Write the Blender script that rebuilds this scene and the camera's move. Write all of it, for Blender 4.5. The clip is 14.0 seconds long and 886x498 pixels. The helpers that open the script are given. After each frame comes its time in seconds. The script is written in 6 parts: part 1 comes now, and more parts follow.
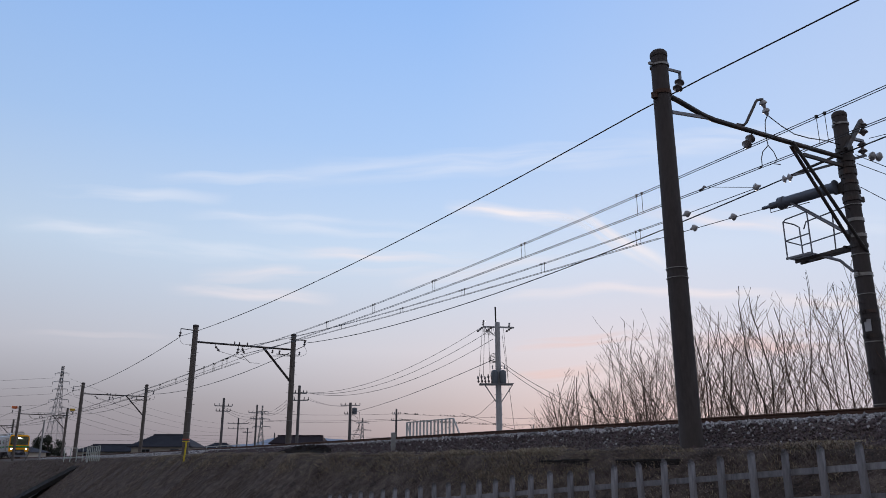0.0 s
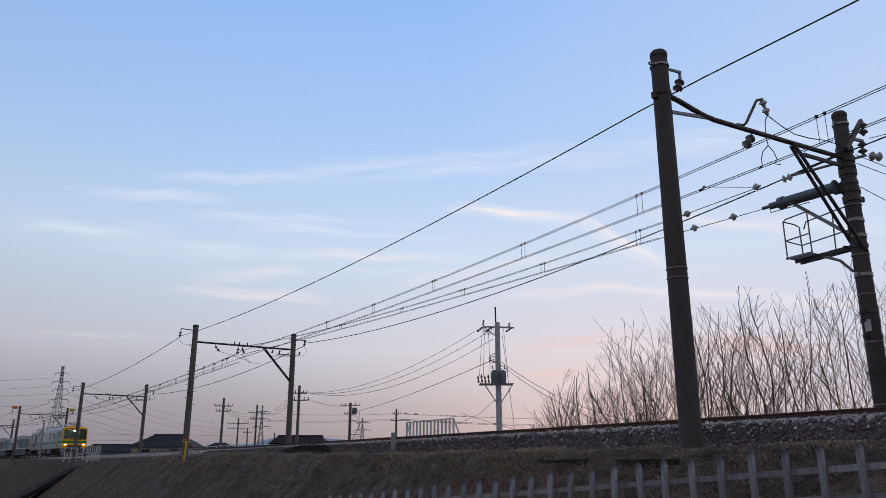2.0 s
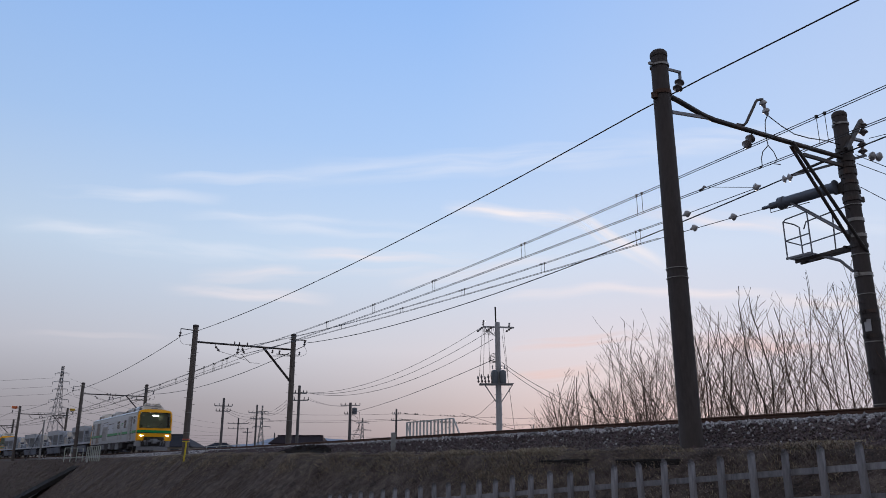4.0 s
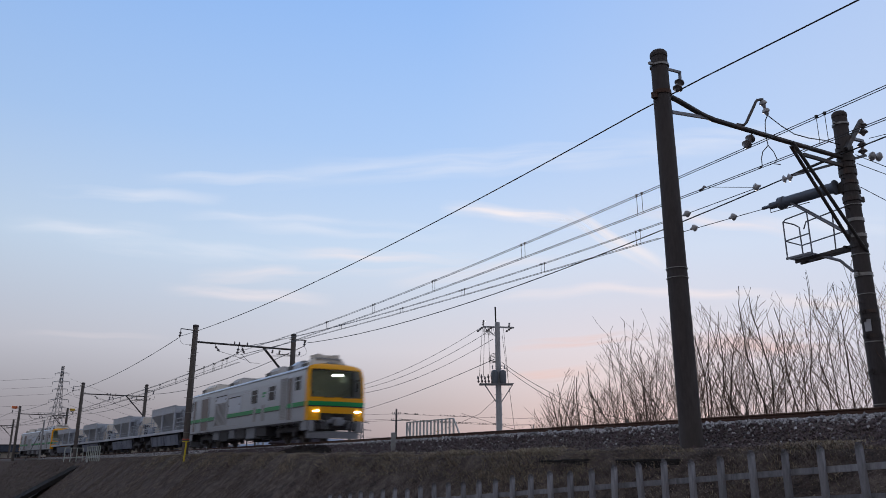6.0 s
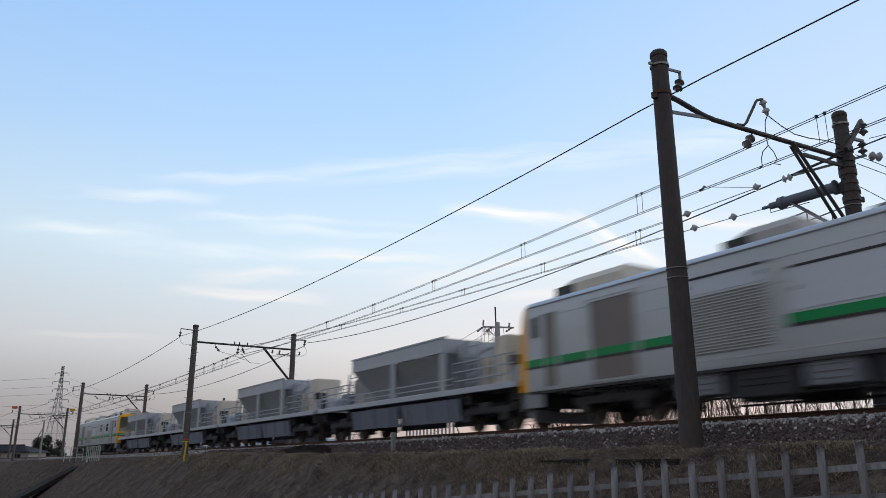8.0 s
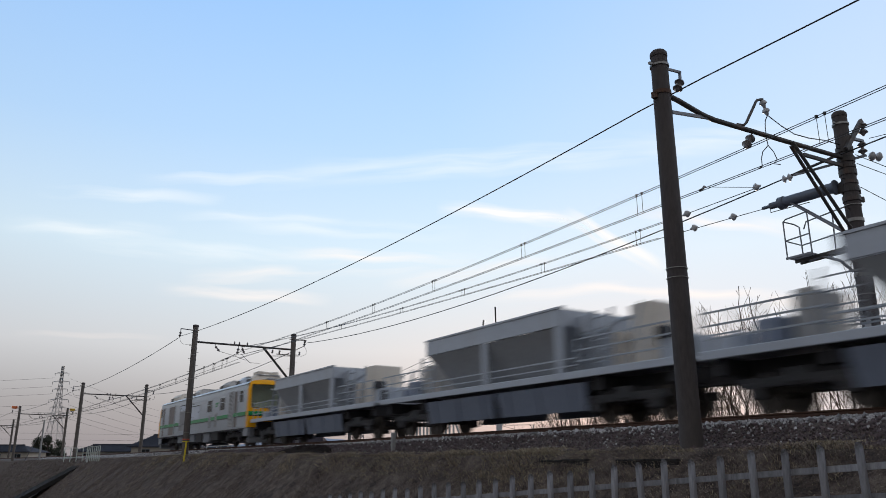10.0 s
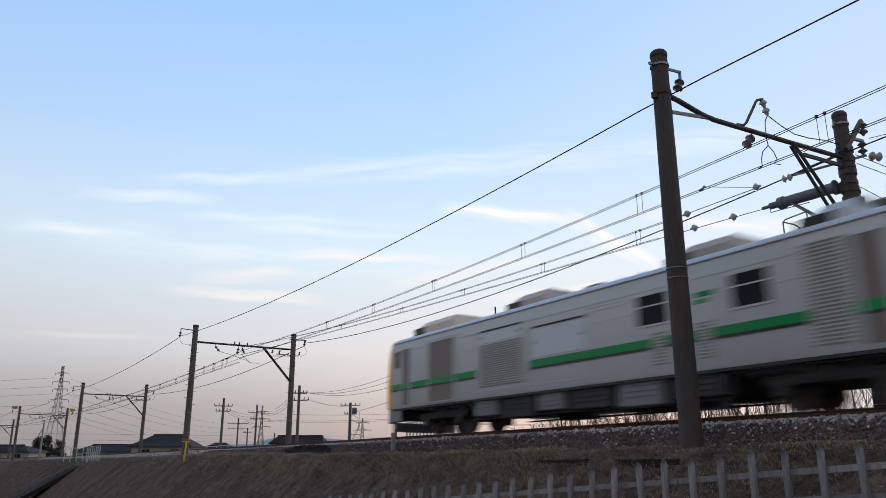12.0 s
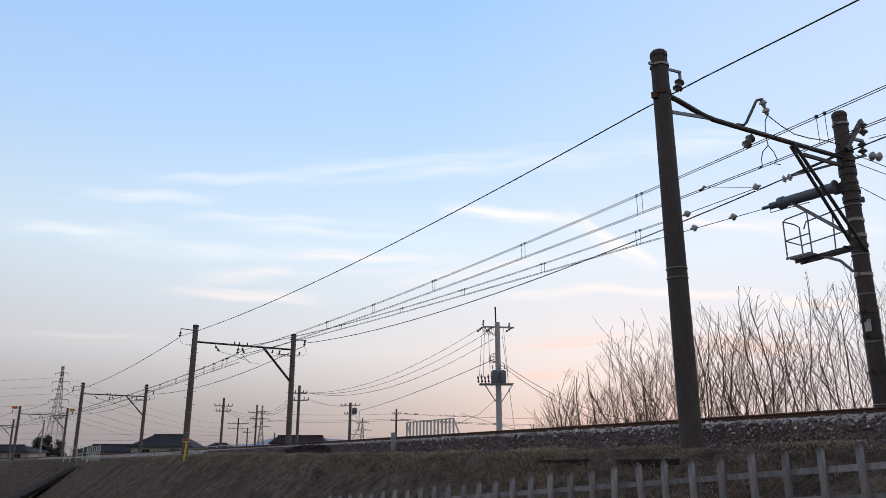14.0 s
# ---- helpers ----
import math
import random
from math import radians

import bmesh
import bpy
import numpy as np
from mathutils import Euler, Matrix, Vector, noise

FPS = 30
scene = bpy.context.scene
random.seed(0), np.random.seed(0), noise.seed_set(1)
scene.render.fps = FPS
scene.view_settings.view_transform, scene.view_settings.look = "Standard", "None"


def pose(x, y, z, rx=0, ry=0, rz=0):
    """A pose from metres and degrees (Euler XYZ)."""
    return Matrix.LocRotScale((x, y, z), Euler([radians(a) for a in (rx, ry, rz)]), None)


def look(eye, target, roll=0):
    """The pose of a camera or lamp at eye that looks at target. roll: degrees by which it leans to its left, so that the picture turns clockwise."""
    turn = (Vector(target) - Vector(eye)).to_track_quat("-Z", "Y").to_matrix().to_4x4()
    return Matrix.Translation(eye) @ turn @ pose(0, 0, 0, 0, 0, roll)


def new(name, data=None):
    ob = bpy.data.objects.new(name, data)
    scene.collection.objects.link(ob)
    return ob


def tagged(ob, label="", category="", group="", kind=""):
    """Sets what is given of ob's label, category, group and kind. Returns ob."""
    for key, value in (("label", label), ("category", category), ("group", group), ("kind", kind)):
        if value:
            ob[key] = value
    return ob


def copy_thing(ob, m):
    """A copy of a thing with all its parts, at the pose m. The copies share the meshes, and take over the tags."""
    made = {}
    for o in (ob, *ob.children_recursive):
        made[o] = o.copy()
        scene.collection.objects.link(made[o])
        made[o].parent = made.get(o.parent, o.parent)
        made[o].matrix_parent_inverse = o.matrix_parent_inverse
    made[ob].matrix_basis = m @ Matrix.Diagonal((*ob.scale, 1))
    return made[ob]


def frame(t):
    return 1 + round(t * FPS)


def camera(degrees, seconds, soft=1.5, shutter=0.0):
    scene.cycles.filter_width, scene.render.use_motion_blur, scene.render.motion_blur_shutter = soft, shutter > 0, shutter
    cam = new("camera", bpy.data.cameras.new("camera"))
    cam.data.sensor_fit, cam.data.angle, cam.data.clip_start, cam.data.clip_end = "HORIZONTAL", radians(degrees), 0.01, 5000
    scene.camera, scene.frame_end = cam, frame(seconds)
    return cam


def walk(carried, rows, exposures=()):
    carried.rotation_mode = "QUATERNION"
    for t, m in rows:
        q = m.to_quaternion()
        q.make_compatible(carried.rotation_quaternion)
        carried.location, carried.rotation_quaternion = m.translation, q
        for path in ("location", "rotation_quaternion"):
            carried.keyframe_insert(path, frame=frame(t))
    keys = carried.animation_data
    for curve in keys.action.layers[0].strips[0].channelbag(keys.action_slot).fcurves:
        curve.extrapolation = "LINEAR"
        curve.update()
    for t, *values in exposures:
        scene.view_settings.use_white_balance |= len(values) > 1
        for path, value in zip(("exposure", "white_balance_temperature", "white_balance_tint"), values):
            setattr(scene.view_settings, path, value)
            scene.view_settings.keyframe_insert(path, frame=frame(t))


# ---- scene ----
# The rail head lies 5.0 m over the fields; the camera stands still beside the embankment.
RAIL = 5.0
cam = camera(60.29, 14.0, soft=0.68, shutter=0.72)
EYE = (0.0, 0.0, RAIL - 1.043)
STAND = pose(*EYE, 90 + 15.76, 0, 0)
walk(cam, [(0.0, STAND), (14.0, STAND)], exposures=[(0.0, 0.0, 6500, 10), (6.0, 0.0, 6500, 10), (6.5, 0.03, 6520, 10), (7.0, 0.12, 6520, 9.5), (7.5, 0.22, 6700, 4.8), (8.0, 0.27, 6850, 3.5), (10.3, 0.30, 6960, 4.2), (11.8, 0.30, 6990, 5.2), (13.0, 0.30, 7040, 6.6), (14.0, 0.30, 7020, 7)])


# ---- light: dusk sky, brighter where the sun has gone down ----
def node(tree, kind, **values):
    n = tree.nodes.new(kind)
    for key, value in values.items():
        n.inputs[key.replace("_", " ")].default_value = value
    return n


def math_node(tree, op, a, b=None):
    n = tree.nodes.new("ShaderNodeMath")
    n.operation = op
    for i, v in enumerate((a, b)):
        if v is None:
            continue
        if isinstance(v, (int, float)):
            n.inputs[i].default_value = v
        else:
            tree.links.new(v, n.inputs[i])
    return n.outputs[0]


def mix_color(tree, fac, a, b, mode="MIX"):
    n = tree.nodes.new("ShaderNodeMix")
    n.data_type, n.blend_type = "RGBA", mode
    for i, v in ((0, fac), (6, a), (7, b)):
        if isinstance(v, (int, float)):
            n.inputs[i].default_value = v
        elif isinstance(v, tuple):
            n.inputs[i].default_value = (*v, 1)
        else:
            tree.links.new(v, n.inputs[i])
    return n.outputs[2]


def ramp(tree, fac, stops):
    n = tree.nodes.new("ShaderNodeValToRGB")
    while len(n.color_ramp.elements) < len(stops):
        n.color_ramp.elements.new(0.5)
    for e, (p, c) in zip(n.color_ramp.elements, stops):
        e.position, e.color = p, (*c, 1)
    tree.links.new(fac, n.inputs[0])
    return n.outputs[0]


SUN_AZ = 14.0     # degrees to the right of the view: where the sun went down
world = bpy.data.worlds.new("dusk")
scene.world = world
world.use_nodes = True
wt = world.node_tree
wt.nodes.clear()
coord = wt.nodes.new("ShaderNodeTexCoord")
sep = wt.nodes.new("ShaderNodeSeparateXYZ")
wt.links.new(coord.outputs["Generated"], sep.inputs[0])
height = sep.outputs[2]
SKY = ramp(wt, height, [
    (0.0, (0.215, 0.207, 0.25)), (0.07, (0.345, 0.335, 0.385)), (0.14, (0.56, 0.575, 0.66)), (0.26, (0.565, 0.70, 0.88)),
    (0.40, (0.40, 0.592, 0.92)), (0.56, (0.30, 0.512, 0.93)), (1.0, (0.30, 0.36, 0.46))])
dot = wt.nodes.new("ShaderNodeVectorMath")
dot.operation = "DOT_PRODUCT"
wt.links.new(coord.outputs["Generated"], dot.inputs[0])
dot.inputs[1].default_value = (math.sin(radians(SUN_AZ)), math.cos(radians(SUN_AZ)), 0.06)
side = dot.outputs["Value"]
warm = math_node(wt, "POWER", math_node(wt, "MAXIMUM", side, 0.0), 13.0)
low = math_node(wt, "POWER", math_node(wt, "SUBTRACT", 1.0, math_node(wt, "MAXIMUM", height, 0.0)), 6.5)
haze = math_node(wt, "MINIMUM", math_node(wt, "ADD", math_node(wt, "MULTIPLY", math_node(wt, "MAXIMUM", height, 0.0), 8.0), 0.10), 1.0)
glow = math_node(wt, "MULTIPLY", math_node(wt, "MULTIPLY", warm, low), haze)
SKY = mix_color(wt, math_node(wt, "MULTIPLY", math_node(wt, "MAXIMUM", sep.outputs[0], 0.0), 0.85), SKY, (0.63, 0.70, 0.88))
dusk_side = math_node(wt, "MULTIPLY", math_node(wt, "MULTIPLY", math_node(wt, "MAXIMUM", math_node(wt, "MULTIPLY", sep.outputs[0], -1.0), 0.0), low), 0.8)
SKY = mix_color(wt, dusk_side, SKY, (0.27, 0.265, 0.31))
SKY = mix_color(wt, math_node(wt, "MULTIPLY", glow, 0.85), SKY, (0.85, 0.755, 0.775))
SKY = mix_color(wt, math_node(wt, "MINIMUM", math_node(wt, "MAXIMUM", math_node(wt, "SUBTRACT", 0.45, side), 0.0), 1.0), SKY, (0.60, 0.61, 0.70))
# the far side of the sky, away from the sunset, is darker
back = math_node(wt, "MULTIPLY_ADD", side, 0.30)
back.node.inputs[2].default_value = 0.72
back = math_node(wt, "MINIMUM", math_node(wt, "MAXIMUM", back, 0.4), 1.0)
SKY = mix_color(wt, 1.0, SKY, back, "MULTIPLY")
nishita = wt.nodes.new("ShaderNodeTexSky")
nishita.sky_type, nishita.sun_disc = "NISHITA", False
nishita.sun_elevation, nishita.sun_rotation = radians(1.0), radians(SUN_AZ)
SKY = mix_color(wt, 0.012, SKY, nishita.outputs[0], "ADD")
back_node = wt.nodes.new("ShaderNodeBackground")
wt.links.new(SKY, back_node.inputs[0])
back_node.inputs[1].default_value = 1.0
out = wt.nodes.new("ShaderNodeOutputWorld")
wt.links.new(back_node.outputs[0], out.inputs[0])
sun = new("sun", bpy.data.lights.new("sun", "SUN"))
sun.data.energy, sun.data.angle, sun.data.color = 0.5, radians(12), (1.0, 0.80, 0.68)
sun.matrix_basis = look((0, 0, 60), (-60 * math.sin(radians(SUN_AZ)), -60 * math.cos(radians(SUN_AZ)), 60 - 60 * math.tan(radians(5))))


# ---- materials ----
def material(name, color, rough=0.7, metal=0.0, grain=12.0, vary=0.25, stain=0.0, stain_color=(0.1, 0.07, 0.05), bump=0.0,
             emit=0.0, glass=0.0, stretch=(1, 1, 1), per_object=0.0, per_island=0.0):
    m = bpy.data.materials.new(name)
    m.use_nodes = True
    t = m.node_tree
    b = t.nodes["Principled BSDF"]
    b.inputs["Roughness"].default_value, b.inputs["Metallic"].default_value = rough, metal
    tc = t.nodes.new("ShaderNodeTexCoord")
    mp = t.nodes.new("ShaderNodeMapping")
    mp.inputs["Scale"].default_value = stretch
    t.links.new(tc.outputs["Object"], mp.inputs[0])
    fine = node(t, "ShaderNodeTexNoise", Scale=grain, Detail=6.0, Roughness=0.65)
    coarse = node(t, "ShaderNodeTexNoise", Scale=grain * 0.09, Detail=4.0)
    for n in (fine, coarse):
        t.links.new(mp.outputs[0], n.inputs["Vector"])
    both = math_node(t, "ADD", math_node(t, "MULTIPLY", fine.outputs[0], 0.5), math_node(t, "MULTIPLY", coarse.outputs[0], 0.5))
    k = ramp(t, both, [(0.32, (1 - vary,) * 3), (0.68, (1 + vary,) * 3)])
    base = mix_color(t, 1.0, color, k, "MULTIPLY")
    if stain:
        spots = ramp(t, coarse.outputs[0], [(0.5, (0, 0, 0)), (0.72, (stain,) * 3)])
        base = mix_color(t, spots, base, stain_color)
    if per_object or per_island:
        if per_object:
            rnd = t.nodes.new("ShaderNodeObjectInfo").outputs["Random"]
        else:
            rnd = t.nodes.new("ShaderNodeNewGeometry").outputs["Random Per Island"]
        a = per_object or per_island
        base = mix_color(t, 1.0, base, ramp(t, rnd, [(0, (1 - a,) * 3), (1, (1 + a,) * 3)]), "MULTIPLY")
    t.links.new(base, b.inputs["Base Color"])
    if bump:
        bn = node(t, "ShaderNodeBump", Strength=min(1.0, bump), Distance=0.02)
        t.links.new(fine.outputs[0], bn.inputs["Height"])
        t.links.new(bn.outputs[0], b.inputs["Normal"])
    if emit:
        b.inputs["Emission Color"].default_value = (*color, 1)
        b.inputs["Emission Strength"].default_value = emit
    if glass:
        b.inputs["Transmission Weight"].default_value = glass
        b.inputs["IOR"].default_value = 1.3
    return m


M = {}
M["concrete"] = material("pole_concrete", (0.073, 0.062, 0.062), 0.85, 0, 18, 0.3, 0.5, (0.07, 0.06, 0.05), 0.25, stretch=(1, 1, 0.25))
# same pole concrete for the farther gantries, distance haze put in as paler colour
M["far_concrete"] = material("haze_paled_concrete", (0.135, 0.118, 0.108), 0.85, 0, 18, 0.3, 0.4, (0.06, 0.05, 0.045), 0.25, stretch=(1, 1, 0.25))
M["pale_concrete"] = material("pale_concrete", (0.33, 0.33, 0.33), 0.85, 0, 20, 0.3, 0.4, (0.12, 0.11, 0.1), 0.25)
M["fence_concrete"] = material("fence_concrete", (0.30, 0.30, 0.325), 0.9, 0, 24, 0.6, 0.9, (0.07, 0.06, 0.055), 0.5, per_object=0.2, stretch=(1, 1, 0.22))
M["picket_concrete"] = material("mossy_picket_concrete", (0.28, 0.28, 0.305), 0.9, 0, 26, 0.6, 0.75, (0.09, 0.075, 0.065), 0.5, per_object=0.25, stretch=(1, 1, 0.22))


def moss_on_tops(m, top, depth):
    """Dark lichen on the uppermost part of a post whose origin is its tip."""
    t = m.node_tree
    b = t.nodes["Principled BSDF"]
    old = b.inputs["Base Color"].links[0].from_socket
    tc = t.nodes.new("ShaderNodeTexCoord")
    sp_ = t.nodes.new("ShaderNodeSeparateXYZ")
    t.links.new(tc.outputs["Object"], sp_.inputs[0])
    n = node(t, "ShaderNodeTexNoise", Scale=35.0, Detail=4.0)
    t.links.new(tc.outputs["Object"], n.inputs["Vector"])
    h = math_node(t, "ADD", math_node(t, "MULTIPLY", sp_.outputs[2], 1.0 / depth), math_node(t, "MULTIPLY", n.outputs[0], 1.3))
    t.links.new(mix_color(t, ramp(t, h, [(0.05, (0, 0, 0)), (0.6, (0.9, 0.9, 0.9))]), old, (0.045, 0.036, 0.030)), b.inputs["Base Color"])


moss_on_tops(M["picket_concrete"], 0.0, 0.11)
M["steel"] = material("painted_steel", (0.055, 0.048, 0.046), 0.55, 0.2, 25, 0.25, 0.5, (0.16, 0.08, 0.05), 0.1)
M["pale_rail"] = material("pale_walkway_rail", (0.40, 0.43, 0.48), 0.5, 0.2, 30, 0.15)
M["balancer"] = material("blue_grey_tube_paint", (0.13, 0.15, 0.19), 0.5, 0.2, 20, 0.2, 0.3, (0.10, 0.08, 0.07))
M["galvanised"] = material("galvanised_steel", (0.23, 0.24, 0.27), 0.5, 0.4, 30, 0.2, 0.3, (0.2, 0.16, 0.13))
M["band"] = material("steel_band", (0.30, 0.29, 0.28), 0.5, 0.7, 30, 0.3)
M["rust"] = material("rusty_steel", (0.11, 0.06, 0.042), 0.75, 0.3, 40, 0.3, 0.4, (0.05, 0.035, 0.03), 0.2)
M["railhead"] = material("polished_rail", (0.45, 0.43, 0.42), 0.3, 1.0, 40, 0.1)
M["porcelain"] = material("porcelain", (0.48, 0.48, 0.50), 0.3, 0, 10, 0.1)
M["brown_porcelain"] = material("brown_porcelain", (0.16, 0.14, 0.14), 0.25, 0, 10, 0.15)
M["wire"] = material("wire", (0.035, 0.033, 0.033), 0.6, 0.4, 20, 0.15)
M["wire_thin"] = material("worn_copper_wire", (0.09, 0.085, 0.085), 0.5, 0.6, 20, 0.15)
M["ballast"] = material("ballast_bed", (0.11, 0.09, 0.08), 0.95, 0, 22, 0.55, 0.4, (0.09, 0.075, 0.07), 1.0)
M["stone"] = material("ballast_stone", (0.41, 0.40, 0.415), 0.9, 0, 30, 0.3, 0.3, (0.13, 0.10, 0.09), 0.3, per_island=0.55)
M["stone_dark"] = material("old_ballast_stone", (0.115, 0.088, 0.09), 0.9, 0, 30, 0.3, 0.4, (0.07, 0.05, 0.045), 0.3, per_island=0.5)
M["silver"] = material("stainless_steel", (0.60, 0.63, 0.675), 0.42, 0.12, 6, 0.06, 0.15, (0.4, 0.38, 0.36), stretch=(0.3, 1, 1))
M["silver_roof"] = material("pale_roof_band", (0.50, 0.55, 0.64), 0.3, 0.3, 6, 0.06)
M["roof_grey"] = material("roof_grey", (0.33, 0.33, 0.34), 0.7, 0, 8, 0.15)
M["roof_pale"] = material("pale_roof_housing", (0.48, 0.46, 0.45), 0.6, 0, 8, 0.15)
M["cream"] = material("cream_housing", (0.72, 0.65, 0.57), 0.6, 0, 8, 0.12)
M["yellow"] = material("yellow_paint", (0.93, 0.42, 0.008), 0.35, 0, 8, 0.06)
M["green"] = material("green_stripe", (0.006, 0.30, 0.09), 0.35, 0, 8, 0.06)
M["black"] = material("black_paint", (0.012, 0.012, 0.013), 0.4, 0, 8, 0.1)
M["under"] = material("dusty_underframe", (0.052, 0.051, 0.055), 0.75, 0.1, 12, 0.35, 0.4, (0.07, 0.055, 0.05))
M["plough"] = material("grey_plough_paint", (0.28, 0.29, 0.32), 0.6, 0.1, 10, 0.2, 0.3, (0.16, 0.14, 0.13))
M["wheel"] = material("dusty_wheel_steel", (0.10, 0.085, 0.075), 0.6, 0.4, 12, 0.3)
M["under_pale"] = material("grey_equipment_box", (0.22, 0.23, 0.26), 0.6, 0.1, 10, 0.2)
M["grille"] = material("louvre_grey", (0.52, 0.52, 0.53), 0.5, 0.3, 10, 0.1)
M["door"] = material("brown_grey_door", (0.205, 0.172, 0.16), 0.5, 0.1, 8, 0.1)
M["window"] = material("dark_glass", (0.02, 0.025, 0.028), 0.06, 0, 5, 0.05)
M["window"].node_tree.nodes["Principled BSDF"].inputs["Specular IOR Level"].default_value = 0.06
for paint in ("yellow", "green", "silver"):
    M[paint].node_tree.nodes["Principled BSDF"].inputs["Specular IOR Level"].default_value = 0.25
M["windshield"] = material("windshield_glass", (0.80, 0.86, 0.83), 0.02, 0, 5, 0.02, glass=1.0)
# cab lining again, with the brightness seen through the windscreen put into its colour
M["cab_bright"] = material("brightened_cab_lining", (0.62, 0.66, 0.52), 0.7, 0, 5, 0.15)
M["panel"] = material("bluish_steel_panel", (0.62, 0.67, 0.76), 0.4, 0.1, 6, 0.08)
M["cab"] = material("cab_lining", (0.20, 0.23, 0.16), 0.7, 0, 5, 0.2)
M["lamp"] = material("lit_lamp", (1.0, 0.97, 0.90), 0.3, 0, 3, 0.0, emit=14.0)
M["lamp_off"] = material("lamp_lens", (0.5, 0.5, 0.5), 0.15, 0.3, 3, 0.0)
M["brown_box"] = material("brown_grey_box", (0.40, 0.375, 0.35), 0.6, 0, 8, 0.15)
M["hopper"] = material("hopper_grey_paint", (0.48, 0.515, 0.58), 0.5, 0.1, 7, 0.12, 0.3, (0.3, 0.28, 0.26))
# chute sides: darker than the hopper paint for the shade under the rim
M["hopper_shaded"] = material("shaded_hopper_chute", (0.33, 0.34, 0.36), 0.6, 0.1, 7, 0.15, 0.3, (0.14, 0.12, 0.1))
M["plate"] = material("zinc_side_plate", (0.20, 0.23, 0.30), 0.45, 0.25, 7, 0.12)


# ---- mesh helpers ----
def box(bm, size, at=(0, 0, 0), turn=None, bevel=0.0):
    m = Matrix.Translation(at) @ (turn.to_4x4() if turn else Matrix()) @ Matrix.Diagonal((*size, 1))
    r = bmesh.ops.create_cube(bm, size=1.0, matrix=m)
    if bevel:
        edges = list({e for v in r["verts"] for e in v.link_edges})
        bmesh.ops.bevel(bm, geom=edges, offset=bevel, segments=2, affect="EDGES", profile=0.5)
    return bm


def bar(bm, a, b, wide, deep=None):
    a, b = Vector(a), Vector(b)
    d = b - a
    q = d.to_track_quat("Z", "Y")
    return box(bm, (wide, deep or wide, d.length), (a + b) / 2, q.to_matrix())


def tube(bm, points, r, sides=6, r_end=None):
    """A round tube along the points."""
    points = [Vector(p) for p in points]
    rings, n = [], len(points)
    q = None
    for i, p in enumerate(points):
        d = points[min(i + 1, n - 1)] - points[max(i - 1, 0)]
        if d.length < 1e-9:
            d = Vector((0, 0, 1))
        q2 = d.to_track_quat("Z", "Y")
        if q is not None:
            x = (q @ Vector((1, 0, 0)))
            zax = d.normalized()
            x = (x - zax * x.dot(zax)).normalized()
            yax = zax.cross(x)
            rot = Matrix((x, yax, zax)).transposed()
            q2 = rot.to_quaternion()
        q = q2
        rr = r if r_end is None else r + (r_end - r) * i / max(1, n - 1)
        rings.append([bm.verts.new(p + q @ Vector((rr * math.cos(a), rr * math.sin(a), 0)))
                      for a in (2 * math.pi * k / sides for k in range(sides))])
    for a, b in zip(rings, rings[1:]):
        for k in range(sides):
            bm.faces.new((a[k], a[(k + 1) % sides], b[(k + 1) % sides], b[k]))
    bm.faces.new(rings[0][::-1])
    bm.faces.new(rings[-1])
    return bm


def lathe(bm, outline, m=None, sides=16):
    """Turns (radius, height) pairs round the z axis."""
    m = m or Matrix()
    rings = [[bm.verts.new(m @ Vector((r * math.cos(a), r * math.sin(a), z))) for a in (2 * math.pi * k / sides for k in range(sides))]
             for r, z in outline]
    for a, b in zip(rings, rings[1:]):
        for k in range(sides):
            bm.faces.new((a[k], a[(k + 1) % sides], b[(k + 1) % sides], b[k]))
    bm.faces.new(rings[0][::-1])
    bm.faces.new(rings[-1])
    return bm


def aim(a, b):
    a, b = Vector(a), Vector(b)
    return Matrix.Translation(a) @ (b - a).to_track_quat("Z", "Y").to_matrix().to_4x4()


def finish(bm, mat, name, smooth=False):
    me = bpy.data.meshes.new(name)
    bmesh.ops.recalc_face_normals(bm, faces=bm.faces[:])
    if smooth:
        for f in bm.faces:
            f.smooth = True
        for e in bm.edges:
            if len(e.link_faces) == 2 and e.calc_face_angle() > 0.7:
                e.smooth = False
    bm.to_mesh(me)
    bm.free()
    me.materials.append(mat)
    return me


def part(name, bm, mat, parent, label="", smooth=False):
    ob = new(name, finish(bm, mat, name, smooth))
    ob.parent = parent
    if label:
        tagged(ob, label)
    return ob


def thing(name, bm, mat, label, category, group="", kind="", m=None, smooth=False):
    ob = new(name, finish(bm, mat, name, smooth))
    if m:
        ob.matrix_basis = m
    return tagged(ob, label, category, group, kind)


def empty(name, label, category, group="", m=None):
    ob = new(name)
    ob.empty_display_size = 0.3
    if m:
        ob.matrix_basis = m
    return tagged(ob, label, category, group)


def B():
    return bmesh.new()


# ---- the line of the track: s runs away from the camera, d across to the far side ----
def bend(s):
    s = np.clip(s, -10, 124)
    return np.radians(31.49074 + 0.0213960 * s - 0.0000474531 * s * s + 0.00000286398 * s ** 3)


def arc(s):
    """Metres along the rail for a mark of the line plan."""
    return s - 0.068 * (0.0 if s < 20 else (s - 20) ** 2 / 40 if s < 40 else s - 30)


_s = np.arange(-700.0, 1500.0, 0.5)
_a = bend(_s)
_x = np.concatenate([[0], np.cumsum(-(np.sin(_a[1:]) + np.sin(_a[:-1])) / 4)])
_y = np.concatenate([[0], np.cumsum((np.cos(_a[1:]) + np.cos(_a[:-1])) / 4)])
_i = int(np.argmin(abs(_s)))
_x += 7.46223 - _x[_i]
_y += 17.07453 - _y[_i]


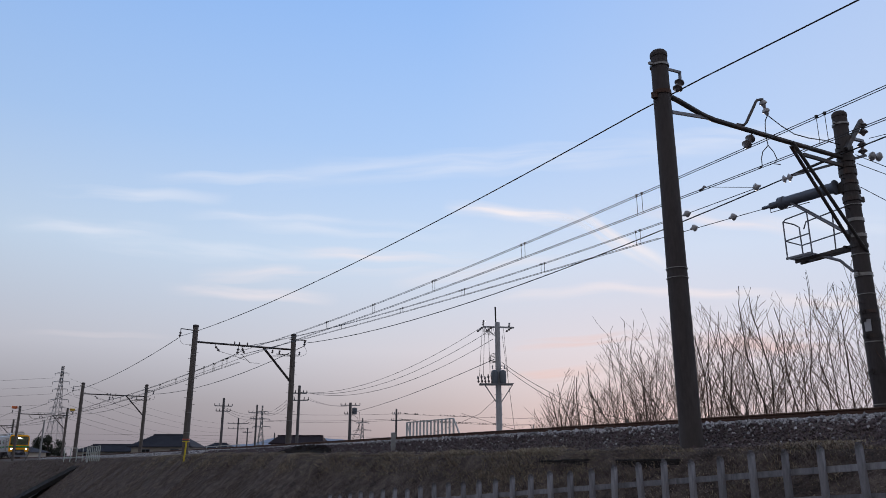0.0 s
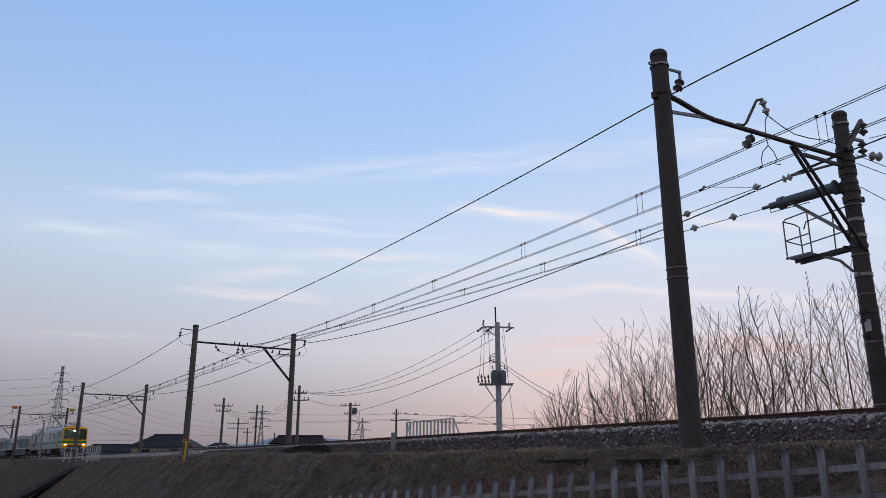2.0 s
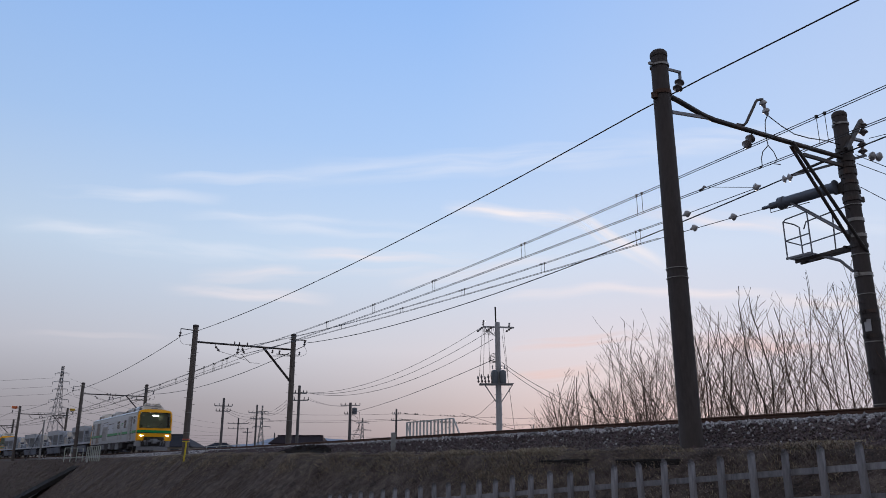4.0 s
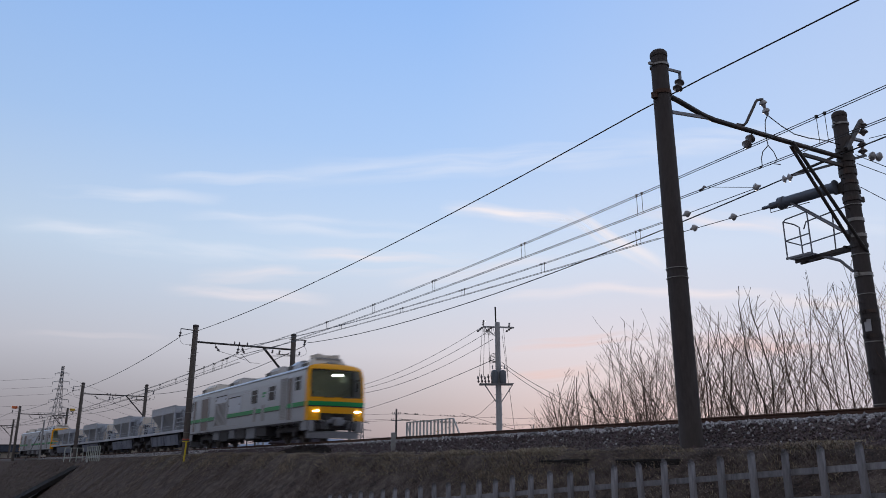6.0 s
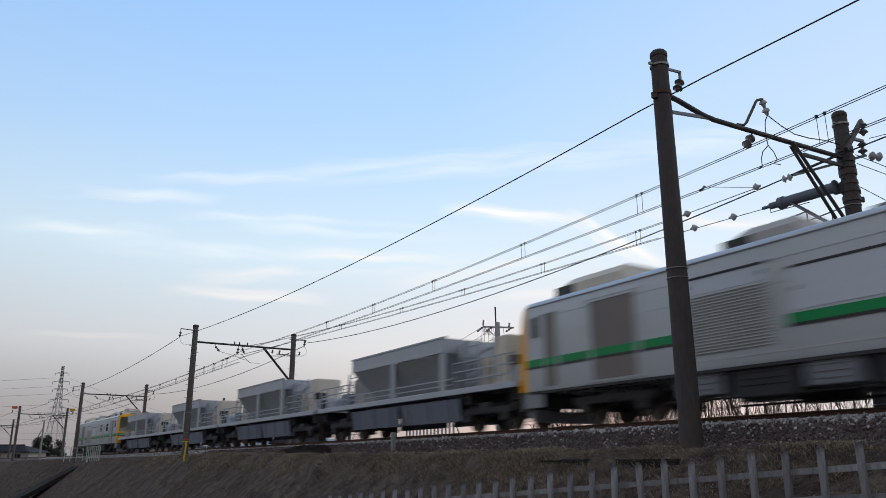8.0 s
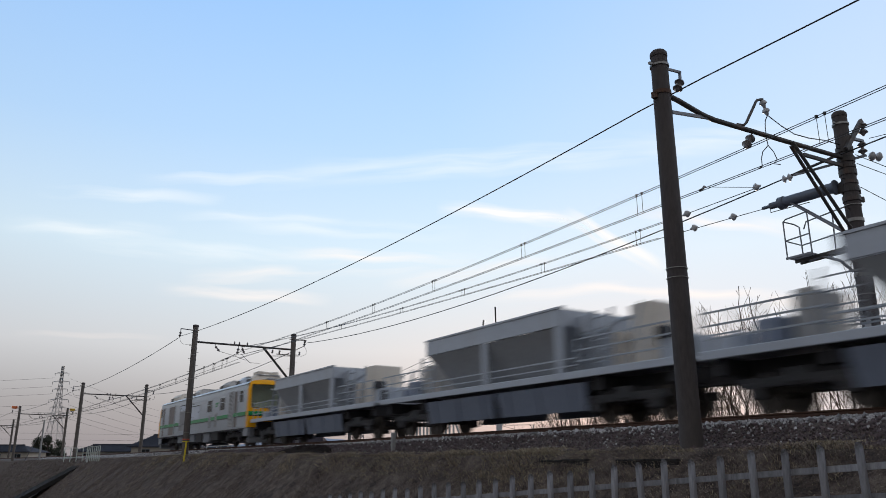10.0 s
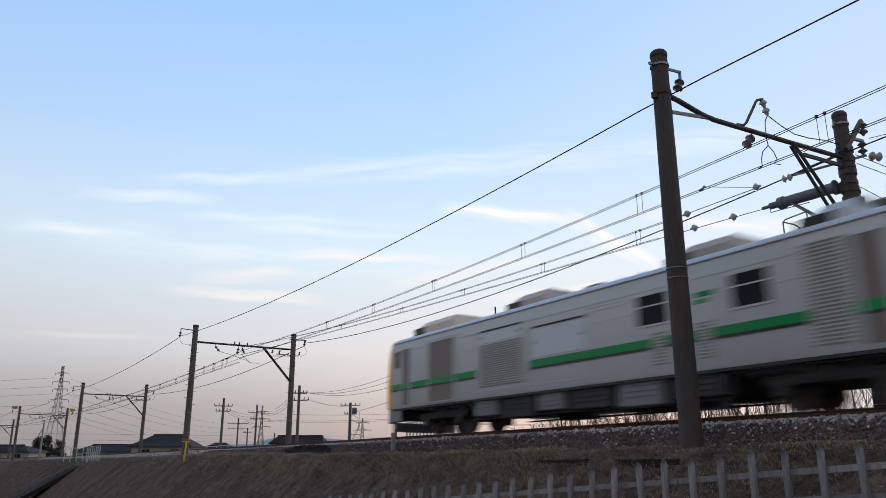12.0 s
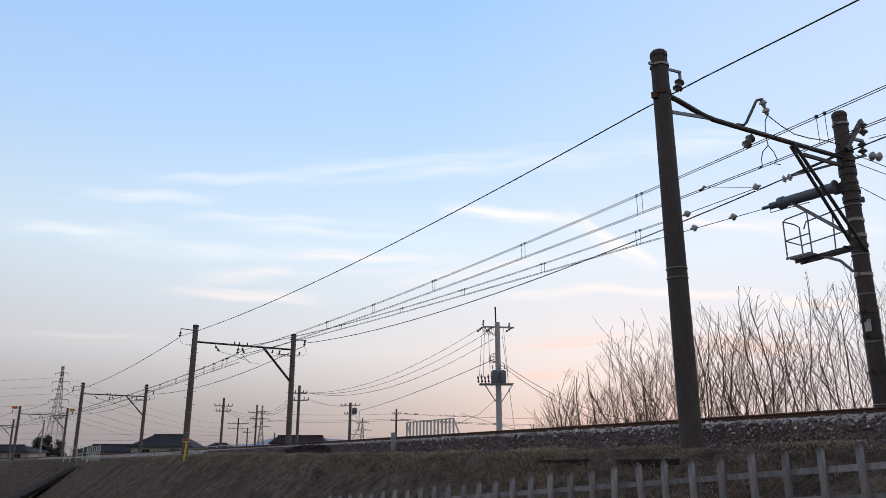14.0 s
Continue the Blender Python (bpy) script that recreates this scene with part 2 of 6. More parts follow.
def at(s, d=0.0, z=0.0):
    """A place s metres along and d across, z over the rail head."""
    s = arc(s)
    a = float(bend(s))
    return Vector((float(np.interp(s, _s, _x)) + d * math.cos(a), float(np.interp(s, _s, _y)) + d * math.sin(a), RAIL + z))


def across(s, d=0.0, z=0.0):
    """A pose on the track: x to the far side, y away along the track."""
    return Matrix.Translation(at(s, d, z)) @ Matrix.Rotation(float(bend(arc(s))), 4, "Z")


def riding(s):
    """A pose on the track: x the way the train goes, y to the far side."""
    return Matrix.Translation((float(np.interp(s, _s, _x)), float(np.interp(s, _s, _y)), RAIL)) @ Matrix.Rotation(float(bend(s)) - math.pi / 2, 4, "Z")


# ---- ground: one sheet with the embankment in it ----
def profile(s, d):
    """Height over the rail head of the ground at (s, d)."""
    near = np.interp(s, [-60, -7, 0, 6.5, 15, 30, 60, 100], [-1.75, -1.83, -2.15, -2.65, -3.3, -4.2, -4.9, -5.0])
    near = near + (-5.0 - near) * np.clip((-d - 30) / 60, 0, 1)
    top = -0.24
    x = [-1.85, -2.65, -3.7]
    if d >= 0:
        if d < 1.9:
            return top
        if d < 2.8:
            return top - 0.45 * (d - 1.9) / 0.9
        if d < 4.4:
            return -0.69 - 0.05 * (d - 2.8)
        return max(-5.0, -0.77 - 0.62 * (d - 4.4))
    if d > x[0]:
        return top
    foot = -0.72 if s < 12 else max(-0.72, -0.72 + (s - 12) * 0.012) if s < 30 else -0.5
    if d > x[1]:
        return top + (foot - top) * (x[0] - d) / (x[0] - x[1])
    if d > x[2]:
        return foot - 0.08 * (x[1] - d)
    return max(near, foot - 0.085 - 0.86 * (x[2] - d))


def make_ground():
    ss = np.concatenate([[-4000, -1500, -600, -250, -120, -60, -35], np.arange(-22, 45, 0.45), np.arange(45, 110, 0.9), np.arange(110, 300, 4), [330, 400, 600, 1200, 2500, 4500]])
    dd = np.concatenate([[-4500, -1500, -500, -200, -110, -70, -45, -32], np.arange(-24, -4, 0.5), np.arange(-4, 4.6, 0.22), np.arange(4.8, 13, 0.6), [16, 22, 32, 50, 80, 140, 300, 800, 2000, 4500]])
    fixed = radians(33)
    verts, faces = [], []
    rng = random.Random(3)
    for s in ss:
        sc = min(max(s, -600), 300)
        base = at(sc)
        tang = Vector((-math.sin(float(bend(sc))), math.cos(float(bend(sc))), 0))
        base = base + tang * (s - sc)
        n = Vector((math.cos(float(bend(sc))), math.sin(float(bend(sc))), 0))
        for d in dd:
            dn = min(max(d, -70), 70)
            p = base + n * dn + Vector((math.cos(fixed), math.sin(fixed), 0)) * (d - dn)
            z = profile(s, d)
            if d < -2.6 or d > 2.8:
                w = min(1.0, (abs(d) - 2.6) / 1.2)
                z += w * (0.16 * noise.noise((p.x * 0.5, p.y * 0.5, 0)) + 0.10 * noise.noise((p.x * 1.7, p.y * 1.7, 3))) * (1 if abs(d) < 30 else 0.3)
            if abs(s) < 300 and abs(d) < 25 and abs(d) > 1.9:
                z += rng.uniform(-0.02, 0.02)
            verts.append((p.x, p.y, RAIL + z))
    w = len(dd)
    for i in range(len(ss) - 1):
        for j in range(w - 1):
            a = i * w + j
            faces.append((a, a + 1, a + w + 1, a + w))
    me = bpy.data.meshes.new("ground")
    me.from_pydata(verts, [], faces)
    ob = new("ground", me)
    grass = bpy.data.materials.new("winter_grass_ground")
    grass.use_nodes = True
    t = grass.node_tree
    b = t.nodes["Principled BSDF"]
    b.inputs["Roughness"].default_value = 0.95
    b.inputs["Specular IOR Level"].default_value = 0.1
    tc = t.nodes.new("ShaderNodeTexCoord")
    big = node(t, "ShaderNodeTexNoise", Scale=0.35, Detail=5.0)
    mid = node(t, "ShaderNodeTexNoise", Scale=2.6, Detail=6.0, Roughness=0.7)
    fine = node(t, "ShaderNodeTexNoise", Scale=26.0, Detail=6.0, Roughness=0.75)
    for n in (big, mid, fine):
        t.links.new(tc.outputs["Object"], n.inputs["Vector"])
    c = ramp(t, mid.outputs[0], [(0.32, (0.052, 0.040, 0.038)), (0.47, (0.108, 0.084, 0.073)), (0.62, (0.195, 0.155, 0.130))])
    green = ramp(t, big.outputs[0], [(0.52, (0, 0, 0)), (0.70, (0.14, 0.14, 0.14))])
    c = mix_color(t, green, c, (0.062, 0.072, 0.030))
    c = mix_color(t, 1.0, c, ramp(t, fine.outputs[0], [(0.3, (0.45,) * 3), (0.7, (1.5,) * 3)]), "MULTIPLY")
    t.links.new(c, b.inputs["Base Color"])
    bn = node(t, "ShaderNodeBump", Strength=1.0, Distance=0.05)
    t.links.new(fine.outputs[0], bn.inputs["Height"])
    t.links.new(bn.outputs[0], b.inputs["Normal"])
    me.materials.append(grass)
    me.materials.append(M["ballast"])
    for f in me.polygons:
        d = dd[f.index % (w - 1)]
        s = ss[f.index // (w - 1)]
        if -2.75 < d < 2.8 and -700 < s < 1200:
            f.material_index = 1
    return tagged(ob, "railway embankment of dry winter grass and ballast above flat fields", "ground", kind="structure")


GROUND = make_ground()


# ---- rails ----
def make_rail(d):
    outline = [(-0.063, -0.153), (0.063, -0.153), (0.063, -0.142), (0.012, -0.118), (0.009, -0.045), (0.033, -0.03), (0.034, -0.005), (0.024, 0.0),
               (-0.024, 0.0), (-0.034, -0.005), (-0.033, -0.03), (-0.009, -0.045), (-0.012, -0.118), (-0.063, -0.142)]
    bm = B()
    rows = []
    for s in np.concatenate([np.arange(-90, 100, 2.0), np.arange(100, 420, 5.0)]):
        rows.append([bm.verts.new(at(s, d + y, z)) for y, z in outline])
    n = len(outline)
    heads = []
    for a, b in zip(rows, rows[1:]):
        for k in range(n):
            f = bm.faces.new((a[k], a[(k + 1) % n], b[(k + 1) % n], b[k]))
            if k == 7:
                heads.append(f)
    for f in heads:
        f.material_index = 1
    ob = thing("rail", bm, M["rust"], "rusty steel rail with a polished head on ballast", "rail", "rails of the track", "structure")
    ob.data.materials.append(M["railhead"])
    return ob


make_rail(-0.5335 - 0.0325)
make_rail(0.5335 + 0.0325)


# ---- gantries ----
def pole_mesh(bm, x, y, foot, top, r0, r1):
    h = top - foot
    lathe(bm, [(r0, foot), (r0 * 0.6 + r1 * 0.4, foot + h * 0.4), (r1, top - 0.12), (r1 * 0.93, top - 0.04), (r1 * 0.6, top)], Matrix.Translation((x, y, 0)), 28)


def insulator(bm, a, b, r=0.11, discs=2):
    """Stacked porcelain discs from a to b."""
    a, b = Vector(a), Vector(b)
    n = (b - a).length
    o = [(0.025, 0.0)]
    for k in range(discs):
        c = n * (k + 0.5) / discs
        w = n / discs * 0.45
        o += [(0.035, c - w), (r * 0.8, c - w * 0.55), (r, c - w * 0.05), (r * 0.55, c + w * 0.35), (0.04, c + w * 0.8)]
    o.append((0.025, n))
    lathe(bm, o, aim(a, b), 14)


def ring(bm, x, y, z, r, tall=0.06, lug=True, turn=0.0):
    lathe(bm, [(r, z), (r + 0.012, z), (r + 0.012, z + tall), (r, z + tall)], Matrix.Translation((x, y, 0)), 24)
    if lug:
        c, s_ = math.cos(turn), math.sin(turn)
        box(bm, (0.14, 0.05, tall), (x + c * (r + 0.06), y + s_ * (r + 0.06), z + tall / 2), Matrix.Rotation(turn, 3, "Z"))


R_OFF = 6.75     # from the camera-side pole to the far one


R1_OFF = 6.87    # the same at the nearest gantry


def shrink(s):
    """The gantries farther along are a little lower."""
    return 1.0 if s < 20 else float(np.interp(s, [40.45, 86.6, 131.6, 221], [0.982, 0.957, 0.945, 0.935]))


def gantry(s, foot_l, foot_r, top_l=8.0, top_r=8.1, near=False, seed=0):
    m = across(s, -3.0) @ Matrix.Diagonal((1, 1, shrink(s), 1))
    far_x = R1_OFF if near else R_OFF
    g = empty("catenary_gantry", "weathered concrete pole pair with a steel cross beam over the track", "railway gantry", "gantries along the line", m)
    rng = random.Random(seed)
    for x, foot, top in ((-0.085 if near else 0.0, foot_l, top_l), (far_x, foot_r, top_r)):
        bm = B()
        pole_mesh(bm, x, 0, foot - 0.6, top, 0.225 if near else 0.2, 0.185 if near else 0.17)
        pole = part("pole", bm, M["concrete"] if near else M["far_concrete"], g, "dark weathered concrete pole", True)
        bm = B()
        lathe(bm, [(0.19, top - 0.05), (0.195, top - 0.02), (0.19, top + 0.05), (0.15, top + 0.10), (0.05, top + 0.12)], Matrix.Translation((x, 0, 0)), 24)
        part("cap", bm, M["concrete"], pole, "", True)
        zs = [top - 0.30] if near and x < 1 else [top - 0.30] + [foot + 1.2 + 1.25 * k + rng.uniform(-0.2, 0.2) for k in range(5)]
        for k, z in enumerate(zs):
            bm = B()
            rr = 0.2 + 0.025 * (top - z) / 9
            ring(bm, x, 0, z, rr if near else rr - 0.012, 0.05 if k == 0 else 0.022, k == 0, math.pi)
            part("band", bm, M["band"], pole)
        if not near or x > 1:
            bm = B()
            for k in range(int((top - foot - 2.2) / 0.42)):
                side_ = 1 if k % 2 else -1
                box(bm, (0.16, 0.018, 0.018), (x + side_ * 0.26, 0, foot + 1.9 + k * 0.42))
            tagged(part("step_bolts", bm, M["steel"], pole), kind="stuff")
    zb = 6.72
    if near:
        bm = B()
        tube(bm, [(0.15, 0, 6.90), (0.45, 0, 6.86), (1.2, 0, 6.71), (1.6, 0, 6.68), (4.0, 0, 6.75), (far_x + 0.35, 0, 6.86)], 0.062, 10)
        part("beam", bm, M["steel"], g, "dark painted steel tube", True)
        bm = B()
        bar(bm, (0.2, 0, 6.52), (1.42, 0, 6.68), 0.05, 0.07)
        part("strut", bm, M["galvanised"], g)
        bm = B()
        bar(bm, (far_x - 1.9, 0, 6.55), (far_x + 0.3, 0, 6.62), 0.06, 0.09)
        part("strut", bm, M["steel"], g)
        for a, b in (((4.42, -0.09, 6.74), (far_x - 0.02, -0.2, 4.2)), ((4.62, 0.09, 6.74), (far_x + 0.24, 0.16, 4.2))):
            bm = B()
            tube(bm, [a, b], 0.045, 8)
            part("brace", bm, M["steel"], g)
    else:
        bm = B()
        tube(bm, [(0.1, 0, zb), (R_OFF + 0.1, 0, zb)], 0.065, 8)
        part("beam", bm, M["steel"], g, "dark painted steel tube", True)
        for y in (-0.1, 0.1):
            bm = B()
            tube(bm, [(R_OFF - 2.15, y, zb), (R_OFF - 0.1, y, 4.5)], 0.045, 6)
            part("brace", bm, M["steel"], g)
        # insulators and pull-off arm under the beam
        bm = B()
        tube(bm, [(2.9, 0, zb), (2.9, 0, zb - 0.25)], 0.02, 5)
        insulator(bm, (2.9, 0, zb - 0.2), (2.85, 0, zb - 0.6), 0.11)
        part("insulator", bm, M["brown_porcelain"], g)
        for xi, dx in ((1.35, 0.32), (3.15, 0.18)):
            bm = B()
            tube(bm, [(xi, 0, zb), (xi, 0, zb - 0.2)], 0.02, 5)
            insulator(bm, (xi, 0, zb - 0.18), (xi + dx, 0, zb - 0.52), 0.09)
            part("insulator", bm, M["brown_porcelain"], g)
        bm = B()
        tube(bm, [(1.65, 0, zb - 0.5), (2.6, 0, zb - 0.72), (3.5, 0, zb - 0.98)], 0.014, 5)
        part("steady_arm", bm, M["steel"], g)
        bm = B()
        tube(bm, [(3.1, 0, zb - 0.55), (3.75, 0, zb - 1.12), (4.4, 0, zb - 1.12)], 0.016, 5)
        part("steady_arm", bm, M["steel"], g)
        for xi in (2.62, 2.95, 3.5):
            bm = B()
            insulator(bm, (xi, 0, zb + 0.06), (xi, 0, zb + 0.24), 0.06, 1)
            part("insulator", bm, M["brown_porcelain"], g)
        bm = B()
        bar(bm, (R_OFF - 1.5, 0.1, 6.18), (R_OFF + 0.5, 0.1, 6.33), 0.045)
        part("feeder_bracket", bm, M["steel"], g)
        for xi in (-1.5, -1.0, 0.45):
            bm = B()
            insulator(bm, (R_OFF + xi, 0, 6.36), (R_OFF + xi + 0.05, 0, 6.62), 0.08)
            part("insulator", bm, M["brown_porcelain"], g)
        bm = B()
        tube(bm, [(-0.95, 0, 6.95), (-0.92, 0, 6.7), (-0.75, 0, 6.52), (-0.45, 0, 6.48), (-0.1, 0, 6.55)], 0.010, 5)
        part("jumper", bm, M["wire"], g)
        bm = B()
        tube(bm, [(R_OFF + 0.8, 0, 7.05), (R_OFF + 1.0, 0, 6.75), (R_OFF + 0.95, 0, 6.45), (R_OFF + 0.6, 0, 6.3), (R_OFF + 0.2, 0, 6.4)], 0.010, 5)
        part("jumper", bm, M["wire"], g)
        # feeder brackets
        bm = B()
        bar(bm, (-0.15, 0, 7.47), (-0.95, 0, 7.51), 0.05)
        bar(bm, (-0.93, 0, 7.51), (-0.93, 0, 7.3), 0.05)
        part("feeder_bracket", bm, M["galvanised"], g)
        bm = B()
        insulator(bm, (-0.93, 0, 7.3), (-0.97, 0, 6.95), 0.1)
        part("insulator", bm, M["brown_porcelain"], g)
        for xa, xb, z in ((0.1, 0.95, 7.45), (-1.2, 0.0, 6.33)):
            bm = B()
            bar(bm, (R_OFF + xa, 0, z), (R_OFF + xb, 0, z), 0.055)
            part("feeder_bracket", bm, M["steel"], g)
        bm = B()
        insulator(bm, (R_OFF + 0.85, 0, 7.42), (R_OFF + 0.8, 0, 7.05), 0.1)
        part("insulator", bm, M["brown_porcelain"], g)
    return g


G1 = gantry(-0.07, -0.75, -0.7, 7.84, 8.10, True, 1)
for s_, tl_, tr_, k_ in ((40.45, 7.74, 7.73, 2), (86.6, 7.88, 8.05, 3), (131.6, 7.8, 7.85, 4), (176.0, 7.8, 7.9, 5), (221.0, 7.8, 7.9, 6)):
    gantry(s_, -0.5, -0.7, tl_, tr_, seed=k_)


# ---- wires ----
def wire(name, points, r, mat, label, group="overhead wires"):
    bm = B()
    tube(bm, points, r, 5)
    return thing(name, bm, M[mat], label, "wire", group)


def sagged(a, b, sag, n=14):
    a, b = Vector(a), Vector(b)
    return [a.lerp(b, k / n) - Vector((0, 0, 4 * sag * (k / n) * (1 - k / n))) for k in range(n + 1)]


def along(s0, s1, d, curve, n=20):
    """Places along the track with offset d and a height given by a curve of s."""
    return [at(s, d(s), curve(s)) for s in np.linspace(s0, s1, n)]


def feeder_height(s):
    return 7.09 + 0.0157 * s if s < 0 else 7.098 - 0.05583 * s + 0.001239 * s * s


wire("feeder_wire", along(-14, 40.5, lambda s: -2.6 - 1.35 * max(0, s) / 40.5, feeder_height, 30), 0.017, "wire", "black feeder cable strung between pole tops")
STATIONS = [40.45, 86.6, 131.6, 176.0, 221.0, 265.0]
for a_, b_ in zip(STATIONS, STATIONS[1:]):
    wire("feeder_wire", sagged(at(a_, -3.95, 6.95 * shrink(a_)), at(b_, -3.95, 6.95 * shrink(b_)), 0.45), 0.02, "wire", "black feeder cable strung between pole tops")
    wire("thick_feeder_wire", sagged(at(a_, 4.55, 7.05 * shrink(a_)), at(b_, 4.55, 7.05 * shrink(b_)), 0.75), 0.024, "wire", "thick black feeder cable sagging beside the track")
    for y_ in (-0.06, 0.06):
        wire("messenger_wire", sagged(at(a_, -0.1 + y_, 6.12 * shrink(a_)), at(b_, -0.1 + y_, 6.12 * shrink(b_)), 0.2), 0.013, "wire", "thin messenger wire over the track")
        wire("contact_wire", sagged(at(a_, y_, 5.58 * shrink(a_)), at(b_, y_, 5.58 * shrink(b_)), 0.05), 0.013, "wire", "thin contact wire over the track")
for a_, b_ in zip(STATIONS[:2], STATIONS[1:3]):
    wire("messenger_wire", sagged(at(a_, 0.3, 6.42 * shrink(a_)), at(b_, 0.3, 6.30 * shrink(b_)), 0.3), 0.013, "wire", "thin messenger wire over the track")
    wire("contact_wire", sagged(at(a_, 0.3, 5.95 * shrink(a_)), at(b_, 0.3, 5.80 * shrink(b_)), 0.1), 0.013, "wire", "thin contact wire over the track")


def anchored(s):
    """The second pair of wires runs from over the track to the far pole."""
    return 3.5 - 3.4 * max(s, 0) / 40.45


for y_ in (-0.05, 0.05):
    wire("messenger_wire", along(-14, 40.45, lambda s: y_, lambda s: 6.365 - 0.0339 * s + 0.00074 * s * s), 0.0105, "wire_thin", "thin messenger wire over the track")
    wire("contact_wire", along(-14, 40.45, lambda s: y_, lambda s: 5.75 - 0.01486 * s + 0.000366 * s * s), 0.0105, "wire_thin", "thin contact wire over the track")
    wire("messenger_wire", along(4.9, 40.45, lambda s: anchored(s) + y_, lambda s: 6.762 - 0.06006 * s + 0.00132 * s * s), 0.0105, "wire_thin", "second messenger wire, anchored at the pole")
    wire("contact_wire", along(5.8, 40.45, lambda s: anchored(s) + y_, lambda s: 6.049 - 0.01455 * s + 0.00032 * s * s), 0.0105, "wire_thin", "second contact wire, anchored at the pole")
wire("thick_feeder_wire", along(-14, 40.45, lambda s: 3.6 + 0.95 * max(0, s) / 40.45, lambda s: 6.893 - 0.07292 * s + 0.00194 * s * s if s > 0 else 6.893 - 0.04 * s, 28), 0.021, "wire", "thick black feeder cable sagging beside the track")


def dropper(s, d, z0, z1):
    if s > 40.5:
        z0, z1 = z0 * shrink(s), z1 * shrink(s)
    bm = B()
    for y in (-0.1, 0.1):
        tube(bm, [at(s + y, d, z0), at(s + y, d, z1)], 0.008, 4)
        box(bm, (0.05, 0.05, 0.07), at(s + y, d, z0))
    thing("wire_hanger", bm, M["wire"], "pair of short hanger rods between the wires", "hanger", "wire hangers")


for s_ in (-1.8, 3.72, 9.08, 14.94, 20.22, 25.5):
    dropper(s_, 0.0, 6.38 - 0.0339 * s_ + 0.00074 * s_ * s_, 5.74 - 0.01486 * s_ + 0.000366 * s_ * s_)
for s_ in (6.65, 11.19, 16.05, 20.76, 26.65):
    dropper(s_, anchored(s_), 6.77 - 0.06006 * s_ + 0.00132 * s_ * s_, 6.045 - 0.01455 * s_ + 0.00032 * s_ * s_)
for a_, b_ in zip(STATIONS[:3], STATIONS[1:4]):
    for k_ in range(1, 8):
        f_ = k_ / 8
        dropper(a_ + (b_ - a_) * f_, -0.05, 6.14 - 4 * 0.2 * f_ * (1 - f_), 5.57 - 4 * 0.05 * f_ * (1 - f_))
for k_, s_ in enumerate((43.0, 44.1, 46.4, 48.9)):
    dropper(s_, -0.1, 6.12, 5.56)


# ---- the works train: two motor cars with four ballast hoppers between them ----
HALF = 10.3


def half_width(z):
    if z < 3.0:
        return 1.40
    if z < 3.5:
        return 1.40 - 0.10 * ((z - 3.0) / 0.5) ** 2
    u = min(1.0, (z - 3.5) / 0.24)
    return 1.30 * math.sqrt(max(0.0, 1 - u * u)) if u < 1 else 0.0


def nose(y, z):
    return HALF + 0.12 - 0.20 * (y / 1.4) ** 2 - (0.16 * max(0.0, z - 2.0) / 1.5) - 0.28 * (max(0.0, z - 3.25) / 0.45) ** 2


def shell(bm, x0, x1, outline):
    a = [bm.verts.new((x0, y, z)) for y, z in outline]
    b = [bm.verts.new((x1, y, z)) for y, z in outline]
    for k in range(len(a) - 1):
        bm.faces.new((a[k], a[k + 1], b[k + 1], b[k]))
    return a, b


def louvre(bm, x0, x1, z0, z1, y, n):
    h = (z1 - z0) / n
    for k in range(n):
        box(bm, (x1 - x0, 0.03, h * 0.55), ((x0 + x1) / 2, y, z0 + (k + 0.5) * h), Matrix.Rotation(0.5 if y < 0 else -0.5, 3, "X"))
    box(bm, (x1 - x0, 0.012, z1 - z0), ((x0 + x1) / 2, y * 0.992, (z0 + z1) / 2))
    for x in (x0, x1):
        box(bm, (0.04, 0.03, z1 - z0), (x, y, (z0 + z1) / 2))


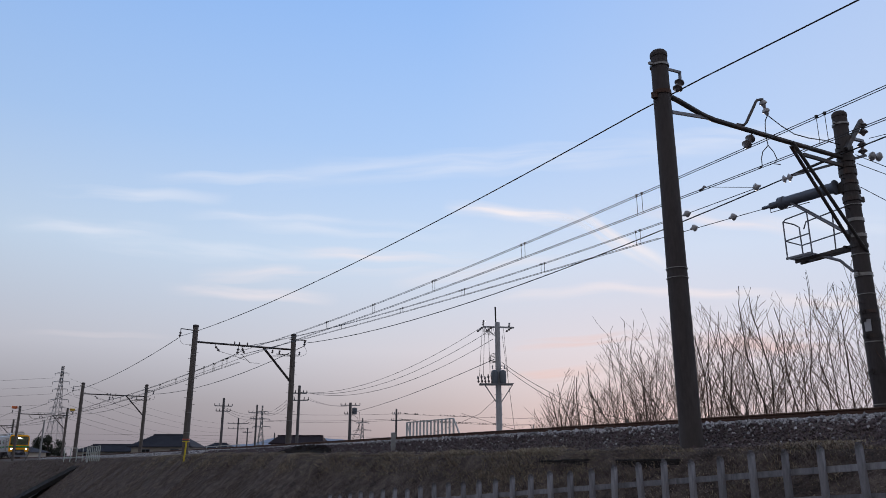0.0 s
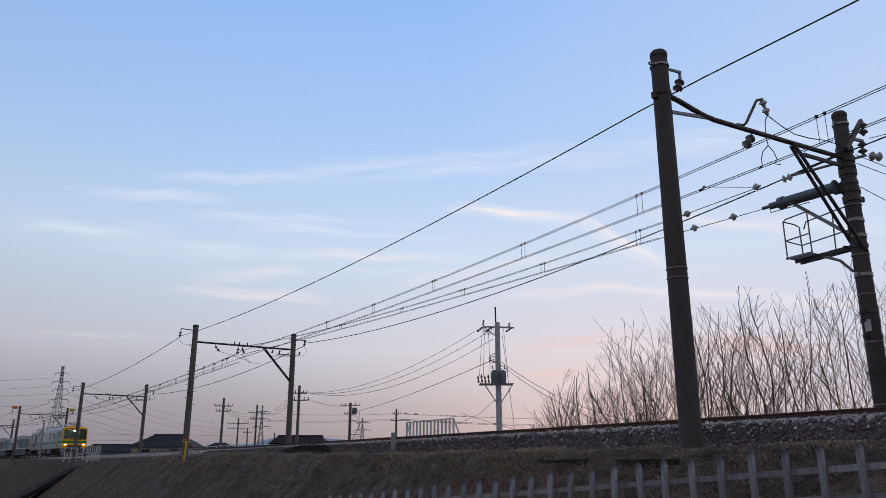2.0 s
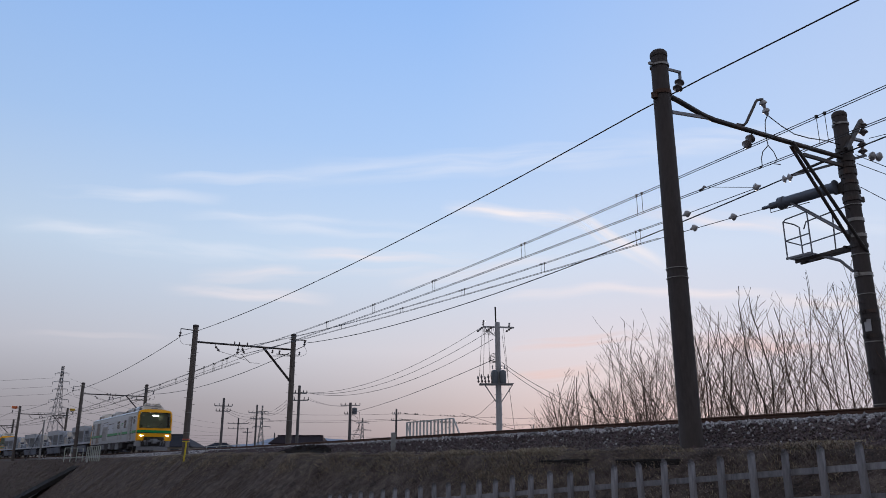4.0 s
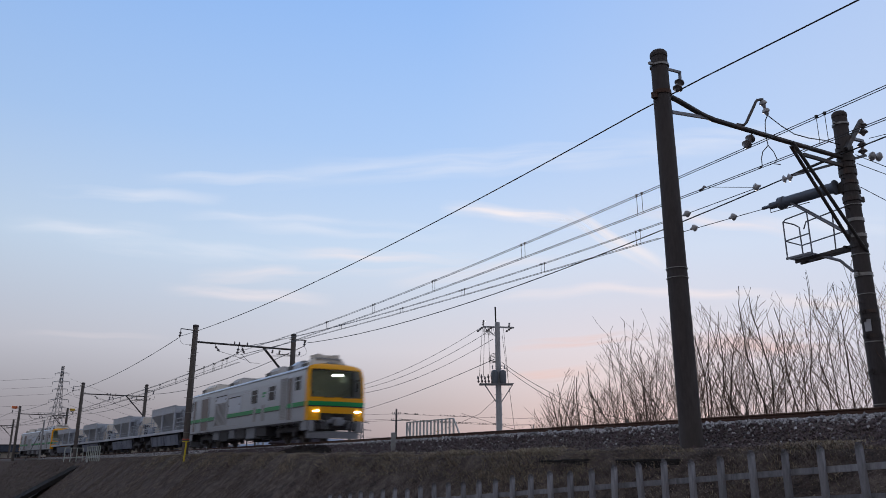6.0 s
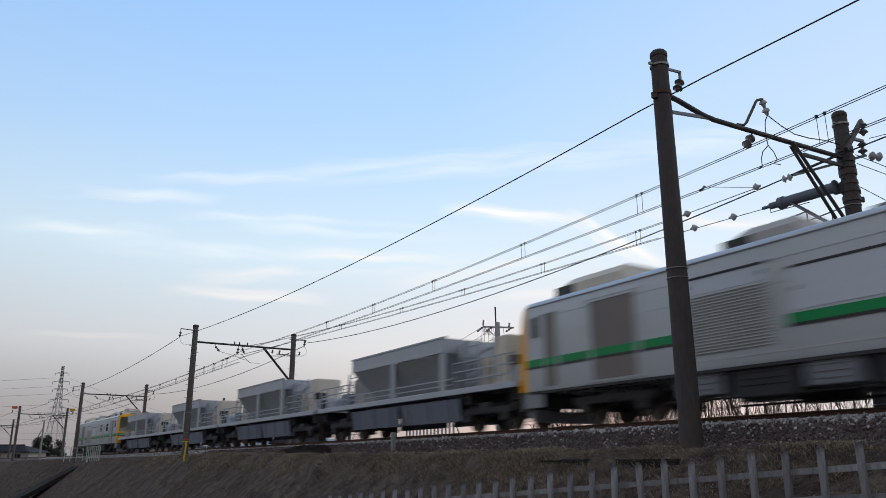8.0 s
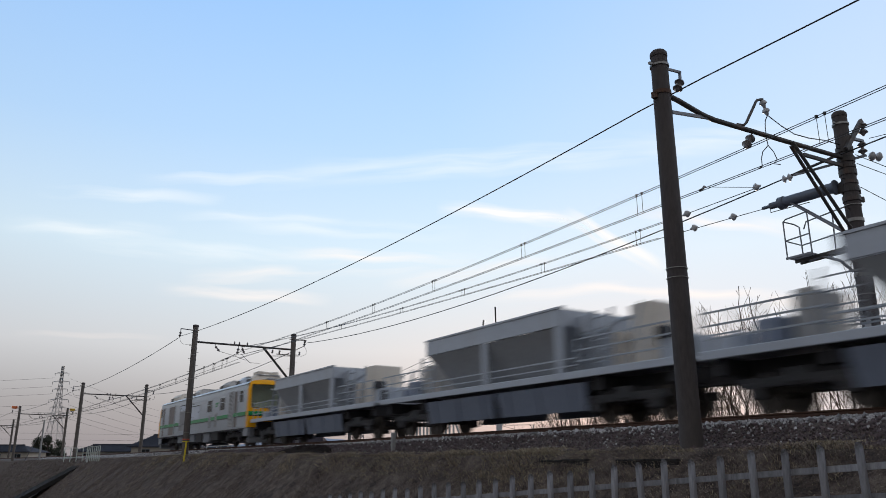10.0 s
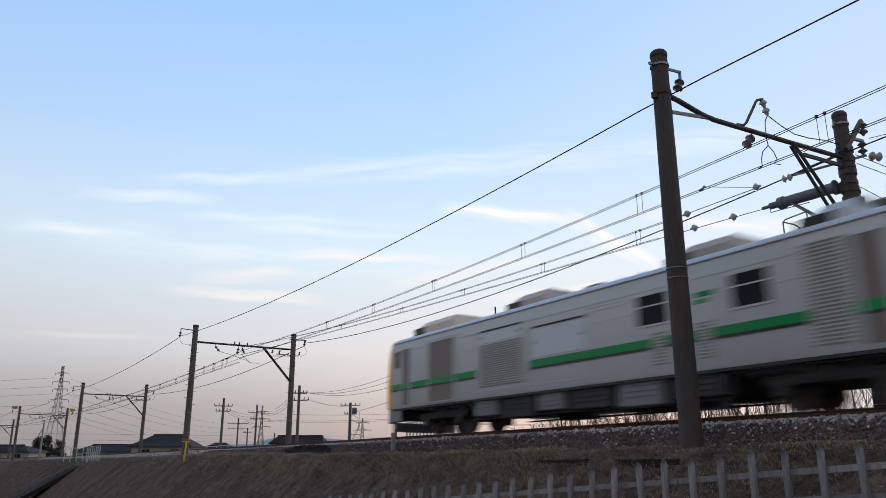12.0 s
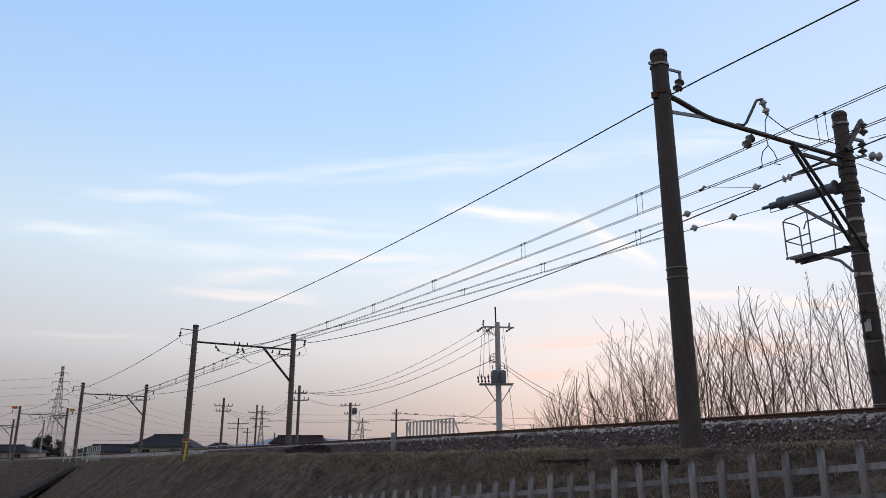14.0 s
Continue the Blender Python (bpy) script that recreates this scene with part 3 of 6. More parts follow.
def cab_end(car, sign, lit):
    """Yellow end with its windscreen, stripe, lamps, coupler and plough; sign is +1 at the front."""
    zs = [0.97, 1.3, 1.58, 1.84, 1.98, 2.06, 2.4, 2.8, 3.1, 3.40, 3.48, 3.56, 3.64, 3.70]
    us = [-1, -0.96, -0.90, -0.6, -0.3, 0, 0.3, 0.6, 0.90, 0.96, 1]

    def pt(u, z, inset=0.0):
        w = max(half_width(z), 0.35)
        return Vector((sign * (nose(u * w, z) - inset), u * w, z))
    bm = B()
    grid = [[bm.verts.new(pt(u, z)) for u in us] for z in zs]
    hole = lambda i, j: 5 <= i < 9 and 2 <= j < 8 or i == 0 and 3 <= j < 7
    for i in range(len(zs) - 1):
        for j in range(len(us) - 1):
            if not hole(i, j):
                bm.faces.new((grid[i][j], grid[i][j + 1], grid[i + 1][j + 1], grid[i + 1][j]))
    edge = [(i, 0) for i in range(len(zs))] + [(len(zs) - 1, j) for j in range(1, len(us))] + [(i, len(us) - 1) for i in range(len(zs) - 2, -1, -1)]
    rim = [bm.verts.new((sign * 9.9, grid[i][j].co.y * 1.0, grid[i][j].co.z)) for i, j in edge]
    for k in range(len(edge) - 1):
        (a, b), (c, d) = edge[k], edge[k + 1]
        bm.faces.new((grid[a][b], grid[c][d], rim[k + 1], rim[k]))
    ring_ = [(5, j) for j in range(2, 9)] + [(i, 8) for i in range(6, 10)] + [(9, j) for j in range(7, 1, -1)] + [(i, 2) for i in range(8, 4, -1)]
    inner = [bm.verts.new(grid[i][j].co - Vector((sign * 0.07, 0, 0))) for i, j in ring_]
    for k in range(len(ring_) - 1):
        (a, b), (c, d) = ring_[k], ring_[k + 1]
        bm.faces.new((grid[a][b], grid[c][d], inner[k + 1], inner[k]))
    mask = part("cab_front", bm, M["yellow"], car, "bright yellow painted cab end", True)
    bm = B()
    g = [[bm.verts.new(pt(u * 0.99, z, 0.05)) for u in us[2:9]] for z in zs[5:10]]
    for i in range(4):
        for j in range(6):
            bm.faces.new((g[i][j], g[i][j + 1], g[i + 1][j + 1], g[i + 1][j]))
    ws = part("windscreen", bm, M["windshield"], mask, "wide dark cab windscreen", True)
    ws.visible_shadow = False
    bm = B()
    for z in (2.06, 3.40):
        tube(bm, [pt(u, z, 0.03) for u in us[2:9]], 0.03, 5)
    for u in (-0.90, 0.90):
        tube(bm, [pt(u, z, 0.03) for z in zs[5:10]], 0.03, 5)
    part("windscreen_seal", bm, M["black"], mask)
    # stripe wraps round the end
    bm = B()
    for k, (z0, z1) in enumerate(((1.66, 1.86),)):
        r = [[bm.verts.new(pt(u, z, -0.006)) for u in us] for z in (z0, z1)]
        for j in range(len(us) - 1):
            bm.faces.new((r[0][j], r[0][j + 1], r[1][j + 1], r[1][j]))
    part("stripe", bm, M["green"], mask, "green stripe")
    bm = B()
    r = [[bm.verts.new(pt(u, z, -0.006)) for u in us] for z in (1.60, 1.66)]
    for j in range(len(us) - 1):
        bm.faces.new((r[0][j], r[0][j + 1], r[1][j + 1], r[1][j]))
    part("stripe", bm, M["black"], mask, "thin black line")
    for y in (-1.02, 1.02):
        bm = B()
        lathe(bm, [(0.0, -0.03), (0.10, -0.03), (0.115, 0.0), (0.09, 0.03), (0.0, 0.04)], Matrix.Translation((sign * (nose(y, 1.42) + 0.01), y, 1.40)) @ Matrix.Rotation(sign * math.pi / 2, 4, "Y") @ Matrix.Diagonal((0.36, 1.25, 1, 1)), 16)
        part("headlight", bm, M["lamp"] if lit else M["lamp_off"], mask, "glowing white headlight" if lit else "unlit headlight")
    for y in (-0.13, 0.13):
        bm = B()
        lathe(bm, [(0.0, -0.02), (0.095, -0.02), (0.10, 0.01), (0.0, 0.03)], Matrix.Translation((sign * (nose(y, 3.15) - 0.03), y, 3.13)) @ Matrix.Rotation(sign * math.pi / 2, 4, "Y") @ Matrix.Diagonal((0.55, 1.15, 1, 1)), 12)
        part("upper_headlight", bm, M["lamp"] if lit else M["lamp_off"], mask, "glowing lamp behind the windscreen" if lit else "unlit lamp")
    bm = B()
    box(bm, (0.05, 2.5, 2.4), (sign * 8.5, 0, 2.2))
    box(bm, (1.2, 2.5, 0.05), (sign * 9.2, 0, 1.2))
    box(bm, (0.5, 2.2, 0.85), (sign * 9.55, 0, 1.62), bevel=0.05)
    box(bm, (0.45, 0.5, 1.0), (sign * 8.95, -0.55, 1.9), bevel=0.08)
    box(bm, (0.02, 0.35, 0.3), (sign * 9.86, 0.45, 2.95))
    # ends without lit lamps get the lining whose colour carries added brightness
    part("cab_interior", bm, M["cab"] if lit else M["cab_bright"], car, "green-grey driver's cab, lining colour brightened at ends with unlit lamps")
    # wiper, grab rails, step
    bm = B()
    tube(bm, [(sign * (HALF + 0.10), 0.1, 2.06), (sign * (HALF + 0.10), 0.5, 2.5)], 0.012, 4)
    tube(bm, [(sign * (HALF + 0.13), -0.75, 2.05), (sign * (HALF + 0.15), -0.2, 2.05)], 0.014, 4)
    tube(bm, [(sign * (HALF + 0.13), 0.75, 2.05), (sign * (HALF + 0.15), 0.2, 2.05)], 0.014, 4)
    part("wiper", bm, M["black"], mask)
    bm = B()
    box(bm, (0.5, 0.34, 0.34), (sign * (HALF + 0.18), 0, 0.88), bevel=0.05)
    box(bm, (0.25, 0.9, 0.30), (sign * (HALF - 0.06), 0, 0.98), bevel=0.04)
    for y in (-0.55, 0.55, -0.75, 0.8):
        tube(bm, [(sign * (HALF - 0.1), y, 1.0), (sign * (HALF + 0.16), y, 0.9), (sign * (HALF + 0.12), y * 0.92, 0.55)], 0.035, 6)
    part("coupler", bm, M["under_pale"], car, "grey automatic coupler with hoses")
    bm = B()
    outl = []
    for y in (-1.25, -0.9, -0.4, 0, 0.4, 0.9, 1.25):
        x = HALF + 0.22 - 0.42 * (abs(y) / 1.25) ** 1.6
        outl.append([bm.verts.new((sign * (x - 0.10), y, 0.14)), bm.verts.new((sign * (x - 0.04), y, 0.40)), bm.verts.new((sign * (x - 0.25), y, 0.48)), bm.verts.new((sign * (x - 0.24), y, 0.14))])
    for a, b in zip(outl, outl[1:]):
        for k in range(4):
            bm.faces.new((a[k], a[(k + 1) % 4], b[(k + 1) % 4], b[k]))
    for e in (outl[0], outl[-1]):
        bm.faces.new(e)
    eq = B()
    for size, p in (((0.5, 1.9, 0.34), (HALF - 0.5, 0, 0.72)), ((0.3, 0.5, 0.28), (HALF - 0.12, 0.72, 0.74)), ((0.25, 0.42, 0.3), (HALF - 0.12, -0.75, 0.70)), ((0.4, 0.25, 0.5), (HALF - 0.35, 1.1, 0.75)), ((0.4, 0.25, 0.5), (HALF - 0.35, -1.1, 0.75)), ((0.3, 1.7, 0.44), (HALF - 0.32, 0, 1.12)), ((0.22, 0.3, 0.22), (HALF - 0.02, 0.45, 1.12)), ((0.22, 0.3, 0.22), (HALF - 0.02, -0.45, 1.12))):
        box(eq, size, (sign * p[0], p[1], p[2]), bevel=0.03)
    part("end_equipment", eq, M["under"], car, "dark brake gear under the cab end")
    part("snow_plough", bm, M["plough"], car, "grey steel snow plough")
    for y in (-1, 1):
        bm = B()
        box(bm, (0.85, 0.04, 0.46), (sign * 9.72, y * 1.325, 0.73), bevel=0.015)
        box(bm, (0.05, 0.34, 0.52), (sign * (HALF - 0.10), y * 1.16, 0.70), Matrix.Rotation(-sign * y * 0.3, 3, "Z"), bevel=0.015)
        part("skirt", bm, M["plough"], car, "pale steel skirt under the cab")


def bogie(parent, x, gauge=0.56):
    bm = B()
    for y in (-0.95, 0.95):
        box(bm, (2.9, 0.14, 0.22), (x, y, 0.62), bevel=0.04)
        box(bm, (0.7, 0.2, 0.34), (x, y, 0.72), bevel=0.05)
        for dx in (-1.05, 1.05):
            box(bm, (0.36, 0.22, 0.36), (x + dx, y, 0.45), bevel=0.05)
            lathe(bm, [(0.10, 0.6), (0.10, 0.82)], Matrix.Translation((x + dx * 0.72, y, 0)), 10)
    box(bm, (0.5, 1.9, 0.24), (x, 0, 0.62))
    b = part("bogie", bm, M["under"], parent, "dark dusty bogie frame")
    for dx in (-1.05, 1.05):
        bm = B()
        tube(bm, [(0, -0.9, 0), (0, 0.9, 0)], 0.08, 10)
        for y in (-gauge, gauge):
            lathe(bm, [(0.14, -0.07), (0.43, -0.06), (0.43, 0.05), (0.455, 0.06), (0.455, 0.08), (0.14, 0.08)], Matrix.Translation((0, y, 0)) @ Matrix.Rotation(math.copysign(math.pi / 2, y), 4, "X"), 24)
            for k in range(6):
                a = k * math.pi / 3
                box(bm, (0.05, 0.03, 0.22), (0.27 * math.sin(a), y + math.copysign(0.08, y), 0.27 * math.cos(a)), Matrix.Rotation(a, 3, "Y"))
        ws = part("wheelset", bm, M["wheel"], b, "pair of steel wheels on an axle", True)
        ws.matrix_basis = pose(x + dx, 0, 0.43)


def motor_car(lit):
    car = empty("diesel_motor_car", "stainless railway works car with yellow ends and green stripe", "train car", "cars of the train")
    right = [(-1.36, 0.95), (-1.40, 1.05), (-1.40, 3.0), (-1.385, 3.25), (-1.36, 3.42)]
    bm = B()
    shell(bm, -9.9, 10.2, right)
    shell(bm, -9.9, 10.2, [(-y, z) for y, z in right])
    bm.faces.new([bm.verts.new((x, y, 0.95)) for x, y in ((-9.9, -1.36), (10.2, -1.36), (10.2, 1.36), (-9.9, 1.36))])
    body = part("body", bm, M["silver"], car, "brushed stainless steel body", True)
    for sgn in (-1, 1):
        bm = B()
        shell(bm, -9.9, 10.2, [(sgn * y, z) for y, z in ((1.375, 3.40), (1.405, 3.42), (1.39, 3.46), (1.345, 3.47))])
        part("gutter", bm, M["silver"], body)
        for z in (2.55, 3.05):
            bm = B()
            box(bm, (19.7, 0.012, 0.02), (0, sgn * 1.402, z))
            part("bead", bm, M["silver"], body)
    roof = [(-1.36, 3.46), (-1.30, 3.54), (-1.15, 3.61)]
    bm = B()
    for sgn in (-1, 1):
        shell(bm, -9.9, 10.2, [(sgn * -y, z) for y, z in roof])
    part("roof_edge", bm, M["silver_roof"], body, "pale blue-white roof shoulder", True)
    bm = B()
    shell(bm, -9.9, 10.2, [(-1.15, 3.61), (-0.8, 3.69), (-0.4, 3.73), (0, 3.74), (0.4, 3.73), (0.8, 3.69), (1.15, 3.61)])
    part("roof", bm, M["roof_grey"], body, "", True)
    # roof equipment
    for x0, x1, z, wide, mat in ((8.1, 9.6, 4.06, 0.9, "cream"), (6.5, 8.1, 4.06, 1.0, "silver_roof"), (2.9, 5.2, 4.09, 0.88, "roof_pale"), (-3.6, -1.3, 4.09, 0.88, "roof_pale"), (-9.3, -6.2, 4.13, 0.95, "cream")):
        bm = B()
        p = [(-wide, 3.6), (-wide, z - 0.2), (-wide + 0.2, z), (wide - 0.2, z), (wide, z - 0.2), (wide, 3.6)]
        a = [bm.verts.new((x0 + (0.55 if k in (1, 4) else 0.75 if k in (2, 3) else 0), y, zz)) for k, (y, zz) in enumerate(p)]
        b = [bm.verts.new((x1 - (0.25 if k in (1, 2, 3, 4) else 0), y, zz)) for k, (y, zz) in enumerate(p)]
        for k in range(5):
            bm.faces.new((a[k], a[k + 1], b[k + 1], b[k]))
        bm.faces.new(a)
        bm.faces.new(b[::-1])
        u = part("roof_unit", bm, M[mat], car, "cream roof housing" if mat == "cream" else "grey roof cooling unit")
        bm = B()
        slope = math.atan2(z - 3.8, 0.55)
        reach = math.hypot(0.55, z - 3.8)
        box(bm, (reach * 0.94, wide * 1.9, 0.03), (x0 + 0.275, 0, (3.6 + z - 0.2) / 2 + 0.01), Matrix.Rotation(-slope, 3, "Y"))
        for k in range(6):
            f = (k + 0.5) / 6
            box(bm, (0.05, wide * 1.8, 0.04), (x0 + 0.55 * f - 0.01, 0, 3.63 + (z - 3.8) * f))
        for yk in (-1, 1):
            box(bm, (0.75, 0.03, z - 3.84), (x0 + 0.62, yk * (wide + 0.006), (3.62 + z - 0.2) / 2))
        part("vent", bm, M["black"], u, "black sloping air intake")
        for xk in (0.36, 0.62, 0.84):
            bm = B()
            box(bm, (0.05, wide * 1.5, 0.05), (x0 + 0.3 + (x1 - x0 - 0.3) * xk, 0, z + 0.01))
            for yk in (-0.5, 0.5):
                box(bm, (0.16, 0.3, 0.07), (x0 + 0.2 + (x1 - x0 - 0.3) * xk, yk * wide, z + 0.02), bevel=0.02)
            part("hatch", bm, M["roof_grey"], u)
    for x in (9.2, 8.7):
        bm = B()
        for y in (-0.45, 0.45):
            box(bm, (0.34, 0.30, 0.24), (x, y, 4.18), bevel=0.04)
        bar(bm, (x, -0.45, 4.24), (x, 0.45, 4.24), 0.06)
        part("roof_cowl", bm, M["cream"], car, "cream exhaust cowls on the roof")
    for size, p in (((0.06, 0.06, 0.2), (2.0, -0.5, 3.78)), ((0.06, 0.06, 0.2), (1.2, -0.5, 3.78)), ((0.8, 0.5, 0.2), (-4.4, 0.1, 3.8)), ((0.7, 0.5, 0.18), (0.2, -0.3, 3.8)), ((0.25, 0.5, 0.16), (9.85, 0, 3.76))):
        bm = B()
        box(bm, size, p, bevel=0.02)
        part("roof_box", bm, M["roof_grey"], car)
    for sgn in (-1, 1):
        y = sgn * 1.404
        # doors
        for x0, x1, mat, lab in ((8.0, 8.62, "door", "recessed brown-grey cab door"), (-7.2, -5.6, "door", "wide brown-grey door"), (-9.1, -8.55, "door", "narrow rear cab door")):
            bm = B()
            box(bm, (x1 - x0, 0.02, 2.06), ((x0 + x1) / 2, y, 2.10))
            d = part("door", bm, M[mat], body, lab)
            bm = B()
            for x in (x0, x1):
                box(bm, (0.05, 0.05, 2.12), (x, y, 2.10))
            box(bm, (x1 - x0, 0.05, 0.05), ((x0 + x1) / 2, y, 3.14))
            tube(bm, [(x1 + 0.12, y + sgn * 0.05, 1.3), (x1 + 0.12, y + sgn * 0.05, 2.5)], 0.015, 5)
            part("door_frame", bm, M["silver"], d)
        # windows
        for x0, x1, z0, z1 in ((8.92, 9.62, 2.42, 3.12), (5.3, 6.25, 2.18, 2.95), (2.6, 3.6, 2.18, 2.95), (-9.66, -9.3, 2.45, 3.1)):
            bm = B()
            box(bm, (x1 - x0, 0.014, z1 - z0), ((x0 + x1) / 2, y, (z0 + z1) / 2))
            wdw = part("window", bm, M["window"], body, "dark glazed side window")
            bm = B()
            for x in (x0, x1):
                box(bm, (0.05, 0.04, z1 - z0 + 0.06), (x, y, (z0 + z1) / 2))
            for z in (z0, z1):
                box(bm, (x1 - x0, 0.04, 0.05), ((x0 + x1) / 2, y, z))
            if x1 - x0 > 0.6:
                box(bm, (x1 - x0, 0.03, 0.035), ((x0 + x1) / 2, y, z0 + 0.48))
            part("window_frame", bm, M["silver"], wdw)
        # louvred grilles
        for x0, x1, z0, z1, n in ((7.05, 7.85, 1.12, 3.2, 26), (-4.05, -1.95, 1.28, 2.62, 20), (4.35, 4.72, 1.2, 2.05, 11), (3.05, 3.42, 1.2, 2.0, 10)):
            bm = B()
            louvre(bm, x0, x1, z0, z1, sgn * 1.412, n)
            part("grille", bm, M["grille"], body, "grey louvred grille")
        # panel lines and plates
        bm = B()
        for x0, x1, z0, z1 in ((-1.6, 1.0, 1.15, 2.75), (-4.3, -1.7, 1.15, 3.0), (0.9, 2.2, 2.85, 2.95), (-7.4, -5.4, 1.02, 3.2)):
            for x in (x0, x1):
                box(bm, (0.02, 0.012, z1 - z0), (x, y, (z0 + z1) / 2))
            for z in (z0, z1):
                box(bm, (x1 - x0, 0.012, 0.02), ((x0 + x1) / 2, y, z))
        part("panel_trim", bm, M["grille"], body)
        bm = B()
        for k in range(4):
            box(bm, (0.9 - 0.2 * (k % 2), 0.01, 0.07), (-0.2, y, 2.5 - 0.13 * k))
        part("lettering", bm, M["grille"], body, "grey bars of unreadable lettering")
        bm = B()
        box(bm, (0.55, 0.012, 0.12), (4.6, y, 2.66))
        box(bm, (0.35, 0.012, 0.10), (4.5, y, 2.50))
        part("emblem", bm, M["green"], body, "small green emblem")
        # stripe
        for x0, x1 in ((7.92, 10.2), (4.75, 7.02), (3.45, 4.32), (-1.6, 3.02), (-9.9, -4.3)):
            bm = B()
            box(bm, (x1 - x0, 0.012, 0.20), ((x0 + x1) / 2, sgn * 1.420, 1.76))
            part("stripe", bm, M["green"], body, "green stripe")
            bm = B()
            box(bm, (x1 - x0, 0.012, 0.06), ((x0 + x1) / 2, sgn * 1.420, 1.63))
            part("stripe", bm, M["black"], body, "thin black line")
        for x0, x1, z0, z1 in ((-1.45, 0.75, 1.92, 2.78), (-4.1, -1.95, 2.66, 3.02)):
            bm = B()
            box(bm, (x1 - x0, 0.016, z1 - z0), ((x0 + x1) / 2, sgn * 1.403, (z0 + z1) / 2), bevel=0.005)
            pn = part("panel", bm, M["panel"], body, "bluish removable steel panel")
            bm = B()
            box(bm, (x1 - x0, 0.03, 0.05), ((x0 + x1) / 2, sgn * 1.412, z1 + 0.02))
            for xk in (x0 + 0.1, x1 - 0.1):
                box(bm, (0.05, 0.03, 0.09), (xk, sgn * 1.415, (z0 + z1) / 2))
            part("hinge", bm, M["under"], pn)
        bm = B()
        box(bm, (19.7, 0.05, 0.07), (0, sgn * 1.35, 0.925))
        part("sill", bm, M["under"], body)
        for x, w_, h, mat in ((4.1, 1.5, 0.52, "under"), (2.4, 1.4, 0.6, "under_pale"), (0.7, 1.5, 0.55, "under"), (-0.9, 1.1, 0.5, "under_pale"), (-2.4, 1.5, 0.62, "under"), (-4.0, 1.2, 0.5, "under_pale")):
            bm = B()
            box(bm, (w_, 0.6, h), (x, sgn * 1.0, 0.92 - h / 2), bevel=0.03)
            for k in range(3):
                box(bm, (w_ * 0.8, 0.02, 0.03), (x, sgn * 1.31, 0.82 - 0.13 * k))
            part("underfloor_box", bm, M[mat], car)
        bm = B()
        tube(bm, [(-5.0, sgn * 1.1, 0.35), (4.9, sgn * 1.1, 0.35)], 0.03, 6)
        tube(bm, [(-8.5, sgn * 1.22, 0.86), (8.5, sgn * 1.22, 0.86)], 0.025, 6)
        part("pipe", bm, M["under"], car)
    built = set(car.children_recursive)
    cab_end(car, 1, lit)
    for o in set(car.children_recursive) - built:
        o.data.transform(Matrix.Translation((0.30, 0, 0)))
    cab_end(car, -1, False)
    for x in (-7.0, 7.0):
        bogie(car, x)
    done = set()
    for o in car.children_recursive:
        o.matrix_basis = Matrix.Translation((0.03 * o.matrix_basis.translation.x, 0, 0)) @ o.matrix_basis
        if o.type == "MESH" and not o.name.startswith("wheelset") and o.data.name not in done:
            done.add(o.data.name)
            o.data.transform(Matrix.Diagonal((1.03, 1.06, 1, 1)))
    return car


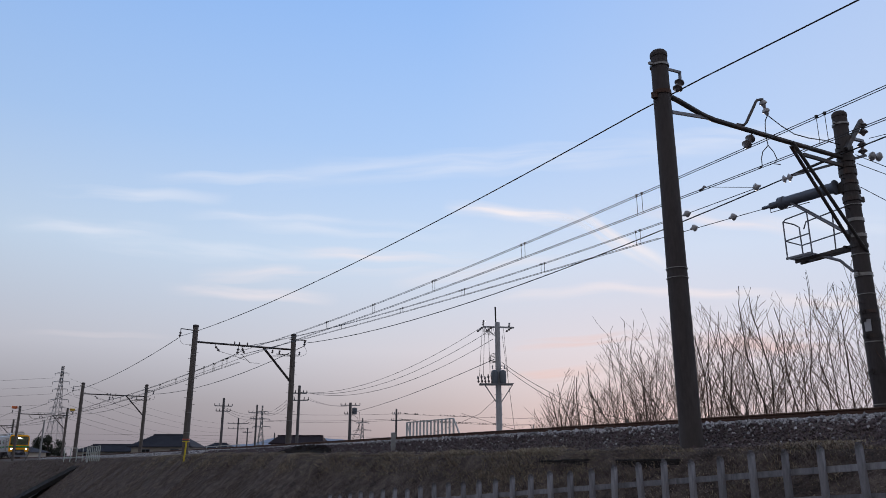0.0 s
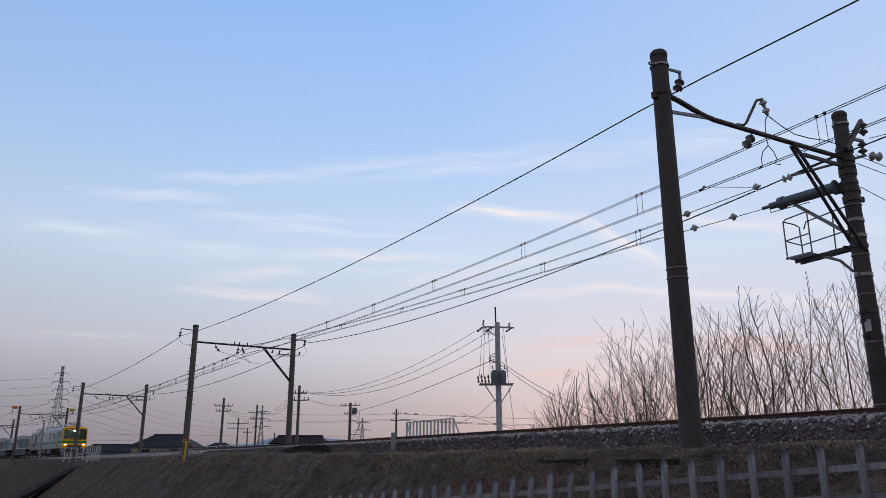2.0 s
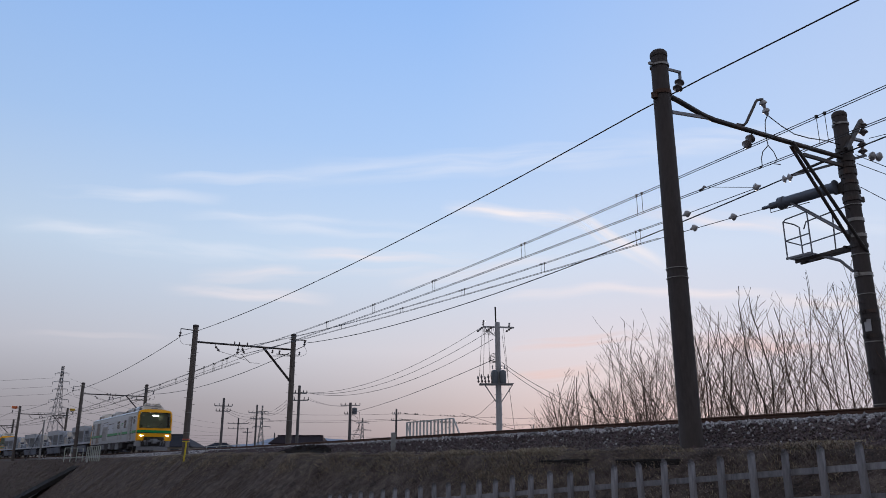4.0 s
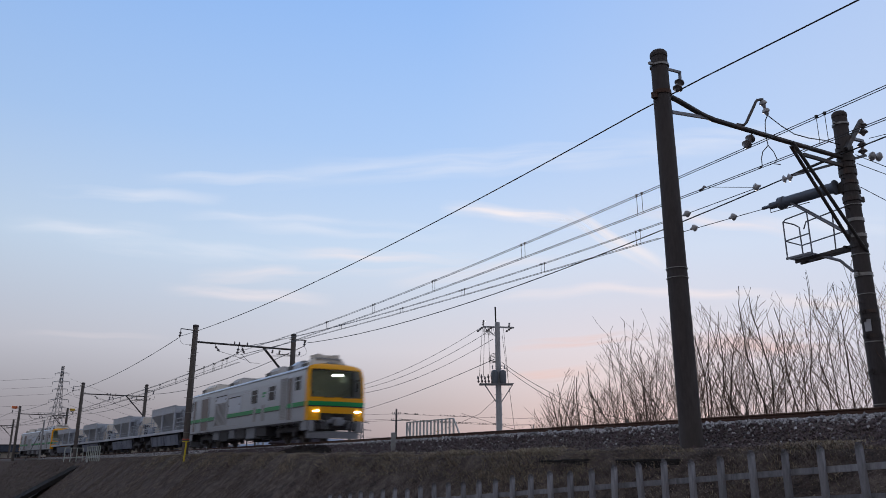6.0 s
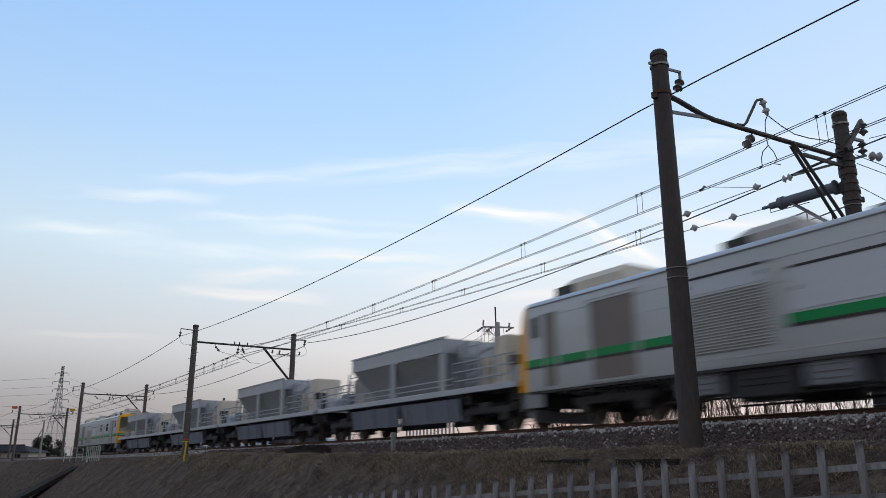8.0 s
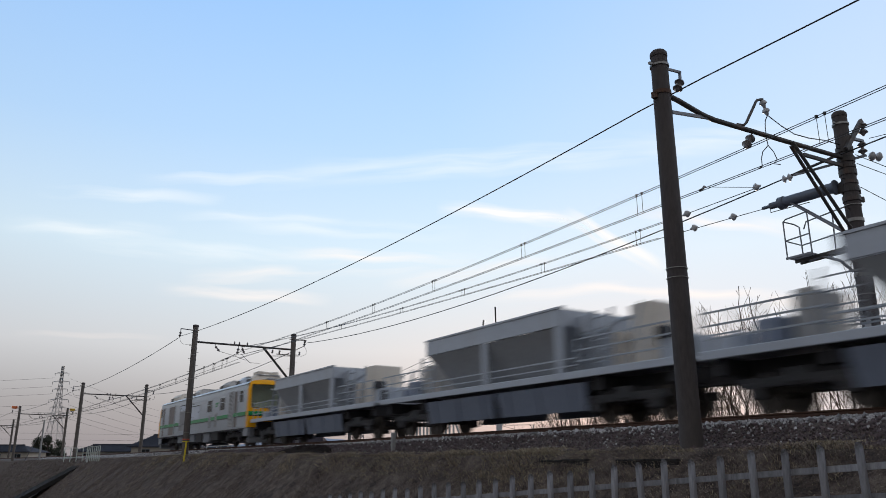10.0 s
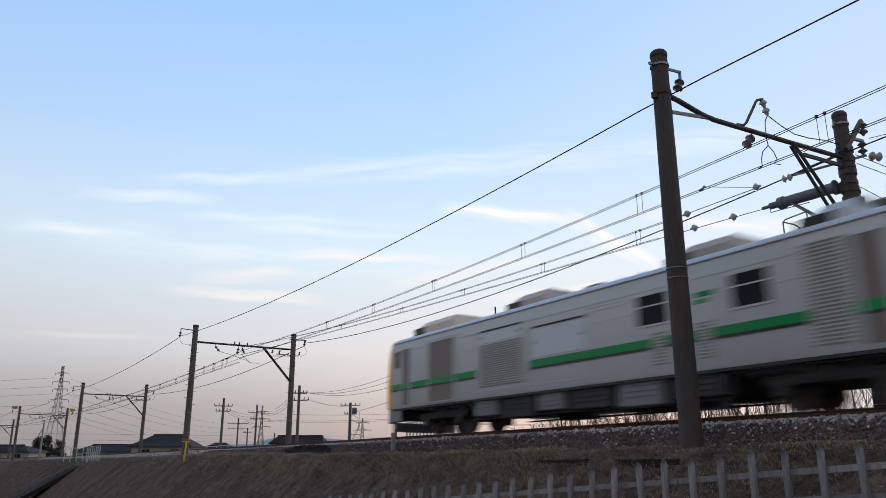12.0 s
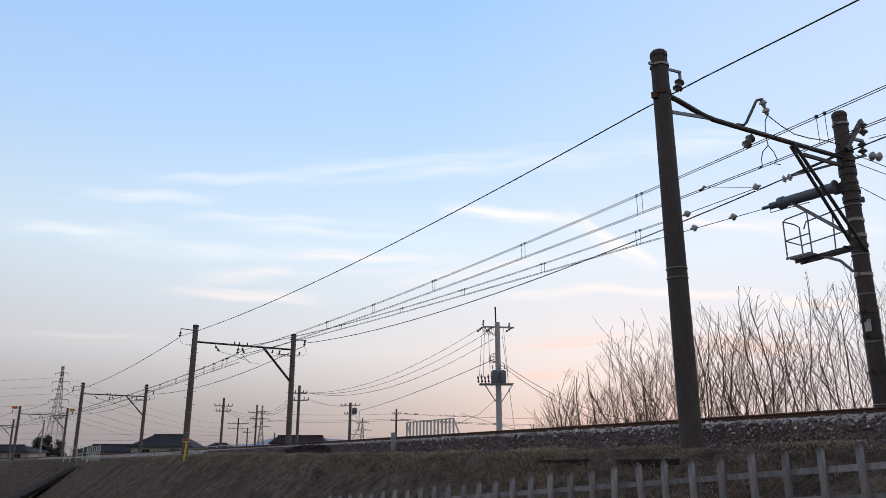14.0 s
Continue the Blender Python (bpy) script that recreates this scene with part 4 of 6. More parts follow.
def hopper_car():
    car = empty("ballast_hopper_car", "grey steel ballast hopper wagon with walkway rails", "hopper car", "cars of the train")
    bm = B()
    for sgn in (-1, 1):
        box(bm, (15.2, 0.10, 0.20), (0, sgn * 1.33, 1.29), bevel=0.02)
    box(bm, (15.2, 2.6, 0.06), (0, 0, 1.36))
    deck = part("deck", bm, M["hopper"], car, "long grey side sill and deck")
    bm = B()
    for x in (-7.2, -4.6, 4.6, 7.2):
        box(bm, (0.25, 2.3, 0.4), (x, 0, 1.05))
    box(bm, (15.0, 0.4, 0.45), (0, 0, 1.0))
    part("underframe", bm, M["under"], car)
    # hopper body
    bm = B()
    top, band = 3.20, 2.70
    w = 1.36
    x0, x1 = -3.95, 3.5
    for sgn in (-1, 1):
        box(bm, (x1 - x0, 0.06, top - band), ((x0 + x1) / 2, sgn * w, (top + band) / 2), bevel=0.015)
        for x in (-0.3, x1 - 0.15):
            box(bm, (0.26, 0.10, band - 1.35), (x, sgn * (w - 0.02), (band + 1.35) / 2))
        box(bm, (x1 - x0 + 0.1, 0.12, 0.06), ((x0 + x1) / 2, sgn * w, top + 0.03))
    for x in (x0, x1):
        box(bm, (0.06, 2 * w, top - band), (x, 0, (top + band) / 2))
    body = part("hopper_rim", bm, M["hopper"], car, "pale grey upper band of the hopper")
    bm = B()
    for sgn in (-1, 1):
        v = [bm.verts.new(p) for p in ((x0 + 0.1, sgn * (w - 0.03), band), (x1 - 0.1, sgn * (w - 0.03), band), (x1 - 1.1, sgn * 0.62, 1.38), (x0 + 1.1, sgn * 0.62, 1.38))]
        bm.faces.new(v)
    for x, xb in ((x0 + 0.1, x0 + 1.1), (x1 - 0.1, x1 - 1.1)):
        bm.faces.new([bm.verts.new(p) for p in ((x, -w + 0.03, band), (x, w - 0.03, band), (xb, 0.62, 1.38), (xb, -0.62, 1.38))])
    ch = part("chute", bm, M["hopper_shaded"], car, "inward sloping steel hopper sides, shade put into their darker colour")
    sol = ch.modifiers.new("thick", "SOLIDIFY")
    sol.thickness = 0.03
    bm = B()
    bmesh.ops.create_grid(bm, x_segments=24, y_segments=8, size=0.5, matrix=Matrix.Translation(((x0 + x1) / 2, 0, 2.72)) @ Matrix.Diagonal((x1 - x0 - 0.2, 2 * w - 0.1, 1, 1)))
    for v in bm.verts:
        v.co.z += 0.12 * noise.noise(v.co * 1.3)
    part("load", bm, M["stone"], car, "ballast stone load")
    # side plates between the bogies
    for sgn in (-1, 1):
        for xa, xb in ((-4.2, -0.1), (0.1, 4.2)):
            bm = B()
            v = [bm.verts.new(p) for p in ((xa, sgn * 1.24, 1.08), (xb, sgn * 1.24, 1.08), (xb - 0.1, sgn * 1.10, 0.34), (xa + 0.1, sgn * 1.10, 0.34))]
            bm.faces.new(v)
            sp = part("side_plate", bm, M["plate"], car, "zinc grey discharge plate")
            sol = sp.modifiers.new("thick", "SOLIDIFY")
            sol.thickness = 0.04
            for x in (xa + 0.6, (xa + xb) / 2, xb - 0.6):
                bm = B()
                bar(bm, (x, sgn * 1.25, 1.06), (x, sgn * 1.11, 0.36), 0.05)
                part("rib", bm, M["plate"], sp)
        # hand rails
        bm = B()
        for xa, xb, n in ((4.0, 7.4, 5), (-7.4, -4.3, 5)):
            for k in range(n):
                x = xa + (xb - xa) * k / (n - 1)
                bar(bm, (x, sgn * 1.3, 1.38), (x, sgn * 1.3, 2.25), 0.04)
            for z in (1.65, 1.95, 2.25):
                bar(bm, (xa, sgn * 1.3, z), (xb, sgn * 1.3, z), 0.04)
        bar(bm, (-4.3, sgn * 1.33, 1.75), (4.0, sgn * 1.33, 1.75), 0.04)
        bar(bm, (-4.3, sgn * 1.33, 1.55), (4.0, sgn * 1.33, 1.55), 0.035)
        part("handrail", bm, M["pale_rail"], car, "thin pale walkway rail")
        bm = B()
        for x in (4.35, 5.0):
            bar(bm, (x, sgn * 1.0, 1.38), (x + 0.1, sgn * 1.0, 3.0), 0.08)
        for k in range(5):
            bar(bm, (4.4, sgn * 1.0, 1.6 + 0.3 * k), (5.05, sgn * 1.0, 1.6 + 0.3 * k), 0.035)
        tube(bm, [(3.6, sgn * 0.8, 2.5), (4.4, sgn * 0.8, 2.4), (5.2, sgn * 0.7, 2.7), (6.2, sgn * 0.7, 2.6)], 0.06, 7)
        tube(bm, [(3.7, sgn * 0.5, 1.9), (5.0, sgn * 0.6, 2.2), (5.2, sgn * 0.6, 1.5)], 0.08, 7)
        for x in (4.0, 5.8):
            bar(bm, (x, sgn * 1.15, 1.38), (x + 0.5, sgn * 1.15, 2.95), 0.05)
        part("ladder", bm, M["pale_rail"], car)
    for size, p, mat, lab in (((0.85, 1.3, 1.62), (5.95, -0.1, 2.2), "cream", "cream equipment cabinet"), ((1.1, 1.6, 0.62), (6.95, 0.1, 1.69), "hopper", "pale grey equipment box"), ((0.42, 0.7, 0.95), (5.15, -0.55, 1.86), "cream", "narrow cream housing"), ((0.4, 1.8, 0.5), (3.85, 0, 2.75), "hopper", "pale motor housing at the hopper end"), ((0.30, 0.5, 0.30), (6.6, -0.6, 2.15), "under", "small dark valve box"), ((0.28, 0.4, 0.5), (7.35, -0.7, 1.63), "under", "small dark brake box"),
                              ((0.45, 1.3, 1.2), (-5.4, 0.15, 1.98), "brown_box", "brownish grey equipment box"), ((0.8, 1.6, 0.62), (-6.15, 0.1, 1.71), "plate", "low zinc equipment box"), ((0.35, 0.5, 0.42), (-6.95, -0.6, 1.6), "hopper", "small pale grey box"), ((0.22, 0.3, 0.5), (-4.4, -0.75, 1.66), "cream", "narrow cream housing"),
                              ((0.3, 0.4, 1.1), (4.5, -0.5, 1.95), "hopper", "tall pale pipe housing")):
        bm = B()
        box(bm, size, p, bevel=0.04)
        c = part("cabinet", bm, M[mat], car, lab)
        for sgn in (-1, 1):
            bm = B()
            box(bm, (size[0] * 0.7, 0.02, size[2] * 0.6), (p[0], p[1] + sgn * size[1] / 2, p[2]))
            part("cabinet_door", bm, M[mat], c)
    for sgn in (-1, 1):
        for x in (-4.75, -3.85):
            bm = B()
            bar(bm, (x, sgn * 1.22, 1.38), (x + 0.25, sgn * 1.22, 2.72), 0.06)
            part("end_post", bm, M["pale_rail"], car)
        for k in range(4):
            bm = B()
            bar(bm, (-4.70 + 0.06 * k, sgn * 1.22, 1.62 + 0.3 * k), (-3.82 + 0.06 * k, sgn * 1.22, 1.62 + 0.3 * k), 0.03)
            part("rung", bm, M["pale_rail"], car)
    for x in (-5.4, 5.4):
        bogie(car, x)
    for sgn in (-1, 1):
        bm = B()
        box(bm, (0.55, 0.3, 0.3), (sgn * 7.8, 0, 0.9), bevel=0.04)
        for y in (-0.5, 0.5):
            tube(bm, [(sgn * 7.6, y, 1.1), (sgn * 7.85, y, 0.7), (sgn * 8.05, y, 0.75)], 0.03, 5)
        part("coupler", bm, M["under"], car)
    return car


LEAD = motor_car(True)
TAIL = motor_car(False)
HOPPER = hopper_car()
HOPPERS = [HOPPER] + [copy_thing(HOPPER, Matrix()) for _ in range(3)]
CARS = [(LEAD, HALF)] + [(h, 2 * HALF + 0.55 + 15.7 * k + 7.6) for k, h in enumerate(HOPPERS)] + [(TAIL, 84.25 + HALF)]


# ---- fittings of the nearest gantry ----
def gantry_fittings(g):
    R = R1_OFF

    def piece(name, mat, build, label="", smooth=False):
        bm = B()
        build(bm)
        return part(name, bm, M[mat], g, label, smooth)
    piece("feeder_bracket", "galvanised", lambda bm: (bar(bm, (0.17, 0, 7.58), (0.60, 0, 7.62), 0.05, 0.05), bar(bm, (0.57, 0, 7.64), (0.57, 0, 7.42), 0.05, 0.05)))
    piece("insulator", "brown_porcelain", lambda bm: insulator(bm, (0.57, 0, 7.42), (0.42, 0, 7.08), 0.115), "dark porcelain disc insulator", True)
    piece("beam_clamp", "rust", lambda bm: (ring(bm, -0.085, 0, 6.84, 0.2, 0.09, True, 0.0), box(bm, (0.1, 0.1, 0.14), (-0.32, 0, 6.80))))
    piece("hook_arm", "steel", lambda bm: tube(bm, [(2.45, 0, 6.77), (2.68, 0, 6.80), (2.80, 0, 6.9), (3.26, 0, 7.56), (3.33, 0, 7.64), (3.55, 0, 7.72)], 0.035, 8), "bent dark steel arm", True)
    piece("insulator", "porcelain", lambda bm: insulator(bm, (3.52, 0, 7.70), (3.68, 0, 7.31), 0.10), "grey porcelain disc insulator", True)
    piece("insulator", "brown_porcelain", lambda bm: (tube(bm, [(2.96, 0, 6.76), (2.95, 0, 6.58)], 0.02, 6), insulator(bm, (2.95, 0, 6.58), (2.64, 0, 6.22), 0.12)), "dark porcelain disc insulator", True)
    piece("jumper", "wire", lambda bm: tube(bm, [(3.67, 0, 7.3), (3.56, 0, 7.15), (3.52, 0, 6.93), (3.53, 0, 6.6), (3.55, 0, 6.48), (3.30, 0, 6.25), (3.22, 0, 6.05), (3.22, 0, 5.86), (3.02, 0, 5.74)], 0.012, 6))
    piece("jumper", "wire", lambda bm: tube(bm, [(3.55, 0, 6.48), (3.74, 0, 6.35), (3.84, 0, 6.18), (3.72, 0, 6.03), (3.95, 0, 6.06)], 0.012, 6))
    piece("jumper", "wire", lambda bm: tube(bm, [(3.67, 0, 7.32), (4.2, 0, 7.15), (4.7, 0, 7.05), (5.3, 0, 7.08), (6.0, 0, 7.18), (R, 0, 7.22)], 0.013, 6))
    # head of the far pole
    piece("cross_arm", "steel", lambda bm: bar(bm, (R - 0.30, -0.22, 6.98), (R + 0.66, -0.22, 8.03), 0.09, 0.12), "slanting dark steel arm")
    piece("insulator", "brown_porcelain", lambda bm: insulator(bm, (R + 0.68, -0.22, 7.98), (R + 0.66, -0.22, 7.58), 0.125), "dark porcelain disc insulator", True)
    piece("cross_arm", "galvanised", lambda bm: bar(bm, (R + 0.1, -0.2, 7.38), (R + 0.62, -0.2, 7.42), 0.07, 0.07))
    piece("insulator", "brown_porcelain", lambda bm: insulator(bm, (R + 0.55, -0.2, 7.38), (R + 0.52, -0.2, 7.0), 0.12), "dark porcelain disc insulator", True)
    piece("insulator", "porcelain", lambda bm: insulator(bm, (R + 0.62, -0.3, 6.95), (R + 1.0, -0.45, 6.95), 0.13), "pale porcelain disc insulator", True)
    piece("cross_arm", "galvanised", lambda bm: bar(bm, (R + 0.5, -0.3, 6.95), (R - 0.40, 1.30, 6.72), 0.04, 0.06), "grey flat steel arm")
    piece("cross_arm", "steel", lambda bm: bar(bm, (R - 0.1, 0.1, 6.98), (R - 0.38, 1.4, 6.74), 0.04, 0.06))
    piece("insulator", "porcelain", lambda bm: insulator(bm, (R - 0.45, 1.62, 6.68), (R - 0.38, 1.34, 6.70), 0.12), "pale porcelain insulator", True)
    piece("insulator", "porcelain", lambda bm: insulator(bm, (R - 0.42, 2.6, 6.74), (R - 0.38, 2.36, 6.76), 0.12, 1), "pale porcelain disc", True)
    piece("pull_off", "steel", lambda bm: tube(bm, [(3.55, 1.98, 6.02), (3.45, 1.93, 6.0), (3.3, 1.85, 5.88), (3.0, 1.7, 5.74)], 0.032, 6))
    piece("anchor_wire", "wire_thin", lambda bm: tube(bm, [(R - 0.4, 2.5, 6.74), (3.55, 1.98, 6.02)], 0.008, 5))
    # tension balancer with its stays
    b0, b1 = Vector((R - 0.22, 0.22, 6.07)), Vector((R - 0.25, 1.98, 6.10))
    piece("tension_balancer", "balancer", lambda bm: lathe(bm, [(0.08, 0.0), (0.20, 0.02), (0.20, 0.06), (0.15, 0.08), (0.15, 1.52), (0.18, 1.55), (0.18, 1.70), (0.10, 1.72), (0.095, 2.0), (0.05, 2.02), (0.05, 2.25)], aim(b0, b1), 18), "grey spring tension balancer tube", True)
    piece("bracket", "steel", lambda bm: (box(bm, (0.1, 0.3, 0.24), (R - 0.15, 0.2, 6.02)), bar(bm, (R, 0.1, 6.3), (R - 0.2, 0.3, 6.0), 0.08)))
    for y in (-0.12, 0.12):
        piece("stay", "galvanised", lambda bm: tube(bm, [(R - 0.22 + y, 1.75, 6.18), (R - 0.05 + y * 1.2, 0.12, 4.72)], 0.03, 8))
    piece("rod", "steel", lambda bm: tube(bm, [(R - 0.3, 2.2, 6.02), (R - 0.3, 2.2, 5.9), (R - 0.28, 1.0, 5.86)], 0.012, 5))
    for s in (3.0, 4.35):
        piece("insulator", "porcelain", lambda bm: insulator(bm, (anchored(s) + 3, s + 0.1, 6.0), (anchored(s + 0.28) + 3, s + 0.36, 5.99), 0.115, 1), "white porcelain disc", True)
    piece("anchor_wire", "wire_thin", lambda bm: tube(bm, [(R - 0.25, 2.2, 6.08), (anchored(5.8) + 3, 5.9, 5.97)], 0.012, 5))
    piece("insulator", "porcelain", lambda bm: insulator(bm, (anchored(4.6) + 3, 4.65, 6.52), (anchored(4.9) + 3, 4.95, 6.50), 0.115, 1), "white porcelain disc", True)
    piece("anchor_wire", "wire_thin", lambda bm: tube(bm, [(R - 0.4, 2.5, 6.72), (anchored(5) + 3, 5.0, 6.50)], 0.012, 5))
    # service platform
    z0 = 4.42
    pl = empty_part("service_platform", g)
    bm = B()
    for k in range(9):
        box(bm, (0.62, 0.035, 0.03), (R - 0.1, 1.08 + 0.085 * k, z0))
    box(bm, (0.05, 0.78, 0.06), (R - 0.42, 1.42, z0))
    box(bm, (0.05, 0.78, 0.06), (R + 0.22, 1.42, z0))
    tagged(part("grating", bm, M["galvanised"], pl, "perforated steel platform floor"), kind="stuff")
    for x in (R - 0.12, R + 0.12):
        bm = B()
        bar(bm, (x, 1.75, z0 - 0.06), (x, 0.15, z0 - 0.02), 0.06, 0.09)
        part("support_beam", bm, M["steel"], pl)
    bm = B()
    tube(bm, [(R - 0.1, 1.35, z0 - 0.12), (R - 0.1, 0.95, z0 - 0.08), (R - 0.1, 0.5, z0 - 0.3), (R - 0.08, 0.2, z0 - 0.66)], 0.04, 8)
    part("curved_brace", bm, M["galvanised"], pl)
    for loop in ([(-0.42, 1.78, 0), (-0.42, 1.78, 1.05), (-0.34, 1.74, 1.14), (-0.30, 1.15, 1.20), (-0.33, 1.1, 1.1), (-0.36, 1.08, 0.05)],
                 [(-0.42, 1.78, 1.06), (0.05, 1.76, 1.06), (0.18, 1.7, 0.98), (0.2, 1.7, 0)], [(0.22, 1.6, 0.9), (0.22, 1.5, 1.1), (0.2, 0.3, 1.2)], [(-0.42, 1.78, 0.5), (-0.36, 1.1, 0.56)],
                 [(-0.42, 1.78, 0.5), (0.2, 1.7, 0.45), (0.2, 0.2, 0.55)], [(0.2, 0.75, 0), (0.2, 0.7, 1.15)]):
        bm = B()
        tube(bm, [(R + x, y, z0 + z) for x, y, z in loop], 0.02, 7)
        part("rail", bm, M["galvanised"], pl)
    for z in (6.55, 6.1, 5.05, 4.62, 4.36, 3.58, 2.62, 2.4, 2.0, 1.1):
        piece("band", "band" if z in (5.05, 4.62, 3.58) else "steel", lambda bm: ring(bm, R, 0, z, 0.2 + 0.025 * (8.3 - z) / 9, 0.09, True, 0.4 if z > 4 else math.pi))
    for z in (7.0, 6.72, 6.36, 5.88, 5.62):
        piece("band", "steel", lambda bm: ring(bm, R, 0, z, 0.205 + 0.025 * (8.3 - z) / 9, 0.15, True, 0.2 + z))
    piece("plate", "porcelain", lambda bm: box(bm, (0.015, 0.16, 0.3), (R - 0.235, -0.05, 2.3)), "small white plate")
    for z in (2.86, 2.66):
        piece("wire_ring", "band", lambda bm: ring(bm, -0.085, 0, z, 0.212, 0.014, False))


def empty_part(name, parent):
    bm = B()
    box(bm, (0.5, 0.05, 0.05), (R1_OFF, 0.25, 4.42))
    return part(name, bm, M["steel"], parent, "steel maintenance platform with hand rails")


gantry_fittings(G1)
for z0, ds, dz in ((6.9, -0.27, -0.23), (6.65, -0.53, -0.42), (5.98, -0.50, -0.50)):
    n_ = (z0 + 1.2) / -dz
    wire("stay_wire", [at(-0.3, 3.95, z0), at(-0.3 + ds * n_, 3.95 + 0.25 * n_, -1.2)], 0.010, "wire", "thin stay wire from the pole to the ground")
wire("feeder_wire", sagged(at(-0.5, 4.4, 7.4), at(-14, 4.4, 7.0), 0.3), 0.010, "wire", "thin cable leaving the pole head")


# ---- many thin stems and blades in one mesh ----
def stems_mesh(name, lines, mat, sides=4):
    """lines: lists of (x, y, z, radius)."""
    verts, faces = [], []
    for ln in lines:
        base = len(verts)
        for (x, y, z, r) in ln:
            for k in range(sides):
                a = 2 * math.pi * k / sides
                verts.append((x + r * math.cos(a), y + r * math.sin(a), z))
        for i in range(len(ln) - 1):
            for k in range(sides):
                a, b = base + i * sides + k, base + i * sides + (k + 1) % sides
                faces.append((a, b, b + sides, a + sides))
    me = bpy.data.meshes.new(name)
    me.from_pydata(verts, [], faces)
    me.materials.append(mat)
    return me


M["bark"] = material("dark_bark", (0.095, 0.070, 0.058), 0.9, 0, 30, 0.35)
M["twig"] = material("red_brown_twig", (0.125, 0.082, 0.064), 0.9, 0, 30, 0.3, per_island=0.3)


def shrub_top(s):
    """How high over the rail the hedge of shrubs has grown."""
    return float(np.interp(s, [-6, 0.5, 2, 3.5, 5, 6.5, 8, 9.5, 11, 12.5, 14, 15.5, 17, 18.5], [4.4, 4.5, 4.6, 4.3, 4.35, 4.45, 4.45, 4.15, 3.45, 2.7, 2.0, 1.15, 0.2, -0.7]))


def branch(rng, p, d, length, r, lines, twigs, level, low_enough):
    n = max(3, int(length / 0.26))
    pts = []
    p, d = Vector(p), Vector(d).normalized()
    for k in range(n + 1):
        rr = r * (1 - 0.78 * k / n)
        pts.append((p.x, p.y, p.z, max(rr, 0.0055)))
        if not low_enough(p):
            break
        d = (d + Vector((rng.gauss(0, 0.10), rng.gauss(0, 0.10), 0.06 + rng.gauss(0, 0.04)))).normalized()
        if level < 2 and k > 0 and rng.random() < (0.54, 0.34)[level]:
            a = rng.uniform(0, 2 * math.pi)
            side_ = Vector((math.cos(a), math.sin(a), rng.uniform(0.1, 0.6)))
            branch(rng, p, d * 0.65 + side_ * 0.75, length * (1 - k / n) * rng.uniform(0.45, 0.8) + 0.2, rr * 0.6, lines, twigs, level + 1, low_enough)
        p = p + d * (length / n)
    if len(pts) > 1:
        (lines if level == 0 else twigs).append(pts)


def bare_shrub(s, d, stems, seed, z_base):
    rng = random.Random(seed)
    lines, twigs = [], []
    ob = empty("bare_shrub", "leafless winter shrub with many upright thin stems", "shrub", "shrubs behind the track", Matrix.Translation(at(s, d, z_base)))
    a0 = float(bend(s))
    for _ in range(stems):
        reach = rng.choice((rng.uniform(0.55, 0.95), rng.uniform(0.85, 1.0), rng.uniform(0.92, 1.02)))

        def low_enough(p):
            return p.z + z_base < z_base + (shrub_top(s - p.x * math.sin(a0) + p.y * math.cos(a0)) - z_base) * reach
        a = rng.uniform(0, 2 * math.pi)
        lean = rng.uniform(0.1, 0.95)
        branch(rng, (rng.gauss(0, 0.25), rng.gauss(0, 0.25), -0.1), (math.cos(a) * lean, math.sin(a) * lean, 1), 1.12 * max(1.0, shrub_top(s) - z_base), rng.uniform(0.018, 0.038), lines, twigs, 0, low_enough)
    for nm, ls, mt in (("stem", lines, "bark"), ("branchwork", twigs, "twig")):
        o = new(nm, stems_mesh(nm, ls, M[mt]))
        o.parent = ob
        tagged(o, kind="stuff")


rng0 = random.Random(11)
for k in range(28):
    s_ = 16.1 - k * 0.78 + rng0.uniform(-0.3, 0.3)
    d_ = rng0.uniform(5.3, 7.4)
    bare_shrub(s_, d_, rng0.randint(2, 4), 100 + k, float(profile(s_, d_)))


# ---- concrete picket fence ----
def concrete_fence():
    f = empty("concrete_fence", "old grey concrete picket fence, stained and slightly leaning", "fence", m=Matrix.Translation((3.84, 7.28, RAIL - 1.95)))
    run = Vector((-0.2211, 0.29, -0.0283))
    top = Vector((0, 0, 1.12))
    yaw = math.atan2(run.y, run.x)
    bm = B()
    h = 1.25
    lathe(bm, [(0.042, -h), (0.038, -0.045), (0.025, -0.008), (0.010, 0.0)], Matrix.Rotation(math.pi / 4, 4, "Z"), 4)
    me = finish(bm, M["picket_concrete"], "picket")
    rng = random.Random(5)
    for k in range(-7, 46):
        o = new("picket", me)
        o.parent = f
        o.matrix_basis = Matrix.Translation(run * k + top + Vector((0, 0, rng.uniform(-0.018, 0.018)))) @ Matrix.Rotation(yaw + rng.uniform(-0.05, 0.05), 4, "Z") @ Matrix.Rotation(rng.uniform(-0.03, 0.03), 4, "Y") @ Matrix.Rotation(rng.uniform(-0.02, 0.02), 4, "X")
    out_ = Vector((0.29, 0.2211, 0)).normalized() * 0.075
    for drop in (0.235, 0.50):
        for k in range(-7, 45, 4):
            a, b = run * (k + 0.02) + top, run * (k + 3.98) + top
            bm = B()
            bar(bm, a + out_ - Vector((0, 0, drop)), b + out_ - Vector((0, 0, drop)), 0.085, 0.06)
            part("rail", bm, M["fence_concrete"], f)


concrete_fence()


